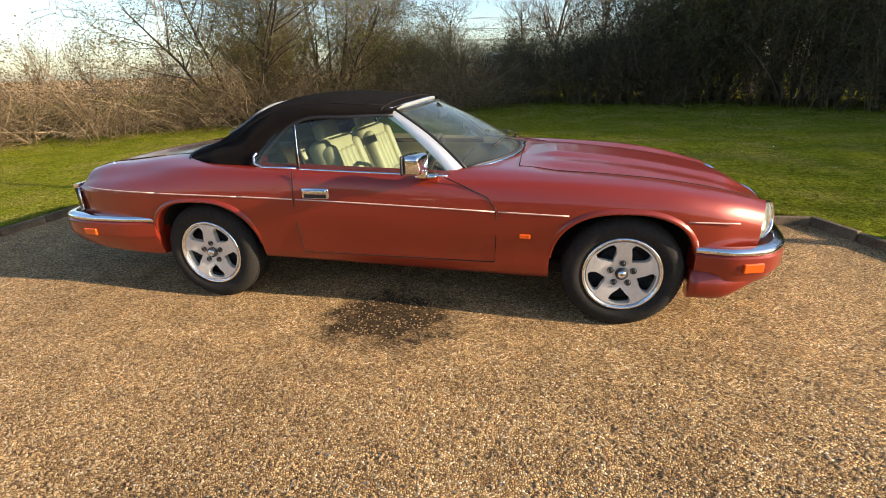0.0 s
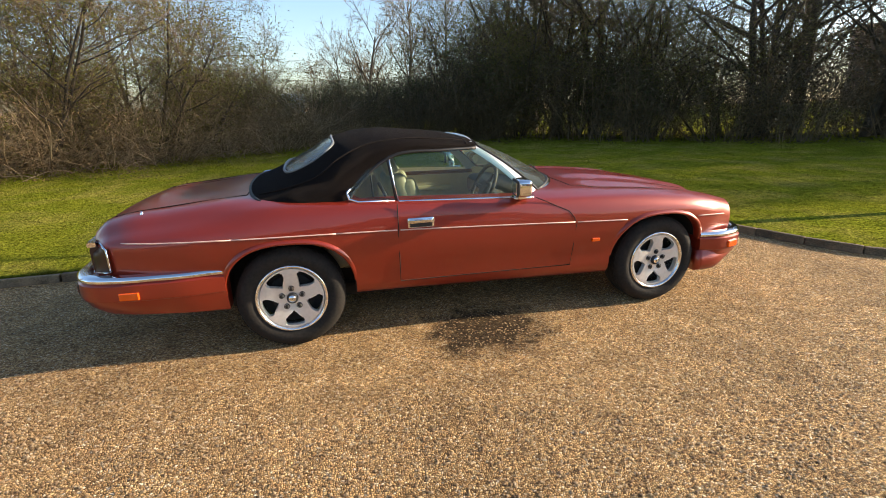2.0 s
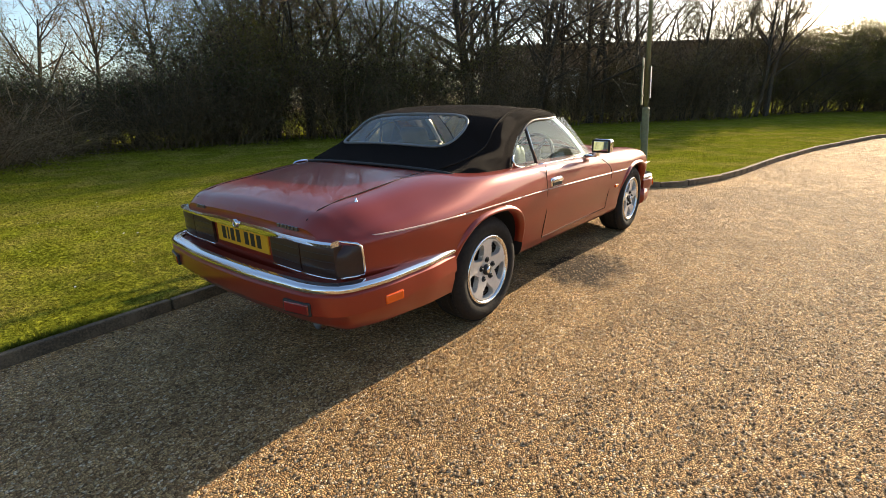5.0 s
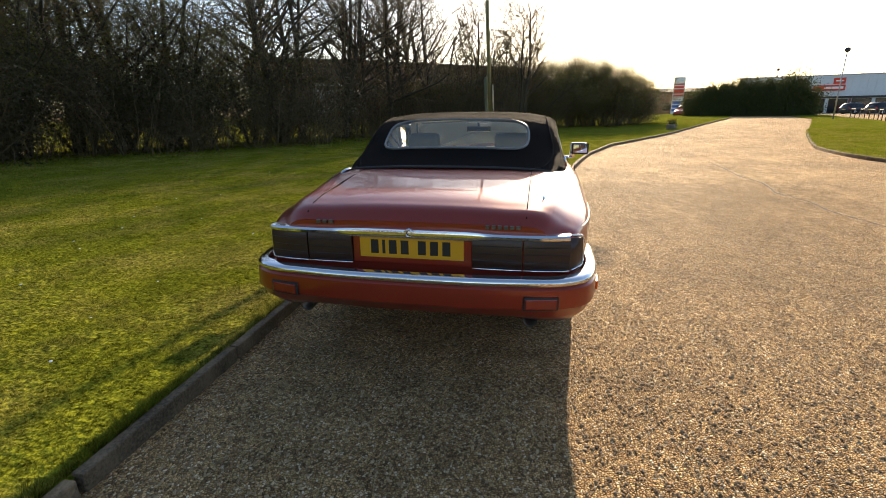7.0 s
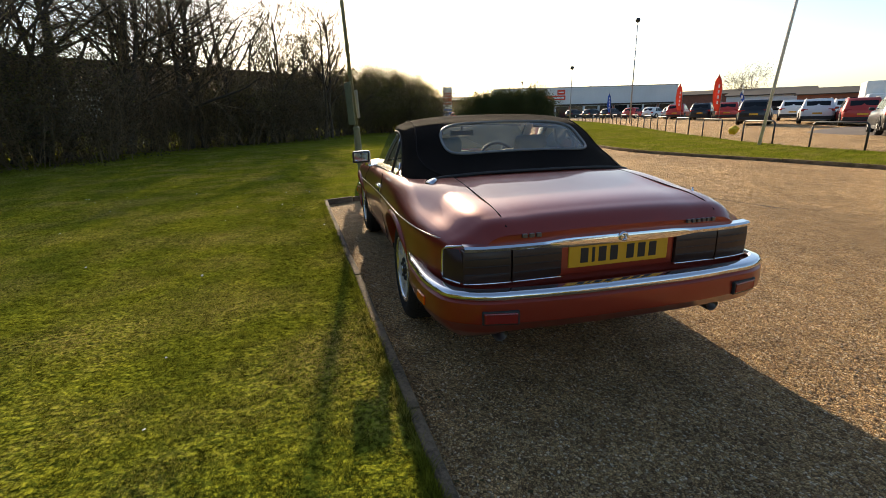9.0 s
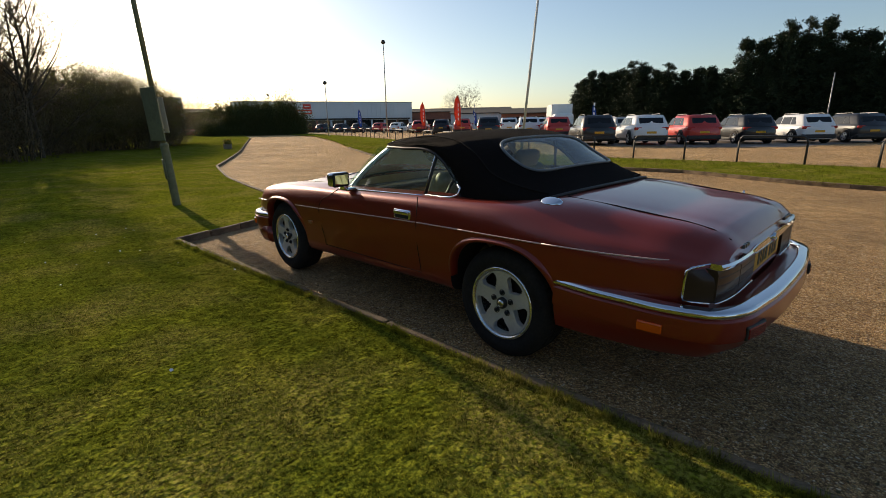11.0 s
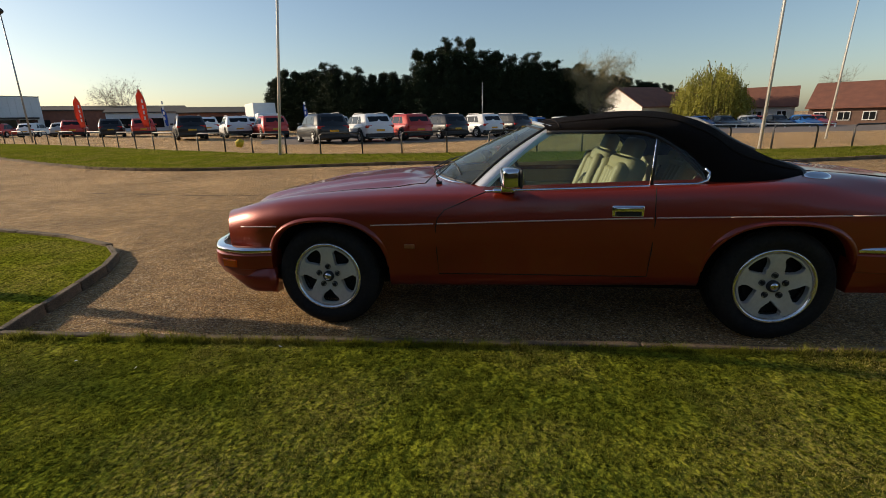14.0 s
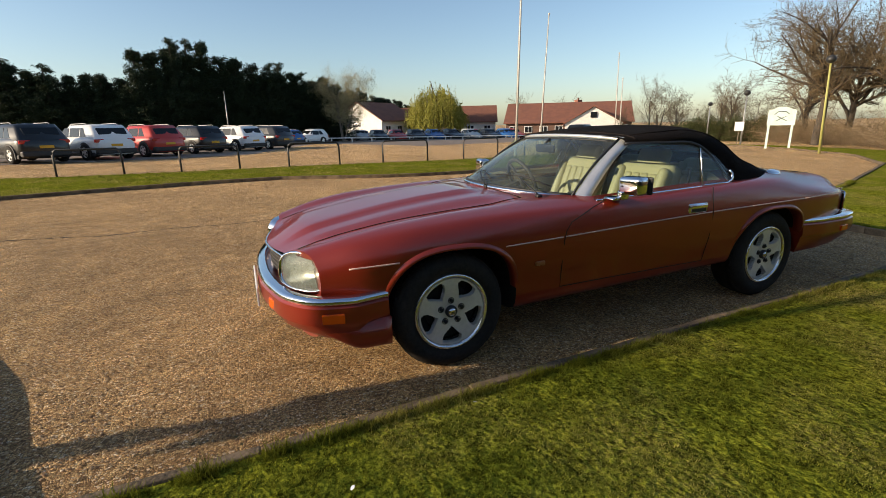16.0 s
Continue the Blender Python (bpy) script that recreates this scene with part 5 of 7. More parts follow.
def leaf_quads(at, size, rng, droop=0.0):
    """Small folded leaves at points."""
    n = len(at)
    a, b = rng.normal(size=(n, 3)), rng.normal(size=(n, 3))
    a[:, 2] -= droop
    a /= np.linalg.norm(a, axis=1, keepdims=True)
    b = np.cross(a, b)
    b /= np.linalg.norm(b, axis=1, keepdims=True)
    s = size * rng.uniform(0.6, 1.3, (n, 1))
    v = np.stack([at, at + a * s * 0.5 + b * s * 0.28, at + a * s, at + a * s * 0.5 - b * s * 0.28], 1)
    return v.reshape(-1, 3), np.arange(4 * n).reshape(n, 4)


def grow(rng, p, d, length, radius, level, spec, out, tips):
    n = spec["segs"][level]
    nodes, r = [], radius
    for i in range(n):
        d = d + rng.normal(0, spec["wob"][level], 3) + np.array([0, 0, spec["up"][level]])
        d = d / np.linalg.norm(d)
        q = p + d * length / n
        r1 = radius * (1 - 0.72 * (i + 1) / n)
        out[level].append((*p, *q, r, r1))
        nodes.append((p, q, d, r1))
        p, r = q, r1
    if level + 1 >= len(spec["segs"]):
        tips.append(p)
        return
    for _ in range(spec["kids"][level]):
        t = rng.uniform(spec["from"][level], 1.0) * n
        a, b, dd, rr = nodes[min(int(t), n - 1)]
        side = rng.normal(size=3)
        side -= dd * (side @ dd)
        side /= np.linalg.norm(side) + 1e-9
        nd = dd * spec["along"] + side
        reach = 1.15 - spec.get("spire", 0.0) * t / n if level == 0 else 1.0
        grow(rng, a + (b - a) * (t % 1.0), nd / np.linalg.norm(nd), length * spec["ratio"][level] * (rng.uniform(0.85, 1.12) if "spire" in spec else rng.uniform(0.6, 1.25)) * reach, max(rr * 0.6, spec.get("thin", 0.0)), level + 1, spec, out, tips)


def tree(name, seed, spec, bark, twig, leaf, label, category, group):
    """One kind of tree: trunk and limbs, and a crown of twigs and leaves."""
    rng = np.random.default_rng(seed)
    out, tips = [[] for _ in spec["segs"]], []
    for _ in range(spec["stems"]):
        a = rng.uniform(0, 2 * np.pi)
        lean = rng.uniform(*spec["lean"])
        p = np.array([math.cos(a), math.sin(a), 0]) * rng.uniform(0, spec["foot"]) + np.array([0, 0, -0.15])
        grow(rng, p, np.array([math.cos(a) * lean, math.sin(a) * lean, 1.0]), spec["length"] * rng.uniform(0.75, 1.15), spec["radius"] * rng.uniform(0.7, 1.1), 0, spec, out, tips)
    t = thing(name, None, label, category, group)
    solid = spec.get("solid", 2)
    v, f = tubes([s for lv in out[:solid] for s in lv], 6)
    trunk = arrays("trunk" if spec["stems"] < 4 else "stem", v, f, bark, t, smooth=True)
    if spec["stems"] >= 4:
        tagged(trunk, kind="stuff")
    vs, fs, ms, off = [], [], [], 0
    thin = [s for lv in out[solid:] for s in lv]
    if thin:
        v, f = tubes(thin, 3)
        vs.append(v), fs.append(f), ms.append(np.zeros(len(f), int))
        off = len(v)
    if spec["leaves"]:
        at = np.array(tips)[rng.integers(0, len(tips), spec["leaves"])] + rng.normal(0, spec["scatter"], (spec["leaves"], 3))
        at[:, 2] = np.maximum(at[:, 2], 0.03)
        v, f = leaf_quads(at, spec["leaf"], rng, spec.get("droop", 0))
        vs.append(v), fs.append(f + off), ms.append(np.ones(len(f), int))
    crown = arrays("crown", np.concatenate(vs), np.concatenate(fs), [twig, leaf], t)
    crown.data.polygons.foreach_set("material_index", np.concatenate(ms).astype(np.int32))
    return t


HAWTHORN = dict(stems=8, lean=(0.15, 0.75), foot=0.35, length=4.2, radius=0.055, segs=(5, 3, 2, 1), kids=(13, 9, 6), wob=(0.10, 0.16, 0.25, 0.3), up=(0.06, 0.05, 0.02, 0), along=0.75, ratio=(0.36, 0.42, 0.55), leaves=24000, leaf=0.044, scatter=0.15, solid=2, thin=0.005)
HAWTHORN["from"] = (0.22, 0.15, 0.1)
BARE = dict(stems=1, lean=(0.0, 0.12), foot=0.1, length=7.0, radius=0.135, segs=(7, 5, 3, 2), kids=(17, 10, 6), wob=(0.06, 0.12, 0.2, 0.25), up=(0.08, 0.12, 0.08, 0.05), along=1.0, ratio=(0.40, 0.42, 0.5), leaves=0, leaf=0.04, scatter=0.05, solid=2, thin=0.011)
BARE["from"] = (0.25, 0.2, 0.15)
WOOD = dict(BARE, stems=2, lean=(0.02, 0.25), length=7.6, radius=0.15, thin=0.009, kids=(11, 8, 5), up=(0.05, 0.05, 0.03, 0.0), along=0.75, ratio=(0.46, 0.42, 0.5), leaves=200, leaf=0.075, scatter=0.2)
IVY = dict(HAWTHORN, stems=6, lean=(0.05, 0.45), length=3.2, kids=(9, 7, 4), leaves=15000, leaf=0.070, scatter=0.24)
BRAMBLE = dict(stems=34, lean=(0.2, 1.3), foot=0.9, length=2.3, radius=0.016, segs=(6, 3, 2), kids=(6, 4), wob=(0.14, 0.2, 0.3), up=(-0.09, -0.02, 0), along=0.7, ratio=(0.33, 0.5), leaves=2600, leaf=0.048, scatter=0.12, solid=1)
BRAMBLE["from"] = (0.1, 0.1)
UNDER = dict(BRAMBLE, stems=26, lean=(0.05, 0.7), length=2.7, radius=0.016, up=(0.02, 0.02, 0), leaves=2600, leaf=0.07, scatter=0.16)
CONIFER = dict(stems=1, lean=(0, 0.03), foot=0.1, length=10.0, radius=0.20, segs=(8, 3, 2), kids=(110, 5), wob=(0.02, 0.08, 0.2), up=(0.05, 0.16, 0.2), along=0.5, ratio=(0.20, 0.45), leaves=15000, leaf=0.15, scatter=0.13, solid=1, spire=0.93)
CONIFER["from"] = (0.02, 0.1)
HEDGE = dict(HAWTHORN, stems=16, lean=(0.15, 0.9), foot=0.6, length=1.7, radius=0.03, kids=(7, 5, 3), leaves=12000, leaf=0.12, scatter=0.20)
HEDGE["from"] = (0.02, 0.05, 0.1)
BIRCH = dict(BARE, stems=3, lean=(0.05, 0.3), length=8.0, radius=0.12, kids=(15, 9, 6), up=(0.04, 0.06, -0.02, -0.10), along=0.9, ratio=(0.42, 0.42, 0.6), leaves=16000, leaf=0.12, scatter=0.30, thin=0.012)
FAR = dict(BARE, stems=2, lean=(0.05, 0.4), length=5.0, radius=0.12, kids=(8, 6, 4), ratio=(0.5, 0.45, 0.5), leaves=1500, leaf=0.16, scatter=0.25)
OAK = dict(BARE, stems=1, length=8.0, radius=0.28, kids=(20, 13, 9), ratio=(0.55, 0.45, 0.5), along=0.7, wob=(0.08, 0.2, 0.25, 0.3), leaves=2500, leaf=0.09, scatter=0.2)

hawthorns = [tree("hawthorn", 11 + k, HAWTHORN, M_BARK, M_TWIG, M_LEAFNEW, "hawthorn with bare twigs and first green leaves", "tree", "hawthorns along the lawn") for k in range(2)]
bares = [tree("bare_tree", 21 + k, BARE, M_BARK, M_TWIG, M_LEAFNEW, "leafless young tree with fine upright twigs", "tree", "bare trees") for k in range(2)]
woods = [tree("woodland_tree", 31 + k, WOOD, M_BARK, M_TWIG, M_LEAFDARK, "tall leafless tree with ivy on its limbs", "tree", "trees behind the lawn") for k in range(2)]
ivies = [tree("ivy_bush", 41, IVY, M_BARK, M_TWIG, M_LEAFDARK, "dense dark evergreen bush overgrown with ivy", "bush", "ivy bushes")]
# sun is put into the brambles' pale colours, shade into the undergrowth's darker ones
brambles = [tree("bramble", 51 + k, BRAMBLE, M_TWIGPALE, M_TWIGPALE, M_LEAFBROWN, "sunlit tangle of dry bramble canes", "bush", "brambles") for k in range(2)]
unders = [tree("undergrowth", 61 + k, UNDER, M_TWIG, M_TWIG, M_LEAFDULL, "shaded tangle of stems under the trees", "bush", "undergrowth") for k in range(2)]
conifers = [tree("conifer", 71 + k, CONIFER, M_BARK, M_CONIFER, M_CONIFER, "dark green conifer in a tall screen", "tree", "conifer screen") for k in range(2)]


def weeping_willow(seed):
    """A dome of long hanging shoots on a few stout limbs."""
    rng = np.random.default_rng(seed)
    t = thing("weeping_willow", None, "weeping willow in yellow-green spring leaf", "tree", "willows")
    limbs, shoots, leaves = [(0, 0, -0.2, 0, 0, 2.2, 0.42, 0.34)], [], []
    for _ in range(900):
        a, r = rng.uniform(0, 2 * np.pi), 5.2 * math.sqrt(rng.uniform(0, 1)) * rng.uniform(0.85, 1.1)
        top = 8.3 * math.sqrt(max(0.05, 1 - (r / 6.3) ** 2)) + rng.normal(0, 0.45) + 0.7 * math.sin(3 * a + 0.5 * r) + 0.55 * math.sin(8 * a - r)
        p = np.array([r * math.cos(a), r * math.sin(a), top])
        if rng.uniform() < 0.10:
            mid = p * np.array([0.45, 0.45, 0.72])
            limbs += [(0, 0, 2.0, *mid, 0.20, 0.10), (*mid, *p, 0.10, 0.03)]
        out_ = np.array([math.cos(a), math.sin(a), 0]) * rng.uniform(0.0, 0.25)
        low = (0.5 + 1.6 * (0.5 + 0.5 * math.sin(11 * a)) + rng.uniform(0, 1.0)) if r > 2.5 else top * rng.uniform(0.4, 0.8)
        n = 6
        for k in range(n):
            q = p + out_ * (1 - k / n) * 0.5 + np.array([rng.normal(0, 0.05), rng.normal(0, 0.05), -(top - low) / n])
            shoots.append((*p, *q, 0.016, 0.012))
            leaves += [p + (q - p) * u + rng.normal(0, 0.06, 3) for u in (0.15, 0.5, 0.85)]
            p = q
    v, f = tubes(limbs, 6)
    arrays("trunk", v, f, M_BARKPALE, t, smooth=True)
    v, f = tubes(shoots, 3)
    v2, f2 = leaf_quads(np.array(leaves), 0.30, rng, 2.2)
    arrays("crown", np.concatenate([v, v2]), np.concatenate([f, f2 + len(v)]), M_WILLOW, t)
    return t


hedges = [tree("hedge_bush", 88, HEDGE, M_BARK, M_TWIG, M_LEAFDARK, "dense clipped evergreen hedge bush", "bush", "hedge bushes")]
willows = [weeping_willow(81)]
birches = [tree("birch", 85, BIRCH, M_BARKPALE, M_BIRCH, M_BIRCH, "pale silver birch with fine drooping twigs", "tree", "birches")]
fars = [tree("hedgerow_tree", 86, FAR, M_BARK, M_TWIG, M_LEAFDULL, "distant bare hedgerow tree", "tree", "hedgerow trees")]
oaks = [tree("oak", 91, OAK, M_BARK, M_TWIG, M_LEAFBROWN, "broad bare oak with brownish twigs", "tree", "oaks")]
used = set()
heights = {k.name: max(v.co.z for v in k.children[-1].data.vertices) for k in hawthorns + bares + ivies + conifers + hedges + willows + birches + oaks}
place_rng = np.random.default_rng(5)


def plant(kinds, x, y, size=1.0, turn=None, wide=None, tall=None, high=None):
    """Stands a tree of one of these kinds at x, y on the ground; high: its height in metres."""
    kind = kinds[int(place_rng.integers(len(kinds)))]
    if high:
        tall = high / heights[kind.name]
    z = float(lawn_z(x, y)) if y > -8 else float(ground_z(x, y))
    m = pose(x, y, z - 0.03, 0, 0, place_rng.uniform(0, 360) if turn is None else turn)
    sc = Vector((wide or size, wide or size, tall or size))
    if kind.name in used:
        kind = copy_thing(kind, m)
    else:
        used.add(kind.name)
        kind.matrix_basis = m
    kind.scale = sc


def along(pts, step, jitter, make):
    for x, y in path_points(pts, step):
        make(x + place_rng.normal(0, jitter), y + place_rng.normal(0, jitter))


# sunlit scrub at the back corner
along([(-16, 2.2), (-12.4, 4.4), (-10.6, 6.2), (-8.1, 8.9), (-5.6, 9.9), (-3.4, 11.2), (-1.6, 12.4), (-0.2, 14.6)], 0.85, 0.3, lambda x, y: plant(brambles, x, y, place_rng.uniform(0.85, 1.15), tall=place_rng.uniform(0.75, 1.0)))
along([(-17, 4.8), (-13.0, 6.4), (-10.2, 9.0), (-7.0, 11.4)], 1.3, 0.4, lambda x, y: plant(brambles, x, y, 1.15, tall=place_rng.uniform(0.9, 1.1)))
along([(-5.6, 12.2), (-3.6, 13.6), (-1.4, 15.6)], 1.4, 0.4, lambda x, y: plant(brambles, x, y, 1.1, tall=place_rng.uniform(0.75, 0.95)))
for x, y, s in ((-7.7, 9.4, 1.2), (-5.7, 11.0, 1.2)):
    plant(hawthorns, x, y, s)
for x, y in ((-13.4, 4.7), (-16.5, 5.5)):
    plant(bares, x, y, wide=1.5, high=5.6)
for x, y, h in ((-6.8, 10.2, 0.6), (-4.8, 11.6, 0.55), (-5.0, 14.6, 0.55), (-3.6, 15.2, 0.5), (-2.2, 16.4, 0.5), (-0.8, 17.4, 0.5), (-4.2, 17.6, 0.6)):
    plant(hawthorns, x, y, wide=0.7, tall=h)
for x, y, s in ((-3.7, 19.4, 0.62), (-0.4, 19.5, 0.5), (1.2, 21.5, 0.85), (3.4, 22.0, 0.9), (4.8, 20, 0.85), (-9, 26, 0.6), (-14, 22, 0.55)):
    plant(bares, x, y, s)
for x, y, w, h in ((0.5, 16.0, 0.85, 0.62), (2.2, 15.8, 0.95, 0.68), (3.4, 15.2, 0.9, 0.62), (1.8, 17.6, 1.0, 0.66)):
    plant(ivies, x, y, wide=w, tall=h)
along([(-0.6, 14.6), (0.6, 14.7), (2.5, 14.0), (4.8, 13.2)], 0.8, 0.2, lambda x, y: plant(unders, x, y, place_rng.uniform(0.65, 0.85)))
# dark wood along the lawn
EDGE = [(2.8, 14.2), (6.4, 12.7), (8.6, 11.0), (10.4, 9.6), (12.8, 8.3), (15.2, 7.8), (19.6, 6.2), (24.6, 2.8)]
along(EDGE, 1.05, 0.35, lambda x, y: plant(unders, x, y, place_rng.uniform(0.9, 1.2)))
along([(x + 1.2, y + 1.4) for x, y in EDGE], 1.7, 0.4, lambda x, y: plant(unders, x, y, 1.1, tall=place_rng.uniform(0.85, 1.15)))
along([(x + 0.8, y + 1.0) for x, y in EDGE[1:7]], 2.9, 0.6, lambda x, y: plant(woods, x, y, place_rng.uniform(0.8, 1.1)))
along([(x + 2.2, y + 2.8) for x, y in EDGE[1:7]], 6.0, 0.7, lambda x, y: plant(woods, x, y, place_rng.uniform(0.9, 1.2)))
for x, y, w, h in ((4.6, 15.2, 1.2, 0.95), (6.0, 14.2, 1.1, 0.85), (8.4, 12.4, 1.1, 0.8), (10.4, 11.0, 1.0, 0.7)):
    plant(ivies, x, y, wide=w, tall=h)
for x, y, h in ((5.2, 15.4, 6.0), (6.6, 14.2, 6.2), (8.4, 13.6, 6.4), (10.6, 12.0, 6.2), (12.4, 10.6, 4.6)):
    plant(hawthorns, x, y, wide=1.25, high=h)
for x, y, s in ((25.7, 0.5, 1.0), (25.4, 0.9, 0.9), (25.0, 2.4, 0.85), (23.2, 3.4, 0.9), (18.6, 6.2, 0.9), (21.6, 4.6, 0.9), (17.2, 7.8, 1.0), (27.4, 1.6, 0.8)):
    plant(bares, x, y, s)
for x, y, s in ((9.4, 13.4, 1.0), (13.6, 9.8, 0.95), (6.2, 16.4, 0.95), (16.0, 8.2, 0.9), (18.2, 6.6, 0.95), (20.2, 4.9, 0.85), (22.4, 3.6, 0.7)):
    plant(woods, x, y, s)
for x, y, s in ((24.6, 2.4, 0.7), (25.8, 1.4, 0.72), (27.2, 0.6, 0.7)):
    plant(bares, x, y, s, wide=s * 1.25)
for x, y in ((20.0, 5.2), (21.6, 3.8), (23.0, 2.8), (24.4, 2.0)):
    plant(unders, x - 0.5, y - 0.6, 1.1)
for x, y, h in ((28.6, 0.4, 3.9), (30.4, -0.8, 4.2), (32.4, -1.6, 4.3), (33.2, -3.0, 4.3), (33.6, -4.6, 4.6), (35.0, -6.0, 4.2), (37.4, -7.2, 3.8), (39.8, -8.4, 3.2), (36.2, -3.4, 4.6)):
    plant(hawthorns, x, y, wide=1.15, high=h * 1.2)
    plant(ivies, x + 0.6, y + 0.5, wide=1.2, high=h * 1.05)
    plant(unders, x - 0.6, y - 0.4, 1.0, tall=0.8)
for x, y in ((20.0, 5.0), (22.0, 3.6), (24.0, 2.4), (26.0, 1.6), (27.6, 0.8)):
    plant(hawthorns, x + 0.8, y + 0.8, wide=0.85, high=3.6)
# conifer screen beyond the car park
SCREEN = [(29.6, -53.3, 6.5), (25.8, -52.9, 7.2), (22.0, -52.4, 7.2), (17.5, -51.8, 6.7), (13.4, -51.9, 6.8), (10.4, -51.5, 9.4), (7.4, -52.0, 9.8), (4.6, -53.3, 9.9), (1.6, -54.0, 9.1), (-1.7, -54.4, 8.3), (-5.2, -56.2, 7.6), (-8.1, -57.9, 7.0), (-10.4, -59.6, 6.8)]
SCREEN_FAR = [(-13.0, -92, 9.4), (-18.0, -94, 9.6), (-24.0, -96, 9.0), (-29.5, -98, 8.0), (-34, -100, 6.8)]
for (x0, y0, h0), (x1, y1, h1) in [*zip(SCREEN, SCREEN[1:]), *zip(SCREEN_FAR, SCREEN_FAR[1:])]:
    n = max(2, round(math.hypot(x1 - x0, y1 - y0) / 1.45))
    for k in range(n):
        u = k / n
        h = h0 + (h1 - h0) * u if abs(h1 - h0) < 2 else h0
        plant(conifers, x0 + (x1 - x0) * u, y0 + (y1 - y0) * u + place_rng.normal(0, 0.3), wide=place_rng.uniform(0.9, 1.15), high=h * place_rng.uniform(0.86, 1.04) + 0.05)
        u += 0.5 / n
        plant(conifers, x0 + (x1 - x0) * u - 0.5, y0 + (y1 - y0) * u - 1.0, wide=1.5, high=h * place_rng.uniform(0.80, 0.96) - 0.1)
for x, y, h in ((63.6, -20.4, 3.3), (63.2, -21.6, 3.6), (62.8, -22.8, 3.8), (62.4, -24.0, 4.0), (62.0, -25.2, 4.0), (61.5, -26.4, 4.0), (61.0, -27.6, 4.1), (60.5, -28.7, 4.5), (60.0, -29.8, 4.2), (59.7, -30.7, 3.0)):
    plant(hedges, x, y, wide=1.15, high=h * 1.2)
    plant(hedges, x + 0.9, y + 0.4, wide=1.15, high=h * 1.12)
plant(willows, -29.2, -73, 1.0, wide=0.95, tall=0.92)
plant(birches, -9.2, -53.8, 1.0, wide=0.72, high=7.9)
for x, y, s in ((-33, -16.5, 1.05), (-36, -13, 1.15), (-33.5, -12, 0.95), (-38, -17.5, 1.0), (-41, -22, 0.9), (-31.5, -8.5, 1.0)):
    plant(oaks, x, y, s)
along([(-30, -8), (-33.5, -13), (-37, -19), (-42, -25)], 1.6, 0.5, lambda x, y: plant(brambles, x, y, 1.5, tall=1.1))
for x, y, s in ((-62, -58, 1.0), (-66, -56, 0.9), (-70, -50, 1.25), (-66, -46, 1.1), (-58, -42, 0.7), (-52, -84, 0.9), (-40, -98, 1.1), (-34, -100, 0.9), (-58, -74, 1.0)):
    plant(bares, x, y, s, wide=s * 1.2)
for x, y in ((-36.8, -29.0), (-37.8, -27.6), (-38.6, -26.2), (-39.6, -25.0)):
    plant(hedges, x, y, wide=0.75, tall=1.1)
HEDGE_END = ((-50, -51, 0.6), (-53, -48.2, 0.95), (-54.5, -46.5, 0.9), (-56.5, -43.8, 0.6), (-58.2, -41.2, 0.65), (-60, -38.5, 0.8), (-62, -35, 0.9))
for x, y, s in HEDGE_END:
    plant(fars, x, y, s)
    plant(hedges, x + 1.5, y + 1.0, wide=1.1, tall=0.9)
    plant(hedges, x + 3.0, y - 0.6, wide=1.2, tall=0.75)
for x, y, h in ((76.5, -84.5, 1.35), (78.5, -82.0, 1.2)):
    plant(fars, x, y, h)
plant(conifers, -60, -80, wide=0.9, tall=0.62)
plant(conifers, -57, -80, wide=0.8, tall=0.5)
along([(70, 30), (30, 55), (0, 60), (-40, 55), (-75, 35), (-95, 5), (-90, -25)], 6.0, 1.5, lambda x, y: plant(fars, x, y, place_rng.uniform(0.8, 1.2)))


# ---- posts, signs, fence ----
def lamp_post(x, y, h, label, material, head=True, lean=0.0, sleeve=False, tip=0.0, group="lamp posts"):
    z = float(lawn_z(x, y)) if y > -3 else float(ground_z(x, y))
    t = thing("lamp_post", pose(x, y, z, tip, lean, 0), label, "lamp post", group)
    bm = bmesh.new()
    if sleeve:
        tube(bm, [(0, 0, -0.1), (0, 0, 0.98)], 0.066, 12)
        tube(bm, [(0, 0, 0.98), (0, 0, 1.02), (0, 0, 1.06)], [0.066, 0.072, 0.045], 12)
        box(bm, (0, 0.066, 0.62), (0.10, 0.02, 0.34), 0.006)
        part("base_sleeve", bm, material, t, smooth=True).data.set_sharp_from_angle(angle=radians(40))
        bm = bmesh.new()
        tube(bm, [(0, 0, 1.0), (0, 0, h)], [0.041, 0.032], 12)
    else:
        tube(bm, [(0, 0, -0.1), (0, 0, h)], [0.06, 0.035], 10)
    part("column", bm, material, t, smooth=True)
    if head:
        bm = bmesh.new()
        rr = lathe(bm, [(0.04, h - 0.02), (0.11, h + 0.01), (0.19, h + 0.10), (0.20, h + 0.18), (0.13, h + 0.30), (0.02, h + 0.34)], 16, "z")
        bm.faces.new(rr[-1])
        part("lamp_head", bm, M_BLACKIRON, t, "dark dome lamp head", smooth=True)
    return t


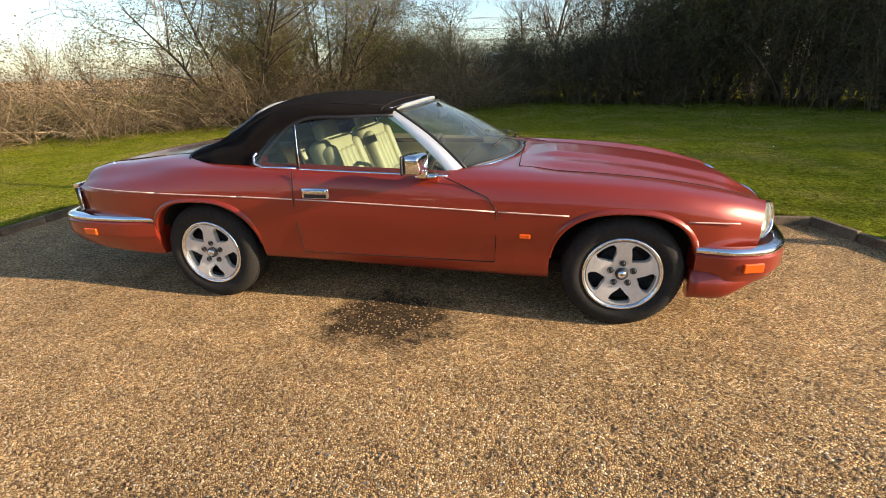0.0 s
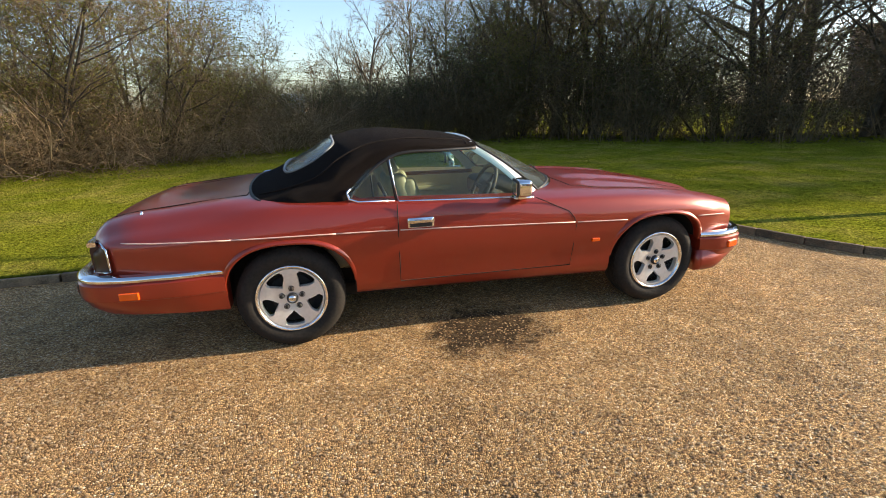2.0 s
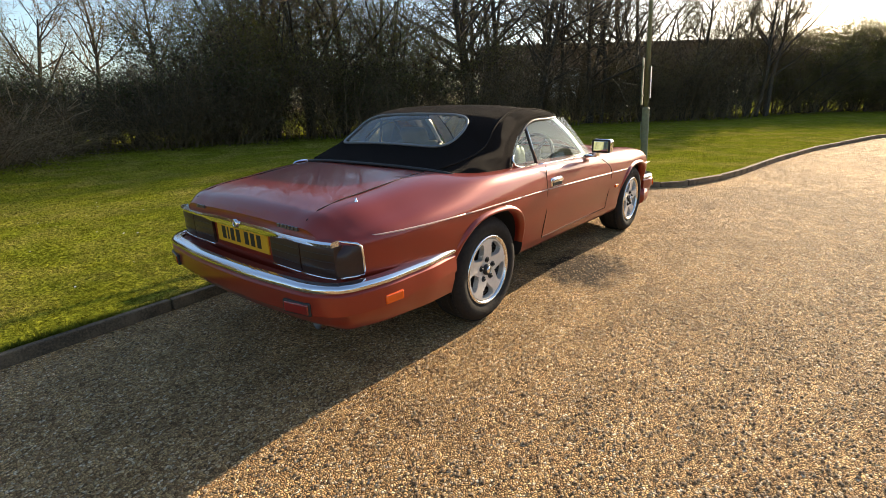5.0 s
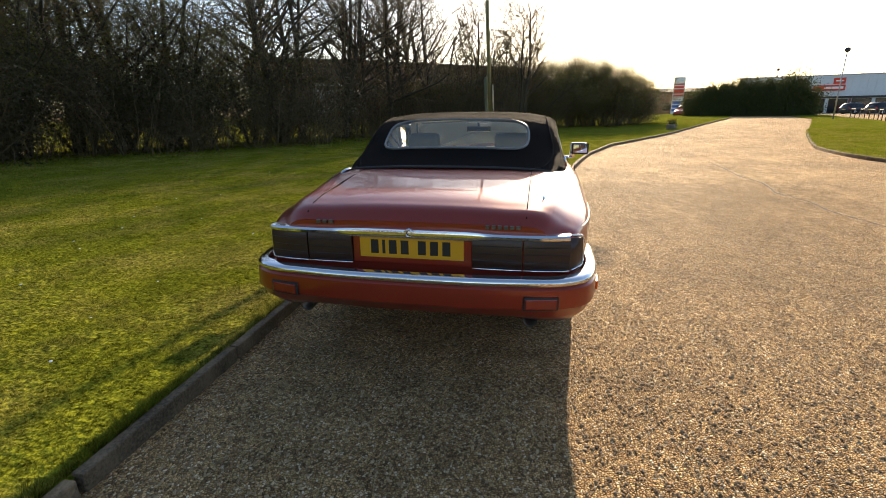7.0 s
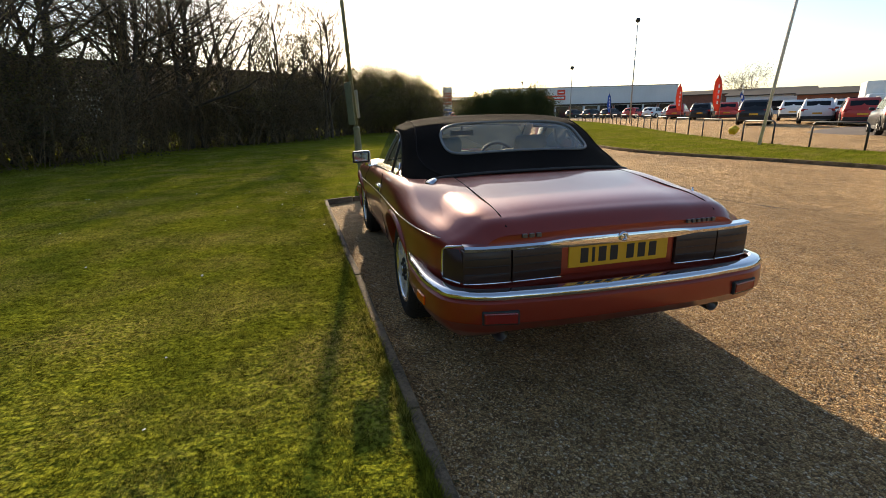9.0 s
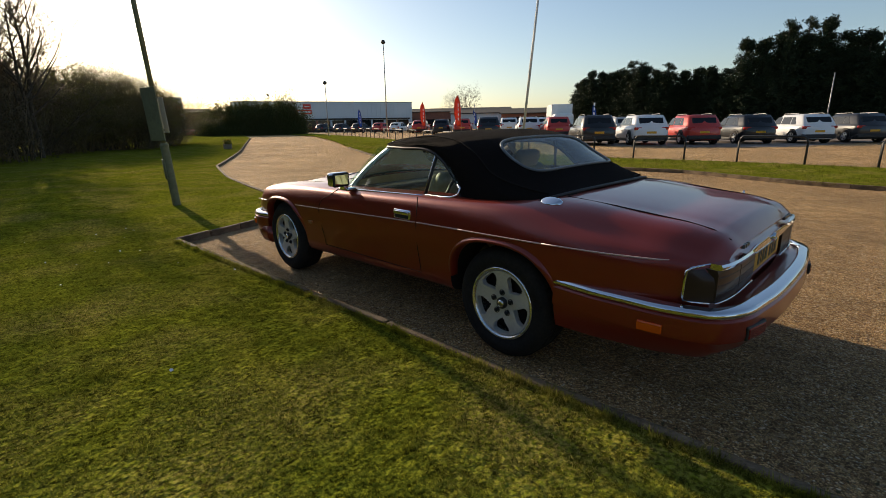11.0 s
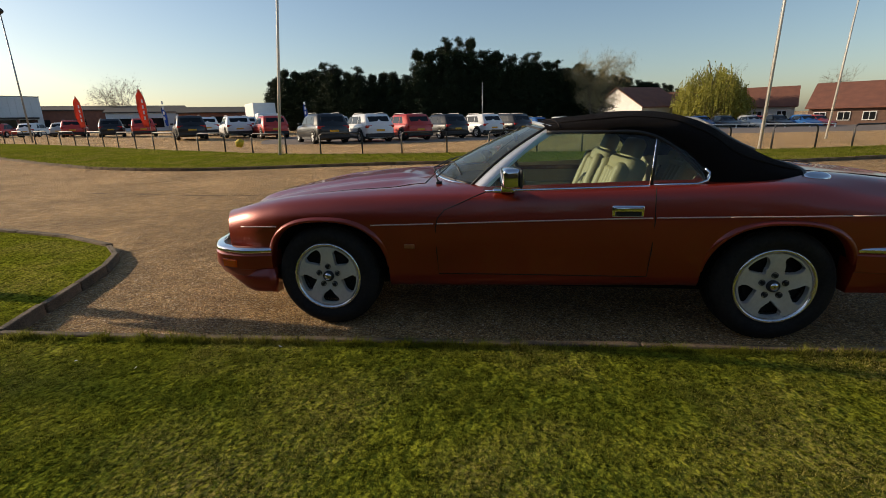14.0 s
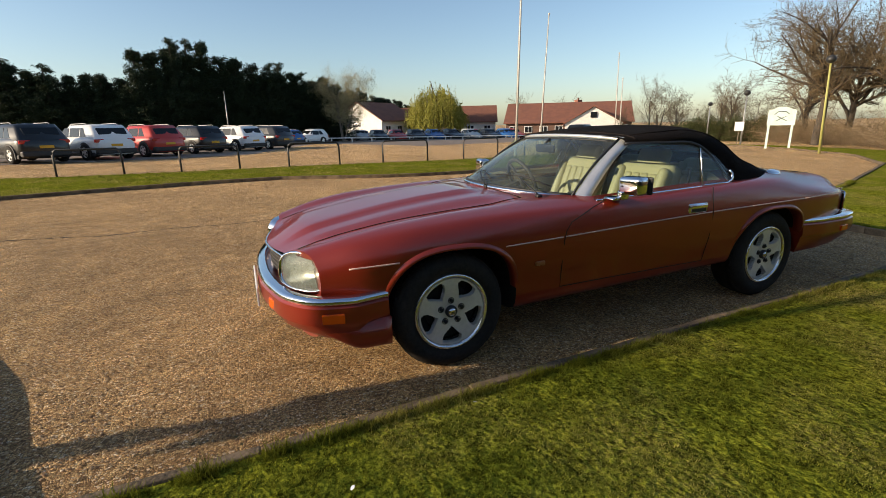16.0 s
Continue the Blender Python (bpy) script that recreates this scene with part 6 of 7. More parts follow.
near_post = lamp_post(6.12, 0.47, 6.5, "weathered green steel lamp post on the lawn", M_STEELGREEN, True, -0.8, True, -2.6)
sign = thing("post_sign", near_post.matrix_world @ pose(-0.02, -0.05, 1.50, 0, 0, 12), "white parking notice strapped to the lamp post", "sign")
bm = bmesh.new()
box(bm, (0, -0.02, 0), (0.21, 0.006, 0.56), 0.004)
part("panel", bm, M_WHITE, sign)
bm = bmesh.new()
box(bm, (0, -0.024, 0.02), (0.15, 0.004, 0.05), 0.0)
part("blue_band", bm, M_BLUE, sign)
for k, (dz, wd) in enumerate(((0.20, 0.03), (0.16, 0.03), (0.12, 0.03), (0.075, 0.10), (-0.05, 0.12), (-0.085, 0.14), (-0.12, 0.11), (-0.155, 0.13), (-0.19, 0.10))):
    bm = bmesh.new()
    box(bm, (0, -0.024, dz), (wd, 0.003, 0.018))
    part("text_bar", bm, M_INK, sign)
back = thing("back_panel", near_post.matrix_world @ pose(-0.03, 0.0, 1.52, 0, 0, 14), "grey back of a second sign on the lamp post", "sign")
bm = bmesh.new()
box(bm, (0.02, 0.075, 0), (0.42, 0.02, 0.84), 0.006)
for z in (-0.25, 0.25):
    box(bm, (0.0, 0.06, z), (0.40, 0.02, 0.03), 0.003)
part("panel", bm, M_STEELGREEN, back)
lamp_post(32.5, -25.05, 8.05, "tall dark lamp post beside the car park", M_STEEL)
lamp_post(40.8, -23.9, 5.15, "dark lamp post beside the car park", M_STEEL)
lamp_post(65.4, -29.4, 5.4, "pale lamp post by the entrance hedge", M_STEEL)
lamp_post(-22.8, -10.6, 4.0, "leaning yellowish lamp post by the drive", mat("yellow_green_paint", (0.42, 0.40, 0.12), 0.6, scale=4, fine=20), True, 5)
lamp_post(-27.8, -18.0, 3.1, "slim lamp post beside the drive", M_STEEL)
lamp_post(-37.1, -27.8, 3.1, "slim lamp post beside the drive", M_STEEL)
lamp_post(3.0, -47, 5.0, "thin post against the conifers", M_STEEL, False)


def flag_pole(x, y, h, lx=0.0, ly=0.0):
    t = thing("flag_pole", pose(x, y, float(ground_z(x, y)), lx, ly, 0), "bare white flag pole in the verge", "flag pole", "flag poles")
    bm = bmesh.new()
    tube(bm, [(0, 0, -0.1), (0, 0, h)], [0.055, 0.030], 12)
    part("pole", bm, M_POLE, t, smooth=True)
    bm = bmesh.new()
    tube(bm, [(0, 0, h), (0, 0, h + 0.06), (0, 0, h + 0.1)], [0.05, 0.06, 0.02], 10)
    part("cap", bm, M_POLE, t)
    bm = bmesh.new()
    tube(bm, [(0.05, 0, 0.9), (0.06, 0, h * 0.5), (0.04, 0, h - 0.05)], 0.006, 4)
    part("halyard", bm, M_STEEL, t)


flag_pole(8.4, -12.7, 7.5, 2, -5)
flag_pole(-8.1, -13.7, 8.0, 0, -1.0)
flag_pole(-15.0, -22.0, 7.6, 0, -2.5)
flag_pole(-25.0, -26.4, 6.6, 0, 1.0)
flag_pole(-26.6, -27.6, 5.0, 0, 0.5)


def feather_flag(x, y, h, material, label):
    t = thing("feather_flag", pose(x, y, float(ground_z(x, y)), 0, 0, 40), label, "flag", "feather flags")
    line_part("mast", [(0, 0, 0), (0, 0, h * 0.66), (0.10, 0, h * 0.86), (0.32, 0, h)], 0.02, M_STEEL, t)
    bm = bmesh.new()
    rows = []
    for k in range(15):
        u = k / 14
        z = 0.9 + (h - 0.92) * u
        w = 0.66 * min(1.0, h / 3.9) ** 2 * (0.62 + 0.45 * math.sin(2.5 * u)) * math.sqrt(max(0.02, 1 - u ** 5))
        x0 = 0.03 + 0.30 * max(0, (u - 0.6) / 0.4) ** 2
        rows.append([bm.verts.new((x0 + w * j / 4, 0.05 * math.sin(9 * u + j), z - 0.06 * j * u)) for j in range(5)])
    for a, b in zip(rows, rows[1:]):
        for j in range(4):
            bm.faces.new((a[j], a[j + 1], b[j + 1], b[j]))
    bmesh.ops.solidify(bm, geom=bm.faces[:], thickness=0.006)
    part("sail", bm, material, t, smooth=True)
    for k in range(4):
        bm = bmesh.new()
        box(bm, (0.22, 0.0, 1.5 + 0.38 * k), (0.10, 0.13, 0.24))
        part("text_bar", bm, M_WHITE, t)


feather_flag(25.5, -27.6, 3.5, M_ORANGE, "tall orange-red feather flag with white marks")
feather_flag(36.9, -34.0, 3.55, M_ORANGE, "orange-red feather flag with white marks")
feather_flag(26.3, -30.6, 2.3, M_BLUE, "blue feather flag among the parked cars")
feather_flag(16.6, -34.5, 2.6, M_BLUE, "blue feather flag among the parked cars")
feather_flag(51.6, -35.8, 3.3, M_BLUE, "pale blue feather flag near the warehouse")


def hoop(m):
    """One black tubular hoop barrier."""
    t = thing("hoop_barrier", m, "black tubular hoop barrier along the verge", "barrier", "hoop barriers")
    bm = bmesh.new()
    tube(bm, [(-0.8, 0, -0.1), (-0.8, 0, 0.60), (-0.77, 0, 0.69), (-0.70, 0, 0.74), (0.70, 0, 0.74), (0.77, 0, 0.69), (0.8, 0, 0.60), (0.8, 0, -0.1)], 0.028, 8)
    part("tube", bm, M_BLACKIRON, t, smooth=True)
    return t


fence_pts = path_points([p for p in FENCE if -21 < p[0] < 45], 2.95)
first_hoop = None
for a, b in zip(fence_pts, fence_pts[1:]):
    c, ang = (a + b) / 2, math.degrees(math.atan2(b[1] - a[1], b[0] - a[0]))
    m = pose(c[0], c[1], float(ground_z(c[0], c[1])) + 0.05, 0, 0, ang)
    if first_hoop:
        copy_thing(first_hoop, m)
    else:
        first_hoop = hoop(m)
bag = thing("yellow_bag", pose(10.6, -13.85, float(ground_z(10.6, -13.85)) + 0.42), "crumpled yellow bag caught on the barrier", "bag")
bm = bmesh.new()
bmesh.ops.create_icosphere(bm, subdivisions=3, radius=0.16)
for v in bm.verts:
    v.co *= 1 + 0.35 * noise.noise(v.co * 9)
part("bag", bm, M_YELLOW, bag)
rail = thing("white_rail_fence", Matrix(), "low white post and rail fence across the car park", "fence")
bm = bmesh.new()
tube(bm, [(-5, -50.8, 0.25), (-32, -49.5, -0.06)], 0.06, 6)
part("rail", bm, M_WHITE, rail)
for k in range(13):
    bm = bmesh.new()
    box(bm, (-5 - 27 * k / 12, -50.8 + 1.3 * k / 12, -0.04 - 0.31 * k / 12), (0.10, 0.10, 0.64), 0.01)
    part("post", bm, M_WHITE, rail)

club = thing("club_sign", pose(-24.8, -13.8, float(ground_z(-24.8, -13.8)), 0, 0, 122), "pale green arched sign board on two white posts", "sign")
for q in (-1, 1):
    bm = bmesh.new()
    box(bm, (q * 0.52, 0, 0.95), (0.11, 0.09, 2.0), 0.01)
    part("post", bm, M_MINT, club)
bm = bmesh.new()
prism(bm, [(-0.62, 1.25), (0.62, 1.25), (0.62, 2.05), (0.45, 2.08), (0.2, 2.2), (-0.2, 2.2), (-0.45, 2.08), (-0.62, 2.05)], "y", -0.06, -0.02)
part("board", bm, M_MINT, club)
bm = bmesh.new()
for q in (-1, 1):
    box(bm, (q * 0.02, -0.065, 1.6), (0.5, 0.01, 0.035), 0, Matrix.Rotation(q * 0.5, 4, "Y"))
part("emblem_bars", bm, M_BLACKIRON, club)
bm = bmesh.new()
tube(bm, [(-0.33, -0.066, 1.82), (-0.15, -0.066, 1.97), (0.15, -0.066, 1.97), (0.33, -0.066, 1.82)], 0.02, 4)
part("text_bar", bm, M_INK, club)
notice = thing("small_notice", pose(-26.9, -17.6, float(ground_z(-27, -17.6)), 0, 0, 125), "small white notice on a post", "sign")
bm = bmesh.new()
box(bm, (0, 0, 0.7), (0.05, 0.05, 1.4))
part("post", bm, M_TIMBER, notice)
bm = bmesh.new()
box(bm, (0, -0.04, 1.2), (0.5, 0.02, 0.55), 0.01)
part("panel", bm, M_WHITE, notice)

totem = thing("price_totem", pose(90, -24.2, 0.6, 0, 0, -14), "tall white and red roadside totem sign", "sign")
bm = bmesh.new()
box(bm, (0, 0, 3.1), (0.5, 1.9, 6.5), 0.03)
part("pylon", bm, M_WHITE, totem)
for z, m, h in ((5.1, M_RED, 0.25), (4.6, M_RED, 0.35), (3.9, M_RED, 0.75), (3.2, M_RED, 0.35), (2.0, M_BLUE, 0.45), (1.35, M_BLUE, 0.45), (0.7, M_BLUE, 0.45)):
    bm = bmesh.new()
    box(bm, (-0.27, 0, z), (0.04, 1.65, h), 0.01)
    part("panel", bm, m, totem)
tub_ = thing("flower_trough", pose(26.6, -8.2, float(lawn_z(26.6, -8.2)), 0, 0, -25), "small timber trough of yellow flowers on the lawn", "planter")
bm = bmesh.new()
box(bm, (0, 0, 0.13), (0.85, 0.42, 0.28), 0.02)
part("trough", bm, M_TIMBER, tub_)
v, f = leaf_quads(np.stack([place_rng.uniform(-0.38, 0.38, 260), place_rng.uniform(-0.17, 0.17, 260), place_rng.uniform(0.26, 0.5, 260)], 1), 0.14, place_rng)
arrays("plants", v, f, M_LEAFNEW, tub_)
v, f = leaf_quads(np.stack([place_rng.uniform(-0.38, 0.38, 90), place_rng.uniform(-0.17, 0.17, 90), place_rng.uniform(0.4, 0.55, 90)], 1), 0.09, place_rng)
arrays("flowers", v, f, M_YELLOW, tub_)


# ---- parked cars ----
def parked_car(m, paint, label, size=(4.45, 1.84, 1.62), suv=True):
    """A parked car seen from afar: body, glass, wheels, lamps, plate. Its front is towards +x."""
    L, Wd, Hh = size
    t = thing("parked_car", m, label, "car", "cars in the car park")
    belt, sill = Hh * (0.63 if suv else 0.60), 0.26 if suv else 0.18
    h = L / 2
    nose, tailz = belt * (0.90 if suv else 0.80), belt
    body = spline([-h, -h + 0.12, -h + 0.6, 0.2, h - 1.25, h - 0.45, h - 0.1, h], [belt * 0.88, belt * 1.0, belt * 1.03, belt, belt * 0.97, nose * 0.95, nose * 0.78, nose * 0.55])
    wid = spline([-h, -h + 0.12, -h + 0.5, 0, h - 0.4, h], [0.80, 0.92, 0.985, 1.0, 0.95, 0.74])
    bm = bmesh.new()
    rings = []
    for x in np.linspace(-h, h, 27):
        w, zt = Wd / 2 * float(wid(x)), float(body(x))
        arch = 0.0
        half = [(w * 0.86, sill), (w * 0.97, sill + 0.10), (w, sill + (zt - sill) * 0.45), (w * 0.985, sill + (zt - sill) * 0.72), (w * 0.93, zt - 0.03), (w * 0.84, zt), (w * 0.4, zt + 0.02)]
        rings.append([bm.verts.new((x, y, z)) for y, z in half + [(-y, z) for y, z in half[::-1]]])
    for a, b in zip(rings, rings[1:]):
        for k in range(len(a)):
            bm.faces.new((a[k], a[k - 1], b[k - 1], b[k]))
    bm.faces.new(rings[0]), bm.faces.new(rings[-1][::-1])
    part("body", bm, paint, t, smooth=True)
    x0, x1, x2, x3 = -h + 0.05, -h + 0.52, h - 2.05, h - 1.15

    def house(lo, hi, x_rear, x_roof_r, x_roof_f, x_front, grow_by=0.0):
        b = bmesh.new()
        rows = []
        for u in (0, 0.25, 0.5, 0.75, 1.0):
            z = lo + (hi - lo) * u
            k = u ** 1.2
            wy = Wd / 2 * (0.945 - 0.175 * u ** 1.3) + grow_by
            xr, xf = x_rear + (x_roof_r - x_rear) * k - grow_by, x_front + (x_roof_f - x_front) * u + grow_by
            rows.append([b.verts.new(p) for p in ((xr, -wy * 0.88, z), (xr + 0.10, -wy, z), (xf - 0.25, -wy, z), (xf, -wy * 0.80, z), (xf + 0.08 * (1 - u), 0, z), (xf, wy * 0.80, z), (xf - 0.25, wy, z), (xr + 0.10, wy, z), (xr, wy * 0.88, z), (xr - 0.05, 0, z))])
        for p, q in zip(rows, rows[1:]):
            for k in range(10):
                b.faces.new((p[k], p[k - 1], q[k - 1], q[k]))
        top = b.verts.new(((x_roof_r + x_roof_f) / 2, 0, hi + 0.045))
        for k in range(10):
            b.faces.new((rows[-1][k], rows[-1][k - 1], top))
        return b
    part("roof", house(belt * 0.93, Hh - 0.05, x0, x1, x2, x3), paint, t, smooth=True).data.set_sharp_from_angle(angle=radians(50))
    lo, hi = belt * 1.03, Hh - 0.17
    for name, c, sz, rot in (("rear_window", (-h + 0.262, 0, (lo + hi) / 2 + 0.03), (0.07, Wd * 0.66, (hi - lo) * 0.86), Matrix.Rotation(radians(34), 4, "Y")),
                             ("windscreen", (h - 1.62, 0, (lo + hi) / 2 + 0.02), (0.06, Wd * 0.66, (hi - lo) * 1.5), Matrix.Rotation(radians(-56), 4, "Y"))):
        bm = bmesh.new()
        box(bm, c, sz, 0.02, rot)
        part(name, bm, M_WINDOW, t)
    for q in (-1, 1):
        for xa, xb in ((-h + 0.72, -h + 1.22), (-h + 1.28, -h + 2.08), (-h + 2.16, h - 1.72)):
            bm = bmesh.new()
            cut_r = 0.28 if xa < -h + 1 else 0.0
            cut_f = 0.42 if xb > h - 1.8 else 0.0
            corner = [(xa, lo), (xb + cut_f * 0.5, lo), (xb - cut_f * 0.5, hi), (xa + cut_r, hi)]
            vs = []
            for off in (0.012, -0.03):
                vs.append([bm.verts.new((x, q * (Wd / 2 * (0.945 - 0.175 * ((z - belt * 0.93) / (Hh - 0.05 - belt * 0.93)) ** 1.3) + off), z)) for x, z in corner])
            bm.faces.new(vs[0]), bm.faces.new(vs[1][::-1])
            for k in range(4):
                bm.faces.new((vs[0][k], vs[0][k - 1], vs[1][k - 1], vs[1][k]))
            part("side_window", bm, M_WINDOW, t)
        bm = bmesh.new()
        box(bm, (-h + 0.08, q * Wd * 0.37, belt * 0.86), (0.14, Wd * 0.20, 0.15), 0.03)
        part("tail_lamp", bm, M_LAMPRED, t, "red tail lamp")
        bm = bmesh.new()
        box(bm, (h - 0.16, q * Wd * 0.33, nose * 0.74), (0.20, 0.34, 0.13), 0.03)
        part("headlamp", bm, M_LAMPGLASS, t)
        bm = bmesh.new()
        tube(bm, [(-h + 0.9, q * Wd * 0.35, Hh - 0.03), (-h + 1.0, q * Wd * 0.35, Hh + 0.02), (h - 2.3, q * Wd * 0.35, Hh + 0.01), (h - 2.2, q * Wd * 0.35, Hh - 0.03)], 0.018, 5)
        part("roof_rail", bm, M_STEEL, t)
        bm = bmesh.new()
        box(bm, (h - 1.55, q * (Wd / 2 + 0.08), belt + 0.04), (0.14, 0.20, 0.13), 0.03)
        part("door_mirror", bm, paint, t)
        for xw in (-h + 0.86, h - 0.88):
            r = 0.37 if suv else 0.31
            wh = thing("wheel", pose(xw, q * (Wd / 2 - 0.075), r))
            wh.parent = t
            bm = bmesh.new()
            rr = lathe(bm, [(r * 0.62, -0.115), (r * 0.95, -0.12), (r, -0.09), (r, 0.09), (r * 0.95, 0.12), (r * 0.62, 0.115)], 20)
            part("tyre", bm, M_TYRE, wh, smooth=True)
            bm = bmesh.new()
            for dy in (-0.112, 0.112):
                ring = lathe(bm, [(r * 0.66, dy), (r * 0.60, dy * 0.9), (r * 0.15, dy * 1.0)], 20)
                bm.faces.new(ring[-1])
            part("rim", bm, M_ALLOY, wh)
            bm = bmesh.new()
            for k in range(5):
                a = 2 * math.pi * k / 5
                box(bm, (0.42 * r * math.cos(a + 0.63), q * 0.110, 0.42 * r * math.sin(a + 0.63)), (r * 0.20, 0.012, r * 0.22), 0, Matrix.Rotation(-a - 0.63, 4, "Y"))
            tagged(part("spoke_gaps", bm, M_WELL, wh), kind="stuff")
            bm = bmesh.new()
            prism(bm, [(r * 1.22 * math.cos(a), r * 1.22 * math.sin(a)) for a in (math.pi * (k / 20 * 1.24 - 0.12) for k in range(21))], "y", -0.05, 0.05)
            bmesh.ops.translate(bm, vec=(xw, q * (Wd / 2 - 0.032), r), verts=bm.verts)
            part("wheel_arch", bm, M_RUBBER, t)
    bm = bmesh.new()
    box(bm, (-h - 0.0, 0, belt * 0.66), (0.03, 0.5, 0.11), 0.004)
    part("number_plate", bm, M_PLATE, t)
    bm = bmesh.new()
    box(bm, (-h + 0.10, 0, sill + 0.14), (0.26, Wd * 0.93, 0.24), 0.05)
    part("rear_bumper", bm, M_RUBBER, t)
    bm = bmesh.new()
    box(bm, (h - 0.12, 0, sill + 0.16), (0.22, Wd * 0.80, 0.26), 0.05)
    part("front_grille", bm, M_RUBBER, t)
    bm = bmesh.new()
    box(bm, (0, 0, sill + 0.03), (L * 0.90, Wd * 0.985, 0.16), 0.03)
    part("sill_cladding", bm, M_RUBBER, t)
    return t


def paint(name, c, metal=0.3):
    return mat(name, c, 0.4, metal * 0.5, color2=tuple(v * 0.93 for v in c), scale=2, fine=300, coat=0.5)


PAINTS = dict(white=paint("white_car_paint", (0.78, 0.78, 0.77), 0.0), dark=paint("dark_grey_car_paint", (0.010, 0.011, 0.012)), red=paint("red_car_paint", (0.52, 0.040, 0.025)), silver=paint("grey_car_paint", (0.035, 0.035, 0.036)), blue=paint("blue_car_paint", (0.02, 0.11, 0.33)), pale=paint("pale_silver_car_paint", (0.42, 0.42, 0.41)), black=paint("black_car_paint", (0.008, 0.008, 0.009)))
WORDS = dict(white="white", dark="dark grey", red="red", silver="charcoal grey", blue="blue", pale="silver", black="black")
kinds = {}


def park(colour, x, y, yaw, small=False):
    m = pose(x, y, float(ground_z(x, y)) + 0.012, 0, 0, yaw)
    key = (colour, small)
    if key in kinds:
        copy_thing(kinds[key], m)
    else:
        size = (3.9, 1.72, 1.46) if small else (4.48, 1.87, 1.62)
        kinds[key] = parked_car(m, PAINTS[colour], f"{WORDS[colour]} {'hatchback' if small else 'sport utility car'} parked in the car park", size, not small)


YAW = -50
row = [("dark", 10.6, -22.7), ("white", 8.5, -24.4), ("red", 6.6, -26.7), ("dark", 4.6, -29.4), ("white", 2.3, -31.6), ("silver", 0.2, -34.0)]
for c, x, y in row:
    park(c, x + 0.35, y - 0.35, YAW)
park("blue", -1.9, -46.6, YAW, True)
park("white", -4.4, -47.4, 30, True)
for c, x, y in (("dark", 22.4, -27.6), ("white", 21.2, -31.4), ("red", 17.8, -30.4), ("dark", 36.2, -36.0), ("red", 32.9, -35.9), ("white", 27.3, -36.7), ("red", 42.5, -38.4), ("white", 24.6, -38.6), ("pale", 14.4, -34.4)):
    park(c, x + 0.35, y - 0.35, YAW)
for c, x, y in (("white", 51.5, -42.5), ("red", 55.0, -42.0), ("dark", 58.3, -40.6), ("black", 64.8, -41.5), ("black", 72.0, -42.5), ("pale", 47.0, -42.0)):
    park(c, x, y, YAW - 20, True)
for k, c in enumerate(("dark", "pale", "black", "red", "dark", "blue", "dark", "pale", "dark", "blue")):
    park(c, -10.6 - 2.45 * k, -62.5 + 0.75 * k, 95, True)
for k, c in enumerate(("blue", "dark", "pale", "dark", "red")):
    park(c, -15 - 4.2 * k, -68.0 + k, 92, True)
park("black", -28.8, -34.8, 208)
park("red", -35.5, -58.5, 100, True)
park("red", 72, -20.6, 150, True)

van = thing("panel_van", pose(24.7, -42.0, float(ground_z(24.7, -42.0)), 0, 0, 130), "white box van parked beyond the cars", "van")
bm = bmesh.new()
box(bm, (-0.6, 0, 1.75), (4.2, 2.1, 2.3), 0.05)
part("box_body", bm, M_WHITE, van)
bm = bmesh.new()
box(bm, (2.1, 0, 1.2), (1.5, 2.0, 1.5), 0.25)
part("cab", bm, M_WHITE, van)
for xw in (-1.8, 1.9):
    for q in (-1, 1):
        bm = bmesh.new()
        lathe(bm, [(0.2, -0.1), (0.36, -0.1), (0.36, 0.1), (0.2, 0.1)], 18)
        bmesh.ops.translate(bm, vec=(xw, q * 0.95, 0.36), verts=bm.verts)
        part("wheel", bm, M_TYRE, van)
bm = bmesh.new()
box(bm, (-0.6, 1.06, 2.1), (2.6, 0.02, 0.35))
part("red_stripe", bm, M_RED, van)


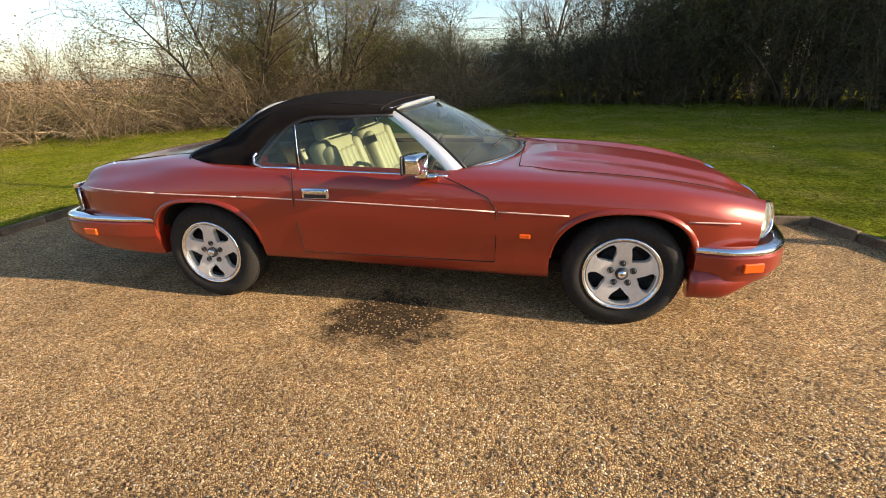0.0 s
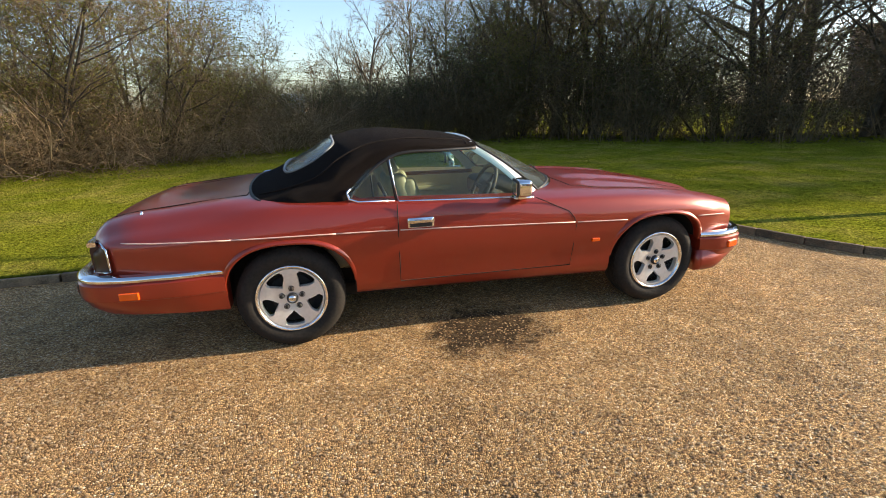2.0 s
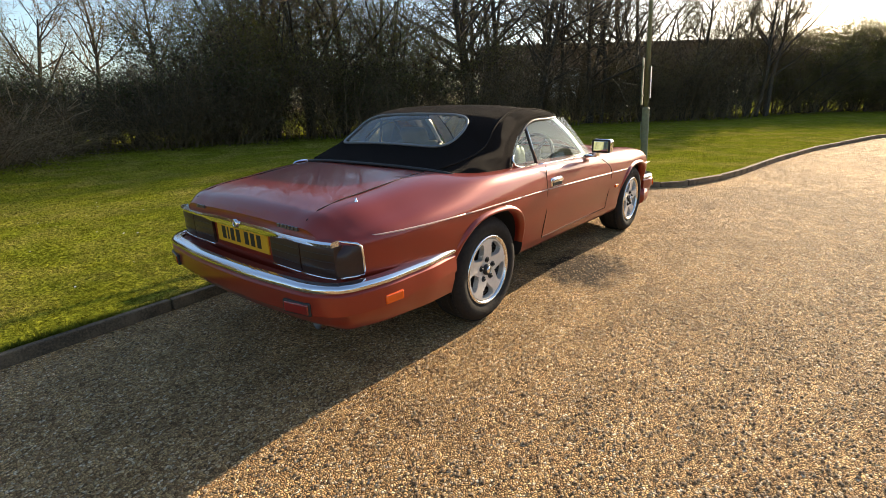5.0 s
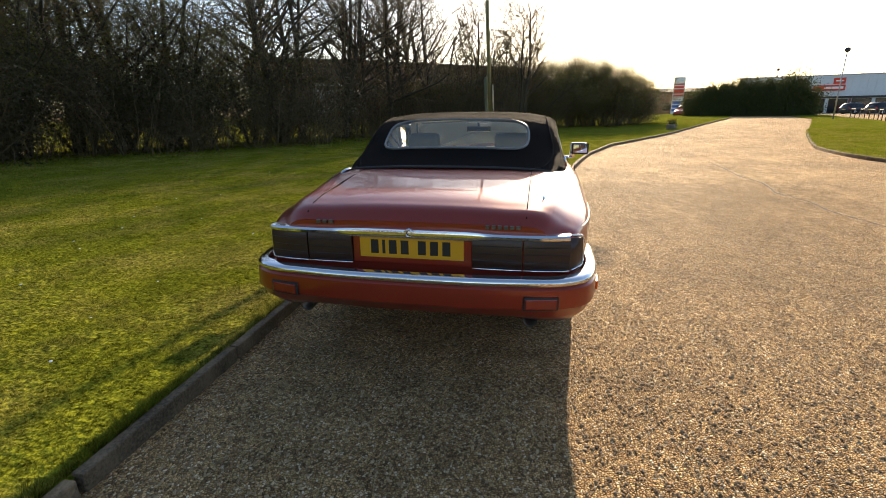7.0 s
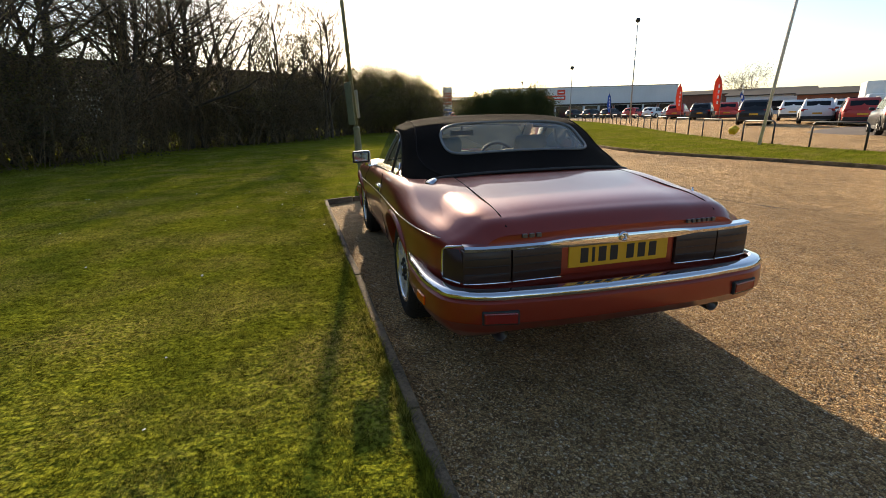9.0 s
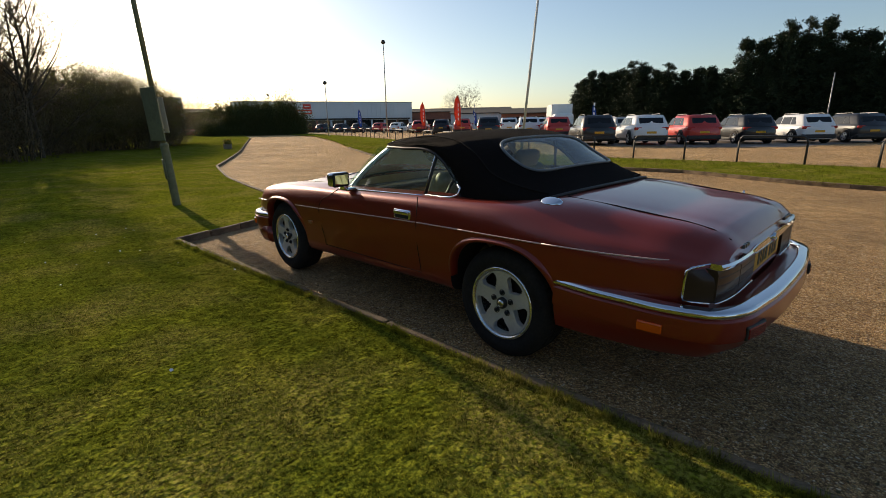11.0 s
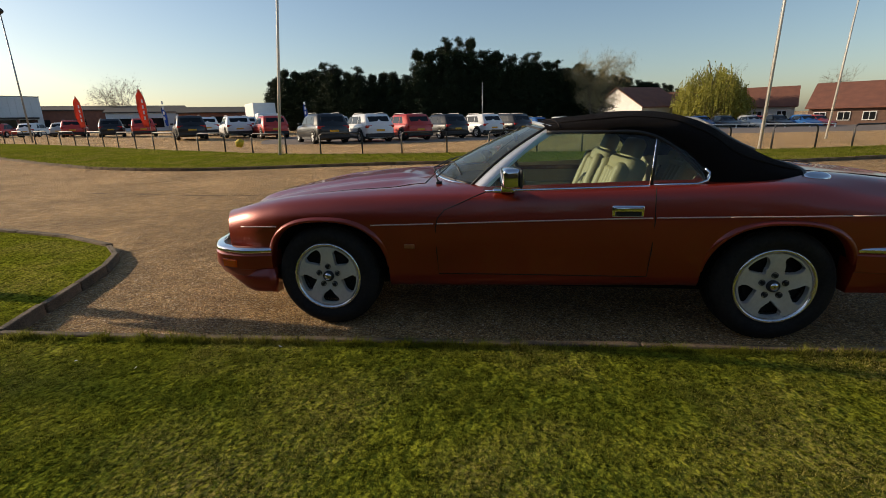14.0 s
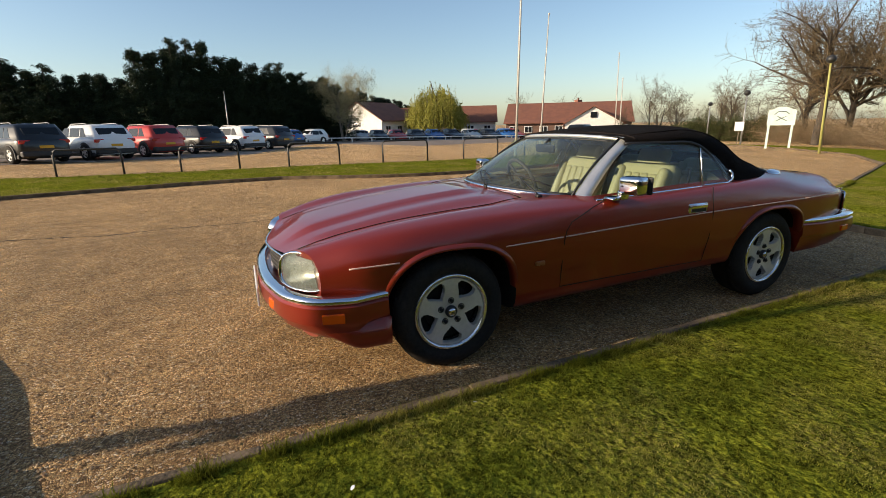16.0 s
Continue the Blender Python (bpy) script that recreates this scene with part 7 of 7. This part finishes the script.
# ---- buildings ----
def house(name, m, length, depth, eave, ridge, label, gable_front=False, wall=M_RENDERWALL, windows=4, overhang=0.5, brick=0.0):
    """A pitched-roof house; its long front looks along -y of its own axes."""
    t = thing(name, m, label, "building")
    l, d = length / 2, depth / 2
    bm = bmesh.new()
    prism(bm, [(-d, -0.5), (d, -0.5), (d, eave), (0, ridge - 0.08), (-d, eave)], "x", -l, l)
    part("wall", bm, wall, t)
    if brick:
        bm = bmesh.new()
        box(bm, (0, 0, brick / 2 - 0.2), (length + 0.06, depth + 0.06, brick + 0.4))
        part("brick_plinth", bm, M_BRICK, t)
    rise = (ridge - eave) / d
    for q in (-1, 1):
        bm = bmesh.new()
        e = d + overhang
        vs = [(-l - 0.35, 0, ridge), (l + 0.35, 0, ridge), (l + 0.35, q * e, eave - rise * overhang), (-l - 0.35, q * e, eave - rise * overhang)]
        lo, hi = [bm.verts.new(v) for v in vs], [bm.verts.new((v[0], v[1], v[2] + 0.14)) for v in vs]
        bm.faces.new(lo), bm.faces.new(hi[::-1])
        for k in range(4):
            bm.faces.new((lo[k], lo[k - 1], hi[k - 1], hi[k]))
        part("roof", bm, M_ROOF, t, "brown clay tile roof")
    for k in range(windows):
        x = -l + length * (k + 0.5) / windows
        for z in ([eave * 0.35, eave * 0.75] if eave > 4 else [eave * 0.55]):
            win = thing("window", pose(x, -d - 0.04, z))
            win.parent = t
            bm = bmesh.new()
            box(bm, (0, 0, 0), (1.25, 0.10, 1.05))
            part("frame", bm, M_WHITE, win)
            bm = bmesh.new()
            for q in (-1, 1):
                box(bm, (q * 0.29, -0.04, 0), (0.50, 0.06, 0.88))
            part("pane", bm, M_WINDOW, win)
    return t


def facing(x, y, toward=(2, 3)):
    """The turn that points a house's front (-y) at a place."""
    return math.degrees(math.atan2(toward[1] - y, toward[0] - x)) + 90


h1 = house("gabled_cottage", pose(-20.6, -80.5, float(ground_z(-20.6, -80.5)), 0, 0, facing(-20.6, -80.5) + 48), 9, 10.4, 3.2, 6.1, "white rendered cottage with brown tiled roof", windows=3, brick=0.9)
house("cottage_wing", pose(-28.5, -83, float(ground_z(-28.5, -83)), 0, 0, facing(-28.5, -83)), 11, 6.4, 3.0, 5.4, "low white wing with brown tiled roof", windows=4, brick=0.9)
house("restaurant_wing", pose(-38.0, -78, float(ground_z(-38.0, -78)), 0, 0, facing(-38, -78)), 9, 6.4, 3.1, 5.6, "white restaurant wing with brown tiled roof", windows=3, brick=0.6)
house("restaurant", pose(-48.5, -63, float(ground_z(-48.5, -63)), 0, 0, facing(-48.5, -63)), 19, 11, 2.6, 5.5, "long restaurant with brown tiled roof and dark timber front", wall=M_DARKBRICK, windows=8)
gab = house("restaurant_porch", pose(-48.4, -56.4, float(ground_z(-48.4, -56.4)), 0, 0, facing(-48.4, -56.4) + 90), 5, 8.2, 2.2, 4.6, "white gabled restaurant porch", windows=1, brick=0.4)
bm = bmesh.new()
box(bm, (-2.6, 0, 3.4), (0.12, 0.9, 0.8))
part("gable_window", bm, M_WINDOW, gab)
chim = thing("chimney", pose(-51, -63.5, float(ground_z(-51, -63.5)) + 5.35), "brick chimney on the restaurant roof", "chimney")
bm = bmesh.new()
box(bm, (0, 0, 0.1), (0.9, 0.9, 1.3), 0.03)
part("stack", bm, M_BRICK, chim)
bm = bmesh.new()
tube(bm, [(0, 0, 0.7), (0, 0, 1.1)], 0.15, 8)
part("pot", bm, M_ROOF, chim)

ware = thing("warehouse", pose(89.8, -53.1, 0.45, 0, 0, -19), "long pale grey clad warehouse with dark windows below", "building")
bm = bmesh.new()
box(bm, (0, 0, 2.7), (12, 36.3, 6.45), 0.05)
part("wall", bm, M_CLAD, ware)
for k in range(37):
    bm = bmesh.new()
    box(bm, (-6.03, -17.8 + 0.99 * k, 4.25), (0.05, 0.05, 3.2))
    part("cladding_rib", bm, M_CLAD, ware)
bm = bmesh.new()
box(bm, (0, 0, 5.97), (12.2, 36.5, 0.14), 0.02)
part("roof_trim", bm, M_STEEL, ware)
bm = bmesh.new()
box(bm, (-6.1, 0, 2.55), (0.3, 35, 0.3))
part("canopy", bm, M_DARKWALL, ware)
for k in range(12):
    bm = bmesh.new()
    box(bm, (-6.06, -16 + 2.9 * k, 1.2), (0.1, 2.4, 2.2))
    part("window", bm, M_WINDOW, ware)
    bm = bmesh.new()
    box(bm, (-6.10, -14.55 + 2.9 * k, 1.2), (0.12, 0.3, 2.3))
    part("pier", bm, M_CLAD if k % 3 else M_BRICK, ware)
bm = bmesh.new()
box(bm, (-6.1, 5.8, 4.0), (0.2, 4.1, 0.85))
part("sign_board", bm, M_RED, ware)
bm = bmesh.new()
box(bm, (-6.22, 5.2, 4.0), (0.04, 2.4, 0.32))
part("text_bar", bm, M_WHITE, ware)
bm = bmesh.new()
box(bm, (-6.1, 4.6, 5.05), (0.2, 1.5, 0.9))
part("sign_panel", bm, M_RED, ware)
bm = bmesh.new()
box(bm, (-6.22, 4.6, 5.05), (0.04, 1.0, 0.2))
part("text_bar", bm, M_WHITE, ware)
for i, (x, y, l, h) in enumerate(((78, -82, 26, 4.6), (62, -82, 24, 4.0), (46, -78, 22, 3.6), (34, -88, 22, 3.5), (108, -22, 26, 4.9))):
    lowb = thing("low_shed", pose(x, y, float(ground_z(x, y)), 0, 0, facing(x, y)), "low grey industrial shed with shallow roof", "building", "industrial sheds")
    bm = bmesh.new()
    prism(bm, [(-5, -0.5), (5, -0.5), (5, h - 0.8), (0, h), (-5, h - 0.8)], "x", -l / 2, l / 2)
    part("wall", bm, M_CLAD if i % 2 else M_BRICK, lowb)
    bm = bmesh.new()
    prism(bm, [(-5.4, h - 0.86), (0, h + 0.02), (5.4, h - 0.86), (5.4, h - 0.70), (0, h + 0.18), (-5.4, h - 0.70)], "x", -l / 2 - 0.3, l / 2 + 0.3)
    part("roof", bm, M_DARKWALL, lowb)
    for k in range(5):
        bm = bmesh.new()
        box(bm, (-l / 2 + l * (k + 0.5) / 5, -5.03, 1.4), (l / 9, 0.1, 1.6))
        part("window", bm, M_WINDOW, lowb)

hall = thing("dark_hall", pose(60, 19.6, 0.2, 0, 0, 130.4), "dark flat-roofed building behind the trees", "building")
bm = bmesh.new()
box(bm, (0, 0, 6.0), (36.4, 8, 2.4), 0.03)
part("upper_wall", bm, M_DARKBRICK, hall)
bm = bmesh.new()
box(bm, (3.2, -0.6, 2.2), (29.5, 6.6, 5.2), 0.02)
part("lower_wall", bm, M_DARKBRICK, hall)
bm = bmesh.new()
box(bm, (-0.6, 0, 7.24), (38, 8.8, 0.18), 0.02)
part("roof", bm, M_DARKWALL, hall)
bm = bmesh.new()
box(bm, (9.0, 2.85, 3.0), (5.2, 0.2, 3.4), 0.02)
part("sign_board", bm, M_RENDERWALL, hall, "pale painted sign board")
for k, (x, z, w) in enumerate(((9.0, 4.2, 4.2), (8.4, 3.3, 3.0), (9.6, 2.3, 3.6))):
    bm = bmesh.new()
    box(bm, (x, 2.98, z), (w, 0.06, 0.45))
    part("text_bar", bm, M_DARKWALL, hall)
for k in range(7):
    if k != 4:
        bm = bmesh.new()
        box(bm, (-8.6 + 4.1 * k, 2.75, 2.6), (2.0, 0.1, 2.4))
        part("window", bm, M_WINDOW, hall)
for x in (-17.4, -15.2, -13.2):
    bm = bmesh.new()
    box(bm, (x, 3.4, 2.2), (0.35, 0.35, 5.2))
    part("post", bm, M_DARKWALL, hall)

board = thing("hoarding", pose(-3.6, 43, 0.2, 0, 0, 5), "large pale blue hoarding far behind the scrub", "sign")
bm = bmesh.new()
box(bm, (0, 0, 1.6), (2.0, 0.15, 1.7), 0.02)
part("panel", bm, mat("pale_blue_sheet", (0.35, 0.55, 0.72), 0.5, color2=(0.6, 0.66, 0.7), scale=0.6, fine=3), board)
for q in (-1, 1):
    bm = bmesh.new()
    box(bm, (q * 0.8, 0.1, 0.5), (0.15, 0.15, 1.4))
    part("post", bm, M_TIMBER, board)
wv = thing("white_van", pose(-9.5, 33.5, 0.15, 0, 0, 190), "white van roof seen over the scrub", "van")
bm = bmesh.new()
box(bm, (0, 0, 1.35), (4.6, 1.9, 1.9), 0.35, None, 4)
part("body", bm, M_WHITE, wv, smooth=True)
bm = bmesh.new()
box(bm, (1.6, 0, 1.75), (0.9, 1.7, 0.6), 0.15)
part("windscreen", bm, M_WINDOW, wv)
for xw in (-1.4, 1.5):
    bm = bmesh.new()
    lathe(bm, [(0.2, -0.95), (0.33, -0.95), (0.33, 0.95), (0.2, 0.95)], 16)
    bmesh.ops.translate(bm, vec=(xw, 0, 0.33), verts=bm.verts)
    part("wheel", bm, M_TYRE, wv)

pylon = thing("lattice_pylon", pose(-159, 188, 0, 0, 0, 30), "distant grey lattice electricity pylon", "pylon")
bm = bmesh.new()
for sx, sy in ((-1, -1), (-1, 1), (1, -1), (1, 1)):
    tube(bm, [(sx * 4, sy * 4, 0), (sx * 1.2, sy * 1.2, 26), (sx * 0.5, sy * 0.5, 42)], 0.14, 4)
for z, w in ((26, 9), (32, 8), (38, 6)):
    tube(bm, [(-w, 0, z), (w, 0, z)], 0.14, 4)
    tube(bm, [(-w, 0, z), (0, 0, z + 2.5), (w, 0, z)], 0.10, 4)
for k in range(9):
    z0, z1 = 4.0 * k, 4.0 * (k + 1)
    w0, w1 = 4 - 2.8 * min(1, z0 / 26), 4 - 2.8 * min(1, z1 / 26)
    for s in (-1, 1):
        tube(bm, [(-w0, s * w0, z0), (w1, s * w1, z1)], 0.08, 4)
        tube(bm, [(s * w0, w0, z0), (s * w1, -w1, z1)], 0.08, 4)
part("lattice", bm, M_STEEL, pylon)
for z, w in ((26, 9), (32, 8), (38, 6)):
    for s in (-1, 1):
        pts = [(s * w * 0.7 + 330 * u, 80 * u + s * w * 0.7, z - 9 * math.sin(math.pi * u)) for u in np.linspace(0, 1, 17)]
        line_part("power_line", pts, 0.09, M_BLACKIRON, pylon)


# ---- kerbs ----
def kerb(name, pts, step, label, high, single):
    """Concrete edging stones laid along a plan line."""
    line = path_points(pts, step)
    top = thing(name, Matrix(), label, "kerb", kind="structure")
    rng = np.random.default_rng(len(line))
    bm = bmesh.new()
    shared = None
    for a, b in zip(line, line[1:]):
        c, d = (a + b) / 2, b - a
        ln, ang = float(np.hypot(*d)), math.atan2(d[1], d[0])
        z = float(ground_z(c[0], c[1]))
        m = Matrix.Translation((c[0], c[1], z + high / 2 - 0.03 + rng.normal(0, 0.004))) @ Matrix.Rotation(ang + rng.normal(0, 0.006), 4, "Z") @ Matrix.Rotation(rng.normal(0, 0.02), 4, "X")
        if single:
            if not shared:
                sb = bmesh.new()
                box(sb, (0, 0, 0), (step * 0.988, 0.052, high + 0.06), 0.008)
                first = part("edging_stone", sb, M_KERB, top)
                shared = first.data
                first.matrix_world = m
                continue
            ob = new("edging_stone", shared)
            ob.parent = top
            ob.matrix_world = m
            ob.scale.x = ln / step
        else:
            made_v = box(bm, (0, 0, 0), (ln * 0.99, 0.07, high + 0.06))
            bmesh.ops.transform(bm, matrix=m, verts=made_v)
    if not single:
        tagged(part("edging", bm, M_KERB, top), kind="stuff")
    else:
        bm.free()


kerb("bay_kerb", BAY_SIDE, 0.94, "weathered dirt-brown edging beside the parking bay", 0.076, True)
kerb("front_kerb", BAY_FRONT[:6], 0.44, "curved dirt-brown edging in front of the bay", 0.080, True)
kerb("drive_kerb", BAY_FRONT[5:], 0.9, "concrete edging along the far drive", 0.085, False)
kerb("rear_kerb", BAY_REAR[7:], 0.44, "dirt-brown edging behind the parking bay", 0.080, True)
kerb("drive_end_kerb", BAY_REAR[:8], 0.9, "concrete edging along the drive end", 0.09, False)
kerb("verge_kerb", ISLE[3:], 0.9, "low concrete edging of the far verge", 0.085, False)


# ---- grass blades and loose stones ----
def blades(name, x, y, seed, tall, wide, label):
    """Short mown grass at plan points, in uneven tufts."""
    rng = np.random.default_rng(seed)
    n = len(x)
    tuft = np.array([0.6 * noise.noise((u * 2.1, v * 2.1, 0)) + 1.3 * noise.noise((u * 8, v * 8, 3)) + 0.8 * noise.noise((u * 19, v * 19, 5)) for u, v in zip(x, y)])
    far = np.hypot(x * 0.5, y - 2.0)
    h = tall * rng.uniform(0.35, 1.15, n) * np.clip(0.85 + 0.55 * tuft, 0.25, 1.7)
    h, w = h * (1 + far / 9.0), wide * rng.uniform(0.6, 1.2, n) * (1 + far / 6.0)
    a, lean = rng.uniform(0, 2 * np.pi, n), rng.uniform(0.2, 1.3, n)
    base = np.stack([x, y, np.where(y < -8, ground_z(x, y) + 0.07, lawn_z(x, y)) - 0.004], 1)
    side = np.stack([-np.sin(a), np.cos(a), 0 * a], 1) * w[:, None]
    tip = base + np.stack([np.cos(a) * lean * h, np.sin(a) * lean * h, h], 1)
    v = np.stack([base - side, base + side, tip], 1).reshape(-1, 3)
    return tagged(arrays(name, v, np.arange(3 * n).reshape(n, 3), M_BLADE), label, "grass", kind="stuff")


def on_lawn(x, y, gap=0.035):
    return y > np.interp(x, kerb_line[:, 0], kerb_line[:, 1]) + gap


bay_y = lambda x: np.interp(x, [p[0] for p in BAY_SIDE], [p[1] for p in BAY_SIDE])
grass_rng = np.random.default_rng(3)
gx_, gy_ = grass_rng.normal(0.2, 2.6, 420000), 0.9 + np.abs(grass_rng.normal(0, 1.5, 420000))
keep = on_lawn(gx_, gy_) & (gx_ > -9) & (gx_ < 9)
blades("grass", gx_[keep], gy_[keep], 4, 0.012, 0.0028, "short mown grass beside the parking bay")
gr_, ga_ = 15.0 * grass_rng.uniform(0, 1, 420000) ** 0.75, grass_rng.uniform(0, 2 * np.pi, 420000)
gx_, gy_ = gr_ * np.cos(ga_), 2.6 + gr_ * np.sin(ga_)
keep = on_lawn(gx_, gy_) & (gx_ > -11) & (gy_ < 14.5)
blades("grass", gx_[keep], gy_[keep], 5, 0.015, 0.0042, "mown grass across the lawn")
pick = grass_rng.integers(0, len(isle_line) - 1, 130000)
mixf = grass_rng.uniform(0.0, 1, 130000)[:, None] ** 1.4
vp = isle_line[pick] + (isle_line[pick + 1] - isle_line[pick]) * grass_rng.uniform(0, 1, 130000)[:, None]
vp = vp * (1 - mixf) + fence_line[pick] * mixf + grass_rng.normal(0, 0.05, (130000, 2))
vp = vp[np.hypot(vp[:, 0], vp[:, 1]) < 26]
blades("grass", vp[:, 0], vp[:, 1], 7, 0.020, 0.0022, "mown grass on the far verge")
# ragged tufts that lean over the edging
gx_ = np.repeat(grass_rng.uniform(-4.2, 3.2, 300), 50) + grass_rng.normal(0, 0.03, 15000)
gy_ = bay_y(gx_) + 0.036 + np.abs(grass_rng.normal(0, 0.022, 15000))
bend = path_points(BAY_REAR[6:], 0.03)
step_ = np.gradient(bend, axis=0)
step_ /= np.linalg.norm(step_, axis=1, keepdims=True)
pick = np.repeat(grass_rng.integers(0, len(bend), 230), 50)
off_ = 0.036 + np.abs(grass_rng.normal(0, 0.025, len(pick)))
ex_ = bend[pick] + np.stack([-step_[pick, 1], step_[pick, 0]], 1) * off_[:, None] + step_[pick] * grass_rng.normal(0, 0.03, len(pick))[:, None]
gx_, gy_ = np.r_[gx_, ex_[:, 0]], np.r_[gy_, ex_[:, 1]]
blades("grass_tuft", gx_, gy_, 6, 0.045, 0.0018, "longer grass tufts along the edging")


def daisies(count, seed):
    """Tiny white daisies scattered over the lawn."""
    rng = np.random.default_rng(seed)
    x, y = rng.uniform(-4, 5, count), rng.uniform(1.3, 5.5, count)
    z = lawn_z(x, y) + rng.uniform(0.018, 0.03, count)
    vs, fs = [], []
    for k in range(count):
        r, tx, ty = rng.uniform(0.006, 0.010), rng.normal(0, 0.3), rng.normal(0, 0.3)
        ring = [(x[k] + r * math.cos(t), y[k] + r * math.sin(t), z[k] + r * (tx * math.cos(t) + ty * math.sin(t))) for t in (math.pi * j / 4 for j in range(8))]
        b0 = len(vs)
        vs += [(x[k], y[k], z[k] + 0.002)] + ring
        fs += [(b0, b0 + 1 + j, b0 + 1 + (j + 1) % 8) for j in range(8)]
    tagged(arrays("daisies", vs, fs, M_WHITE), "tiny white daisies in the lawn", "flowers", kind="stuff")


daisies(60, 12)


def litter(count, seed):
    """Dry leaves and twigs that lie on the gravel along the edging."""
    rng = np.random.default_rng(seed)
    x = rng.uniform(-4.2, 3.2, count)
    y = bay_y(x) - 0.05 - np.abs(rng.normal(0, 0.16, count))
    v, f = leaf_quads(np.stack([x, y, np.full(count, 0.006)], 1), 0.028, rng)
    v[:, 2] = 0.004 + np.abs(v[:, 2] - 0.006) * 0.25
    tagged(arrays("leaf_litter", v, f, M_LEAFBROWN), "dry brown leaf litter along the edging", "leaves", kind="stuff")


litter(420, 14)


def loose_stones(count, seed):
    rng = np.random.default_rng(seed)
    x, y = rng.uniform(-5.5, 5.0, count), rng.uniform(-5.2, 1.0, count)
    ok = (y < bay_y(x) - 0.05) & (x > -4.3) & (x < 3.6 + 0 * y) | (y < -1.4)
    x, y = x[ok], y[ok]
    n, r = len(x), rng.uniform(0.004, 0.009, len(x))
    corners = np.array([(1, 0, 0), (-1, 0, 0), (0, 1, 0), (0, -1, 0), (0, 0, 0.8), (0, 0, -0.5)])
    v = np.stack([x, y, 0.3 * r + ground_z(x, y)], 1)[:, None] + corners[None] * r[:, None, None] * rng.uniform(0.6, 1.25, (n, 6, 1))
    f = np.array([(0, 2, 4), (2, 1, 4), (1, 3, 4), (3, 0, 4)])[None] + (np.arange(n) * 6)[:, None, None]
    return tagged(arrays("loose_gravel", v.reshape(-1, 3), f.reshape(-1, 3), M_STONE), "loose golden gravel stones on the drive", "gravel", kind="stuff")


M_STONE = foliage("gravel_stones", (0.23, 0.13, 0.062), (0.56, 0.39, 0.21), 0.0)
loose_stones(85000, 8)
